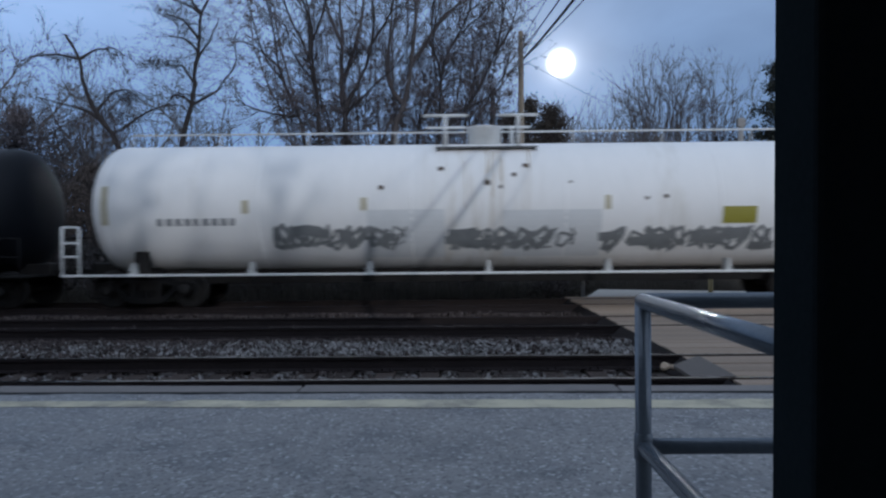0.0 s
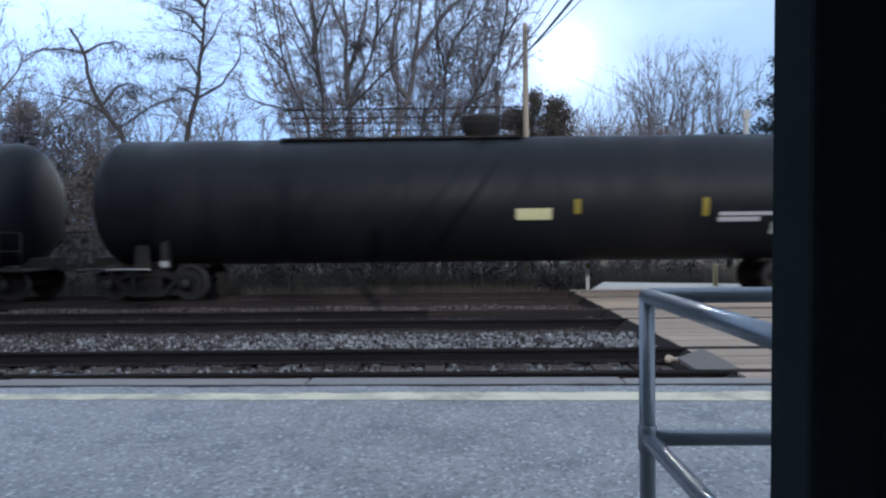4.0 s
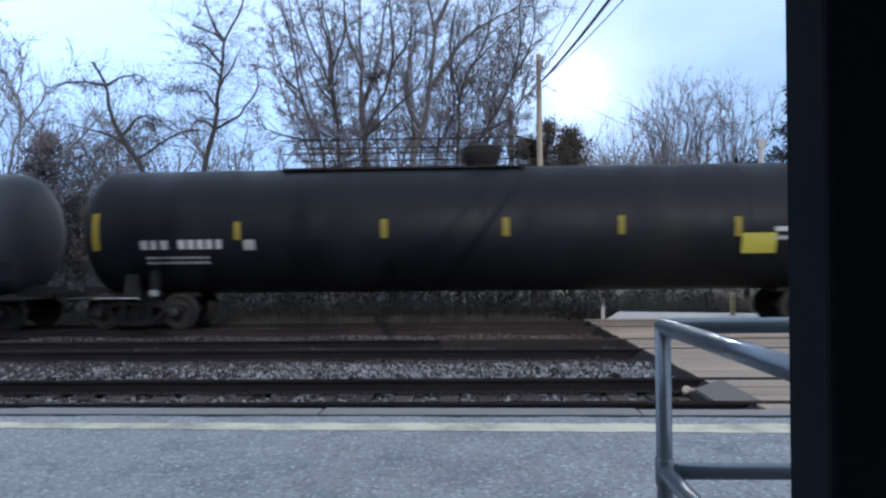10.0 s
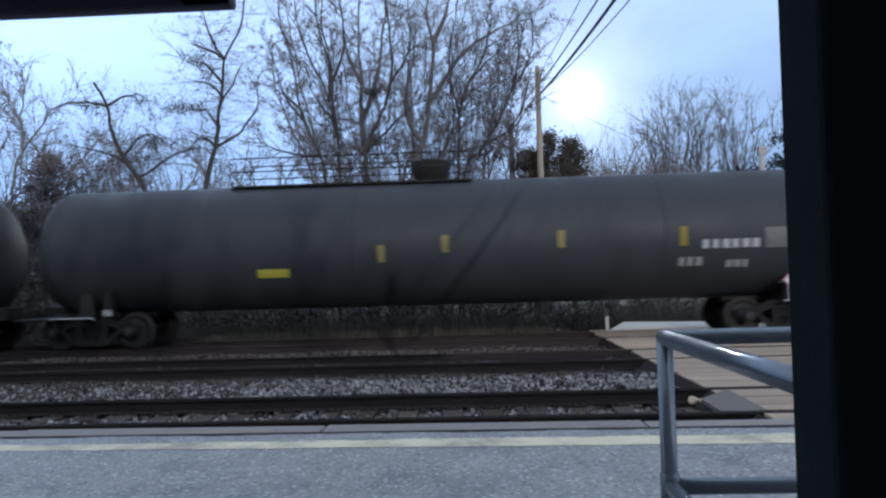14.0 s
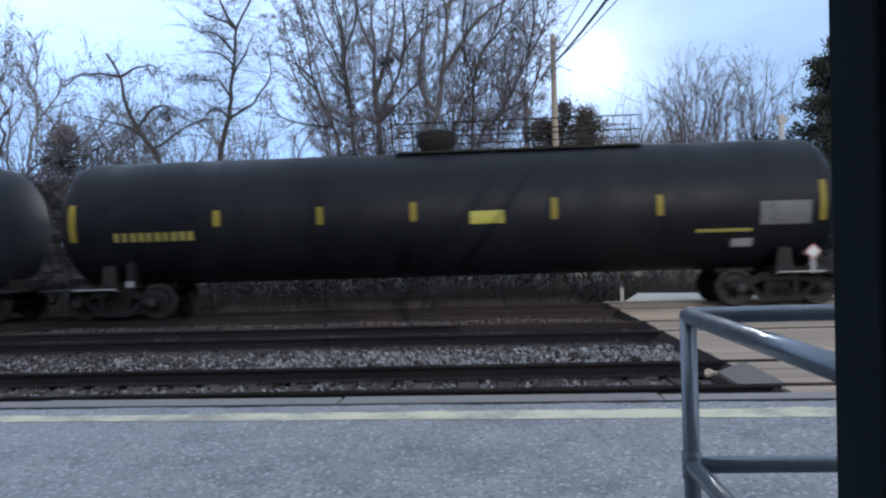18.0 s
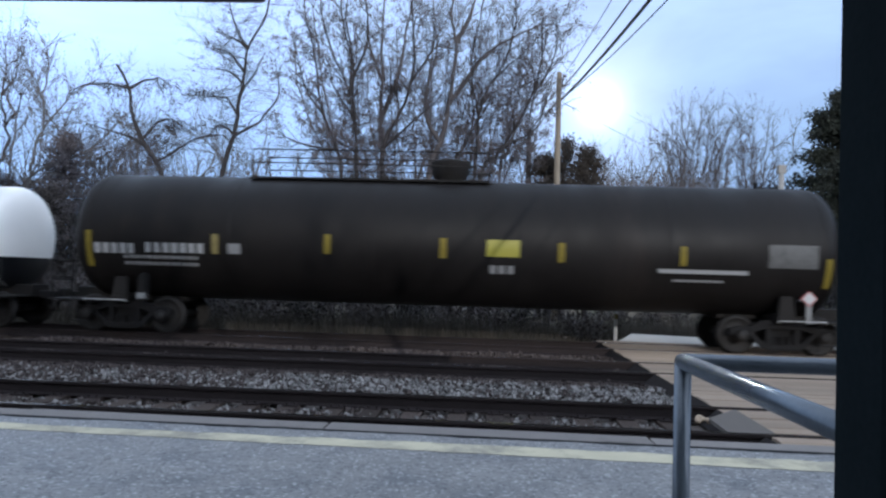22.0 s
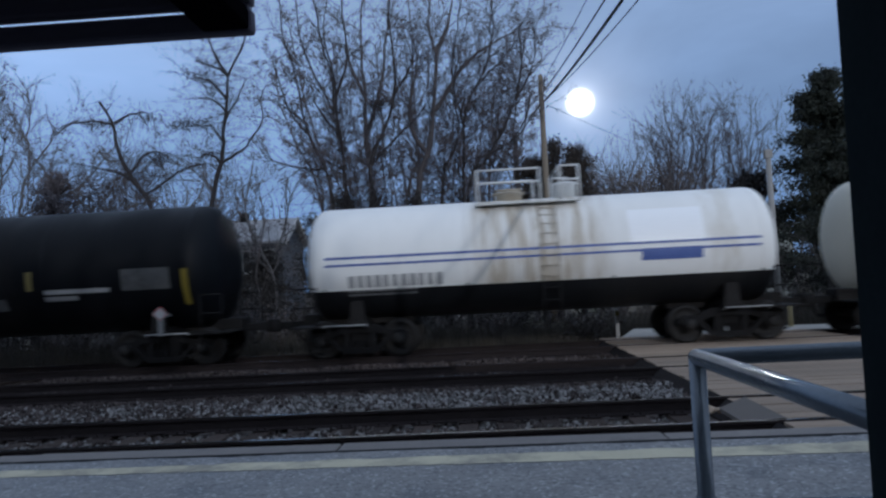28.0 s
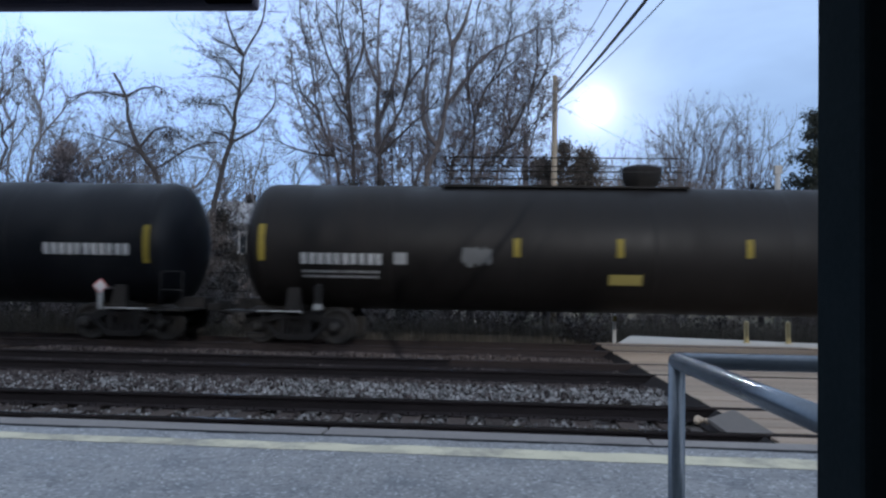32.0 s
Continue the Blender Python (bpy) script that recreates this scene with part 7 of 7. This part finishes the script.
                lo_z, hi_z = mid - hh * 0.9 + 0.20 * h * noise.noise((x * 2.1, 3.0, 0)), mid + hh * (0.78 + 0.34 * noise.noise((x * 1.3, 8.0, 0)))
                row = []
                for j in range(6):
                    zz = lo_z + (hi_z - lo_z) * j / 5
                    row.append(bm.verts.new((x, -math.sqrt(r * r - (zz - z) ** 2), zz)))
                if prev:
                    for j in range(5):
                        bm.faces.new((prev[j], row[j], row[j + 1], prev[j + 1]))
                prev = row
            part("graffiti_fill", bm, "tagfill", ob, "dull green sprayed fill")
        if kind in ("tagg", "tagv", "tagd"):
            for i in range(int((x1 - x0) * 2.2) + 1):
                cx, cz = rnd.uniform(x0, x1), rnd.uniform(z0 + h * 0.2, z1 - h * 0.25)
                w = rnd.uniform(0.12, 0.34)
                hh = rnd.uniform(0.25, 0.42) * h
                pts = [(cx - w, cz), (cx, cz + rnd.uniform(-0.05, 0.05)), (cx + w, cz + rnd.uniform(-0.05, 0.05))]
                bm = bmesh.new()
                ribbon(bm, car, pts, hh * 0.5, 0.006 + 0.0007 * (i % 6))
                part("graffiti_patch", bm, kind, ob, label)
        return
    if kind in ("text", "ytext", "dim", "dgrey") and x1 - x0 > 0.5 and z1 - z0 > 0.12:
        # characters that cannot be read: runs of short upright bars, in two fine rows where the lettering is small
        small = kind == "dim" and x1 - x0 > 1.2
        rows = ((z0, z0 + (z1 - z0) * 0.34), (z1 - (z1 - z0) * 0.34, z1)) if small else ((z0, z1),)
        n = max(3, int((x1 - x0) / (0.125 if small else 0.185)))
        w = (x1 - x0) / n
        bm.free()
        for za, zb in rows:
            for i in range(n):
                a = x0 + w * i + w * 0.14
                bm = bmesh.new()
                patch(bm, car, a, a + w * rnd.choice((0.72, 0.72, 0.60)), za, zb)
                part("stencil_bar", bm, kind, ob)
        return
    else:
        patch(bm, car, x0, x1, z0, z1, 0.004 if kind == "buff" else 0.012)
    part(NAMES[kind], bm, kind, ob)


def stripes_and_stains():
    for k in (13, 15):
        car = CARS[k]
        for a, b in ((2.08, 2.13), (2.24, 2.295)):
            bm = bmesh.new()
            patch(bm, car, -car["half"] + 0.05, car["half"] - 0.05, a, b, 0.008)
            part("stripe", bm, "blue", car["ob"], "thin dark blue stripe")
    # thin rust runs that fan out from the valve housing
    rnd = random.Random(33)
    for k, n, lo, hi in ((0, 7, -1.2, 1.2), (15, 9, -1.3, 1.2), (14, 9, -2.0, 5.0)):
        car = CARS[k]
        for i in range(n):
            bm = bmesh.new()
            x = rnd.uniform(lo, hi)
            top = car["z"] + car["r"] * rnd.uniform(0.6, 0.9)
            foot = max(top - rnd.uniform(0.4, 1.2), car["z"] - 0.6)
            drift = rnd.uniform(-0.12, 0.05)
            n_seg = max(4, int((top - foot) / 0.08))
            ribbon(bm, car, [(x + drift * q / n_seg, top + (foot - top) * q / n_seg) for q in range(n_seg + 1)], rnd.uniform(0.006, 0.016), 0.003 + 0.0004 * (i % 8))
            part("rust_streak", bm, "rust", car["ob"], "brown rust run below the valve housing")


mark(0, "text", -7.36, -5.54, 1.86, 2.02)
mark(0, "pale", -5.44, -5.28, 2.12, 2.41)
mark(0, "pale", -2.82, -2.67, 2.17, 2.45)
mark(0, "pale", 2.55, 2.69, 2.15, 2.46)
mark(0, "pale", -8.56, -8.4, 1.89, 2.75)
mark(0, "tagd", -4.77, -1.81, 1.27, 1.87)
mark(0, "tagd", -0.81, 1.89, 1.23, 1.78)
mark(0, "tagd", 2.58, 6.27, 1.2, 1.81)
for x, z, w in SPOTS:
    mark(0, "spot", x - w, x + w, z - w * 0.8, z + w * 0.8)
mark(0, "buff", -2.67, -0.97, 1.12, 2.18)
mark(0, "buff", 0.32, 2.50, 1.12, 2.15)
mark(0, "yel", 5.13, 5.87, 1.82, 2.19)
mark(1, "logo", -8.07, -4.57, 2.24, 2.71)
mark(1, "text", -7.66, -6.01, 1.79, 2.04)
mark(1, "dim", -7.69, -6.15, 1.52, 1.64)
mark(1, "bar", -5.2, -5.05, 1.78, 2.25)
mark(1, "bar", -3.06, -2.91, 1.8, 2.26)
mark(1, "bar", -0.81, -0.66, 1.79, 2.22)
mark(1, "bar", 1.95, 2.1, 1.83, 2.22)
mark(1, "bar", 4.72, 4.87, 1.75, 2.2)
mark(1, "bar", -8.5, -8.35, 1.47, 2.26)
mark(1, "bar", 8.34, 8.49, 1.47, 2.25)
mark(1, "dim", 5.16, 6.28, 1.66, 1.9)
mark(1, "tagg", -3.76, -3.01, 2.06, 2.68)
mark(1, "tagg", -2.72, -1.02, 1.36, 1.8)
mark(1, "tagg", -1.02, 1.85, 1.32, 1.82)
mark(1, "tagg", 0.47, 1.58, 1.9, 2.27)
mark(1, "tagg", 2.08, 3.92, 1.64, 2.19)
mark(1, "sign", 7.07, 8.17, 1.82, 2.31)
mark(1, "dim", 5.22, 7.48, 1.69, 1.9)
mark(1, "dia", 7.82, 7.82, 1.23, 1.32)
mark(2, "cream", 0.7, 1.49, 1.78, 2.03)
mark(2, "bar", 1.98, 2.13, 1.9, 2.22)
mark(2, "bar", 4.78, 4.93, 1.83, 2.23)
mark(2, "bar", 8.34, 8.49, 1.45, 2.26)
mark(2, "text", 5.15, 6.72, 1.83, 1.91)
mark(2, "text", 5.14, 6.06, 1.7, 1.8)
mark(2, "dim", 6.32, 6.82, 1.41, 1.69)
mark(2, "sign", 7.14, 8.23, 1.8, 2.32)
mark(2, "dia", 7.77, 7.77, 1.24, 1.24)
mark(3, "logo", -8.08, -4.58, 2.25, 2.72)
mark(3, "text", -7.64, -6.05, 1.81, 2.03)
mark(3, "dim", -7.69, -6.16, 1.6, 1.69)
mark(3, "bar", -5.17, -5.02, 1.83, 2.26)
mark(3, "dim", -5.01, -4.69, 1.83, 2.07)
mark(3, "bar", -2.09, -1.94, 2.0, 2.22)
mark(3, "bar", 0.4, 0.55, 2.02, 2.23)
mark(3, "bar", 2.63, 2.77, 1.8, 2.23)
mark(3, "bar", 4.89, 5.04, 1.81, 2.2)
mark(3, "text", 5.07, 6.49, 1.67, 1.86)
mark(3, "tagv", -3.42, 1.73, 1.11, 2.03)
mark(3, "bar", -8.49, -8.33, 1.52, 2.33)
mark(4, "text", -7.98, -6.8, 1.88, 2.1)
mark(4, "text", -6.74, -5.37, 1.86, 2.09)
mark(4, "dim", -7.36, -5.56, 1.61, 1.78)
mark(4, "old", -5.25, -5.09, 1.95, 2.35)
mark(4, "old", -2.68, -2.53, 1.92, 2.35)
mark(4, "old", -0.06, 0.09, 1.92, 2.34)
mark(4, "bar", 2.55, 2.69, 1.97, 2.34)
mark(4, "old", 5.16, 5.31, 1.88, 2.3)
mark(4, "yel", 0.96, 1.68, 1.96, 2.33)
mark(4, "pink", 6.0, 6.57, 1.95, 2.35)
mark(4, "tagw", -4.33, -3.13, 1.56, 2.03)
mark(4, "tagw", -2.56, -0.89, 1.4, 2.0)
mark(4, "tagw", 1.81, 3.11, 1.33, 1.95)
mark(4, "dim", 0.97, 1.75, 1.74, 1.79)
mark(4, "dim", 0.97, 1.51, 1.56, 1.67)
mark(4, "sign", 6.95, 8.01, 2.0, 2.46)
mark(4, "bar", 8.13, 8.28, 1.55, 2.38)
mark(4, "dia", 7.52, 7.52, 1.33, 1.33)
mark(4, "bar", -8.26, -8.11, 1.56, 2.37)
mark(5, "bar", -8.8, -8.64, 1.85, 2.68)
mark(5, "text", -7.74, -7.06, 1.86, 2.06)
mark(5, "text", -6.88, -5.81, 1.86, 2.07)
mark(5, "dim", -7.63, -6.16, 1.53, 1.7)
mark(5, "bar", -5.57, -5.42, 2.06, 2.46)
mark(5, "bar", -2.28, -2.13, 2.06, 2.48)
mark(5, "bar", 0.41, 0.56, 2.07, 2.48)
mark(5, "bar", 2.94, 3.08, 2.08, 2.49)
mark(5, "bar", 5.45, 5.6, 2.01, 2.44)
mark(5, "dim", -5.37, -5.11, 1.83, 2.06)
mark(5, "yel", 5.61, 6.35, 1.64, 2.08)
mark(5, "text", 6.3, 7.2, 2.11, 2.21)
mark(5, "dim", 6.29, 7.2, 1.93, 2.01)
mark(5, "sign", 7.49, 8.61, 1.8, 2.25)
mark(5, "bar", 8.63, 8.79, 1.82, 2.68)
mark(5, "dia", 7.92, 7.92, 1.25, 1.25)
mark(6, "bar", -8.74, -8.58, 1.95, 2.68)
mark(6, "text", -7.83, -7.06, 1.92, 2.12)
mark(6, "text", -6.82, -5.35, 1.91, 2.13)
mark(6, "dim", -7.85, -6.17, 1.57, 1.76)
mark(6, "ring", -6.0, -5.39, 1.46, 1.87)
mark(6, "bar", -5.69, -5.54, 1.93, 2.44)
mark(6, "bar", -2.6, -2.45, 2.05, 2.51)
mark(6, "bar", 0.41, 0.56, 2.03, 2.5)
mark(6, "bar", 2.94, 3.08, 2.01, 2.48)
mark(6, "bar", 5.59, 5.73, 1.97, 2.4)
mark(6, "tagw", -4.45, -2.98, 2.03, 3.19)
mark(6, "tagw", -1.55, 0.39, 1.61, 2.0)
mark(6, "yel", 4.17, 4.85, 1.89, 2.31)
mark(6, "dim", 4.35, 5.42, 1.34, 1.71)
mark(6, "dim", 5.7, 6.68, 1.57, 1.67)
mark(6, "sign", 7.51, 8.54, 2.04, 2.37)
mark(6, "bar", 8.57, 8.73, 1.81, 2.66)
mark(6, "dia", 8.04, 8.04, 1.18, 1.18)
mark(7, "bar", 8.51, 8.67, 1.82, 2.66)
mark(7, "text", 5.91, 7.18, 1.94, 2.13)
mark(7, "bar", 5.45, 5.61, 2.01, 2.43)
mark(7, "old", 2.81, 2.97, 2.05, 2.43)
mark(7, "old", 0.27, 0.42, 2.02, 2.4)
mark(7, "dim", 6.44, 6.97, 1.52, 1.68)
mark(7, "dim", 5.42, 5.96, 1.57, 1.76)
mark(7, "sign", 7.27, 8.38, 1.92, 2.36)
mark(7, "dia", 7.76, 7.76, 1.22, 1.22)
mark(7, "yel", -3.89, -3.17, 1.57, 1.76)
mark(7, "old", -1.16, -1.0, 1.84, 2.22)
mark(8, "old", -8.41, -8.25, 1.8, 2.54)
mark(8, "text", -7.26, -6.42, 1.62, 1.8)
mark(8, "text", -6.13, -5.29, 1.62, 1.83)
mark(8, "old", -5.38, -5.23, 1.93, 2.31)
mark(8, "old", -2.77, -2.61, 1.94, 2.38)
mark(8, "old", -0.07, 0.08, 1.95, 2.38)
mark(8, "bar", 2.56, 2.71, 2.0, 2.39)
mark(8, "bar", 5.97, 6.12, 1.98, 2.4)
mark(8, "yel", 0.23, 1.03, 1.43, 1.63)
mark(8, "text", 2.04, 3.93, 1.67, 1.76)
mark(8, "text", 2.04, 3.17, 1.55, 1.63)
mark(8, "dim", 5.93, 6.54, 1.27, 1.71)
mark(8, "sign", 7.05, 8.06, 1.88, 2.38)
mark(8, "text", -0.8, -0.39, 3.27, 3.37)
mark(8, "dia", 6.92, 6.92, 1.21, 1.21)
mark(9, "bar", -8.34, -8.18, 1.87, 2.71)
mark(9, "ytext", -7.33, -5.43, 1.84, 2.04)
mark(9, "bar", -4.98, -4.82, 2.13, 2.49)
mark(9, "bar", -2.63, -2.48, 2.1, 2.49)
mark(9, "bar", -0.54, -0.39, 2.11, 2.53)
mark(9, "bar", 2.55, 2.69, 2.06, 2.53)
mark(9, "bar", 4.81, 4.95, 2.06, 2.51)
mark(9, "bar", 8.22, 8.36, 1.86, 2.72)
mark(9, "yel", 0.78, 1.52, 2.01, 2.29)
mark(9, "sign", 6.99, 8.05, 1.8, 2.3)
mark(9, "ytext", 5.65, 6.84, 1.67, 1.74)
mark(9, "dim", 6.44, 6.89, 1.34, 1.52)
mark(9, "dia", 8.04, 8.04, 1.2, 1.2)
mark(10, "text", -7.34, -6.37, 2.04, 2.27)
mark(10, "text", -6.17, -5.15, 2.07, 2.29)
mark(10, "dim", -7.24, -5.56, 1.77, 1.83)
mark(10, "dim", -7.04, -5.06, 1.63, 1.7)
mark(10, "text", -4.31, -4.05, 1.69, 1.84)
mark(10, "tagg", -2.14, -0.23, 1.36, 1.77)
mark(10, "tagg", 0.27, 0.96, 1.41, 1.79)
mark(10, "dyel", 1.61, 2.42, 1.63, 1.9)
mark(10, "pink", 3.93, 4.51, 1.45, 1.82)
mark(10, "old", -1.35, -1.2, 1.9, 2.27)
mark(10, "old", 2.98, 3.13, 1.85, 2.24)
mark(10, "old", 5.69, 5.83, 1.84, 2.28)
mark(10, "sign", 7.08, 8.07, 1.79, 2.31)
mark(10, "dim", 6.49, 6.96, 1.57, 1.91)
mark(10, "old", -8.36, -8.22, 1.81, 2.49)
mark(10, "dia", 7.86, 7.86, 1.24, 1.24)
mark(11, "text", -7.99, -7.0, 1.83, 2.06)
mark(11, "text", -6.8, -5.41, 1.87, 2.09)
mark(11, "dim", -7.3, -5.56, 1.58, 1.8)
mark(11, "old", -5.25, -5.09, 1.87, 2.31)
mark(11, "bar", -2.7, -2.55, 1.94, 2.37)
mark(11, "bar", -0.12, 0.03, 1.92, 2.36)
mark(11, "bar", 2.46, 2.61, 1.9, 2.32)
mark(11, "bar", 5.08, 5.22, 1.89, 2.31)
mark(11, "dim", -4.88, -4.59, 1.88, 2.11)
mark(11, "yel", 0.91, 1.63, 1.98, 2.35)
mark(11, "dim", 0.96, 1.54, 1.61, 1.79)
mark(11, "text", 4.63, 6.54, 1.73, 1.82)
mark(11, "dim", 4.96, 6.04, 1.55, 1.6)
mark(11, "sign", 6.94, 7.97, 1.9, 2.4)
mark(11, "dia", 7.77, 7.77, 1.27, 1.27)
mark(11, "bar", 8.14, 8.28, 1.49, 2.12)
mark(11, "bar", -8.16, -8.02, 1.52, 2.33)
mark(12, "grey", -5.02, -4.87, 1.81, 2.56)
mark(12, "grey", -1.98, -1.84, 1.99, 2.36)
mark(12, "grey", 1.16, 1.31, 1.92, 2.3)
mark(12, "grey", 3.22, 3.35, 1.89, 2.33)
mark(12, "dgrey", -3.97, -2.05, 1.83, 2.06)
mark(12, "dark", 1.7, 2.23, 1.65, 1.83)
mark(12, "dark", 3.05, 3.4, 1.54, 1.68)
mark(12, "text", 4.51, 5.26, 0.98, 1.31)
mark(13, "pale", -5.02, -4.86, 1.87, 2.68)
mark(13, "pale", -1.69, -1.54, 2.06, 2.43)
mark(13, "pale", 0.92, 1.07, 2.15, 2.44)
mark(13, "pale", 2.76, 2.9, 2.21, 2.52)
mark(13, "pale", 4.8, 4.94, 1.78, 2.74)
mark(13, "patch", 1.48, 3.21, 2.45, 3.27)
mark(13, "dgrey", -4.09, -3.28, 1.77, 1.98)
mark(13, "dgrey", -3.02, -2.02, 1.76, 1.97)
mark(13, "dim", 1.65, 2.28, 1.27, 1.44)
mark(15, "blue", 2.22, 3.54, 1.88, 2.14)
mark(15, "patch", 1.99, 3.61, 2.29, 3.03)
mark(15, "dgrey", -4.31, -2.14, 1.59, 1.86)
mark(15, "dim", -4.31, -2.73, 1.41, 1.54)
mark(16, "logo", -8.01, -4.45, 2.2, 2.73)
mark(16, "bar", -8.39, -8.23, 1.39, 2.21)
mark(16, "text", -7.58, -6.85, 1.76, 1.99)
mark(16, "text", -6.75, -5.87, 1.75, 1.98)
mark(16, "dim", -7.53, -6.12, 1.47, 1.66)
mark(16, "bar", -5.07, -4.92, 1.76, 2.25)
mark(16, "bar", -3.0, -2.86, 1.77, 2.2)
mark(16, "bar", -0.86, -0.73, 1.76, 2.18)
mark(16, "old", 1.91, 2.04, 1.78, 2.15)
mark(16, "dim", -4.84, -4.53, 1.77, 2.02)
mark(16, "tagg", 2.21, 3.86, 1.31, 2.0)
mark(16, "text", 2.7, 3.21, 1.84, 2.0)
mark(16, "old", 4.62, 4.77, 1.89, 2.32)
mark(16, "text", 5.02, 6.55, 1.79, 1.89)
mark(16, "dim", 5.01, 5.79, 1.64, 1.74)
mark(16, "sign", 6.83, 7.95, 1.8, 2.28)
mark(16, "bar", 8.22, 8.37, 1.42, 2.23)
mark(16, "dia", 7.73, 7.73, 1.24, 1.24)
mark(17, "tagg", -4.19, -3.59, 1.83, 2.31)
mark(17, "bar", -3.09, -2.93, 2.06, 2.47)
mark(17, "bar", -0.85, -0.7, 2.08, 2.49)
mark(17, "bar", 1.9, 2.05, 2.11, 2.51)
mark(17, "bar", 4.79, 4.94, 2.15, 2.55)
mark(17, "dyel", -0.99, -0.27, 1.48, 1.71)
mark(17, "text", 5.29, 6.92, 1.98, 2.07)
mark(17, "pink", 5.29, 5.85, 1.72, 1.86)
mark(17, "dim", 7.0, 7.47, 1.4, 1.65)
mark(17, "dim", 6.7, 7.54, 2.77, 2.85)
mark(17, "sign", 7.38, 8.45, 1.87, 2.34)
mark(17, "bar", 8.6, 8.76, 1.94, 2.81)
mark(17, "dia", 8.26, 8.26, 1.17, 1.17)
mark(17, "text", -7.83, -5.95, 1.84, 2.09)
mark(17, "dim", -7.79, -6.04, 1.54, 1.71)
mark(17, "dim", -5.72, -5.43, 1.86, 2.12)
mark(17, "bar", -8.77, -8.62, 1.91, 2.72)
mark(18, "bar", 8.28, 8.44, 1.8, 2.66)
mark(18, "text", 5.94, 7.99, 1.97, 2.23)
mark(18, "dia", 7.35, 7.35, 1.27, 1.27)
mark(13, "dim", -4.14, -2.45, 1.63, 1.69)
mark(13, "dim", -4.09, -1.69, 1.47, 1.52)

stripes_and_stains()
for o in list(TRUCK.children_recursive) + [TRUCK]:
    bpy.data.objects.remove(o)


# ---------------------------------------------------------------- what moves
def motions():
    for car in CARS.values():
        rows = [(float(t), pose(along(t) + car["centre"], TRACK_Y, 0)) for t in range(33)]
        walk(car["ob"], rows)
        # wheels turn while the car is near
        inside = [f for f in range(0, 32 * FPS + 1) if -26 < along(f / FPS) + car["centre"] < 20]
        if not inside:
            continue
        for ob, at in car["wheels"]:
            wrows = []
            base = along(inside[0] / FPS)
            if inside[0] > 0:
                wrows.append((0.0, pose(*at)))
            for f in inside:
                a = math.degrees((along(f / FPS) - base) / WHEEL_R)
                wrows.append((f / FPS, pose(at.x, at.y, at.z, 0, a % 360, 0)))
            if inside[-1] < 32 * FPS:
                wrows.append((32.0, wrows[-1][1]))
            walk(ob, wrows)


motions()
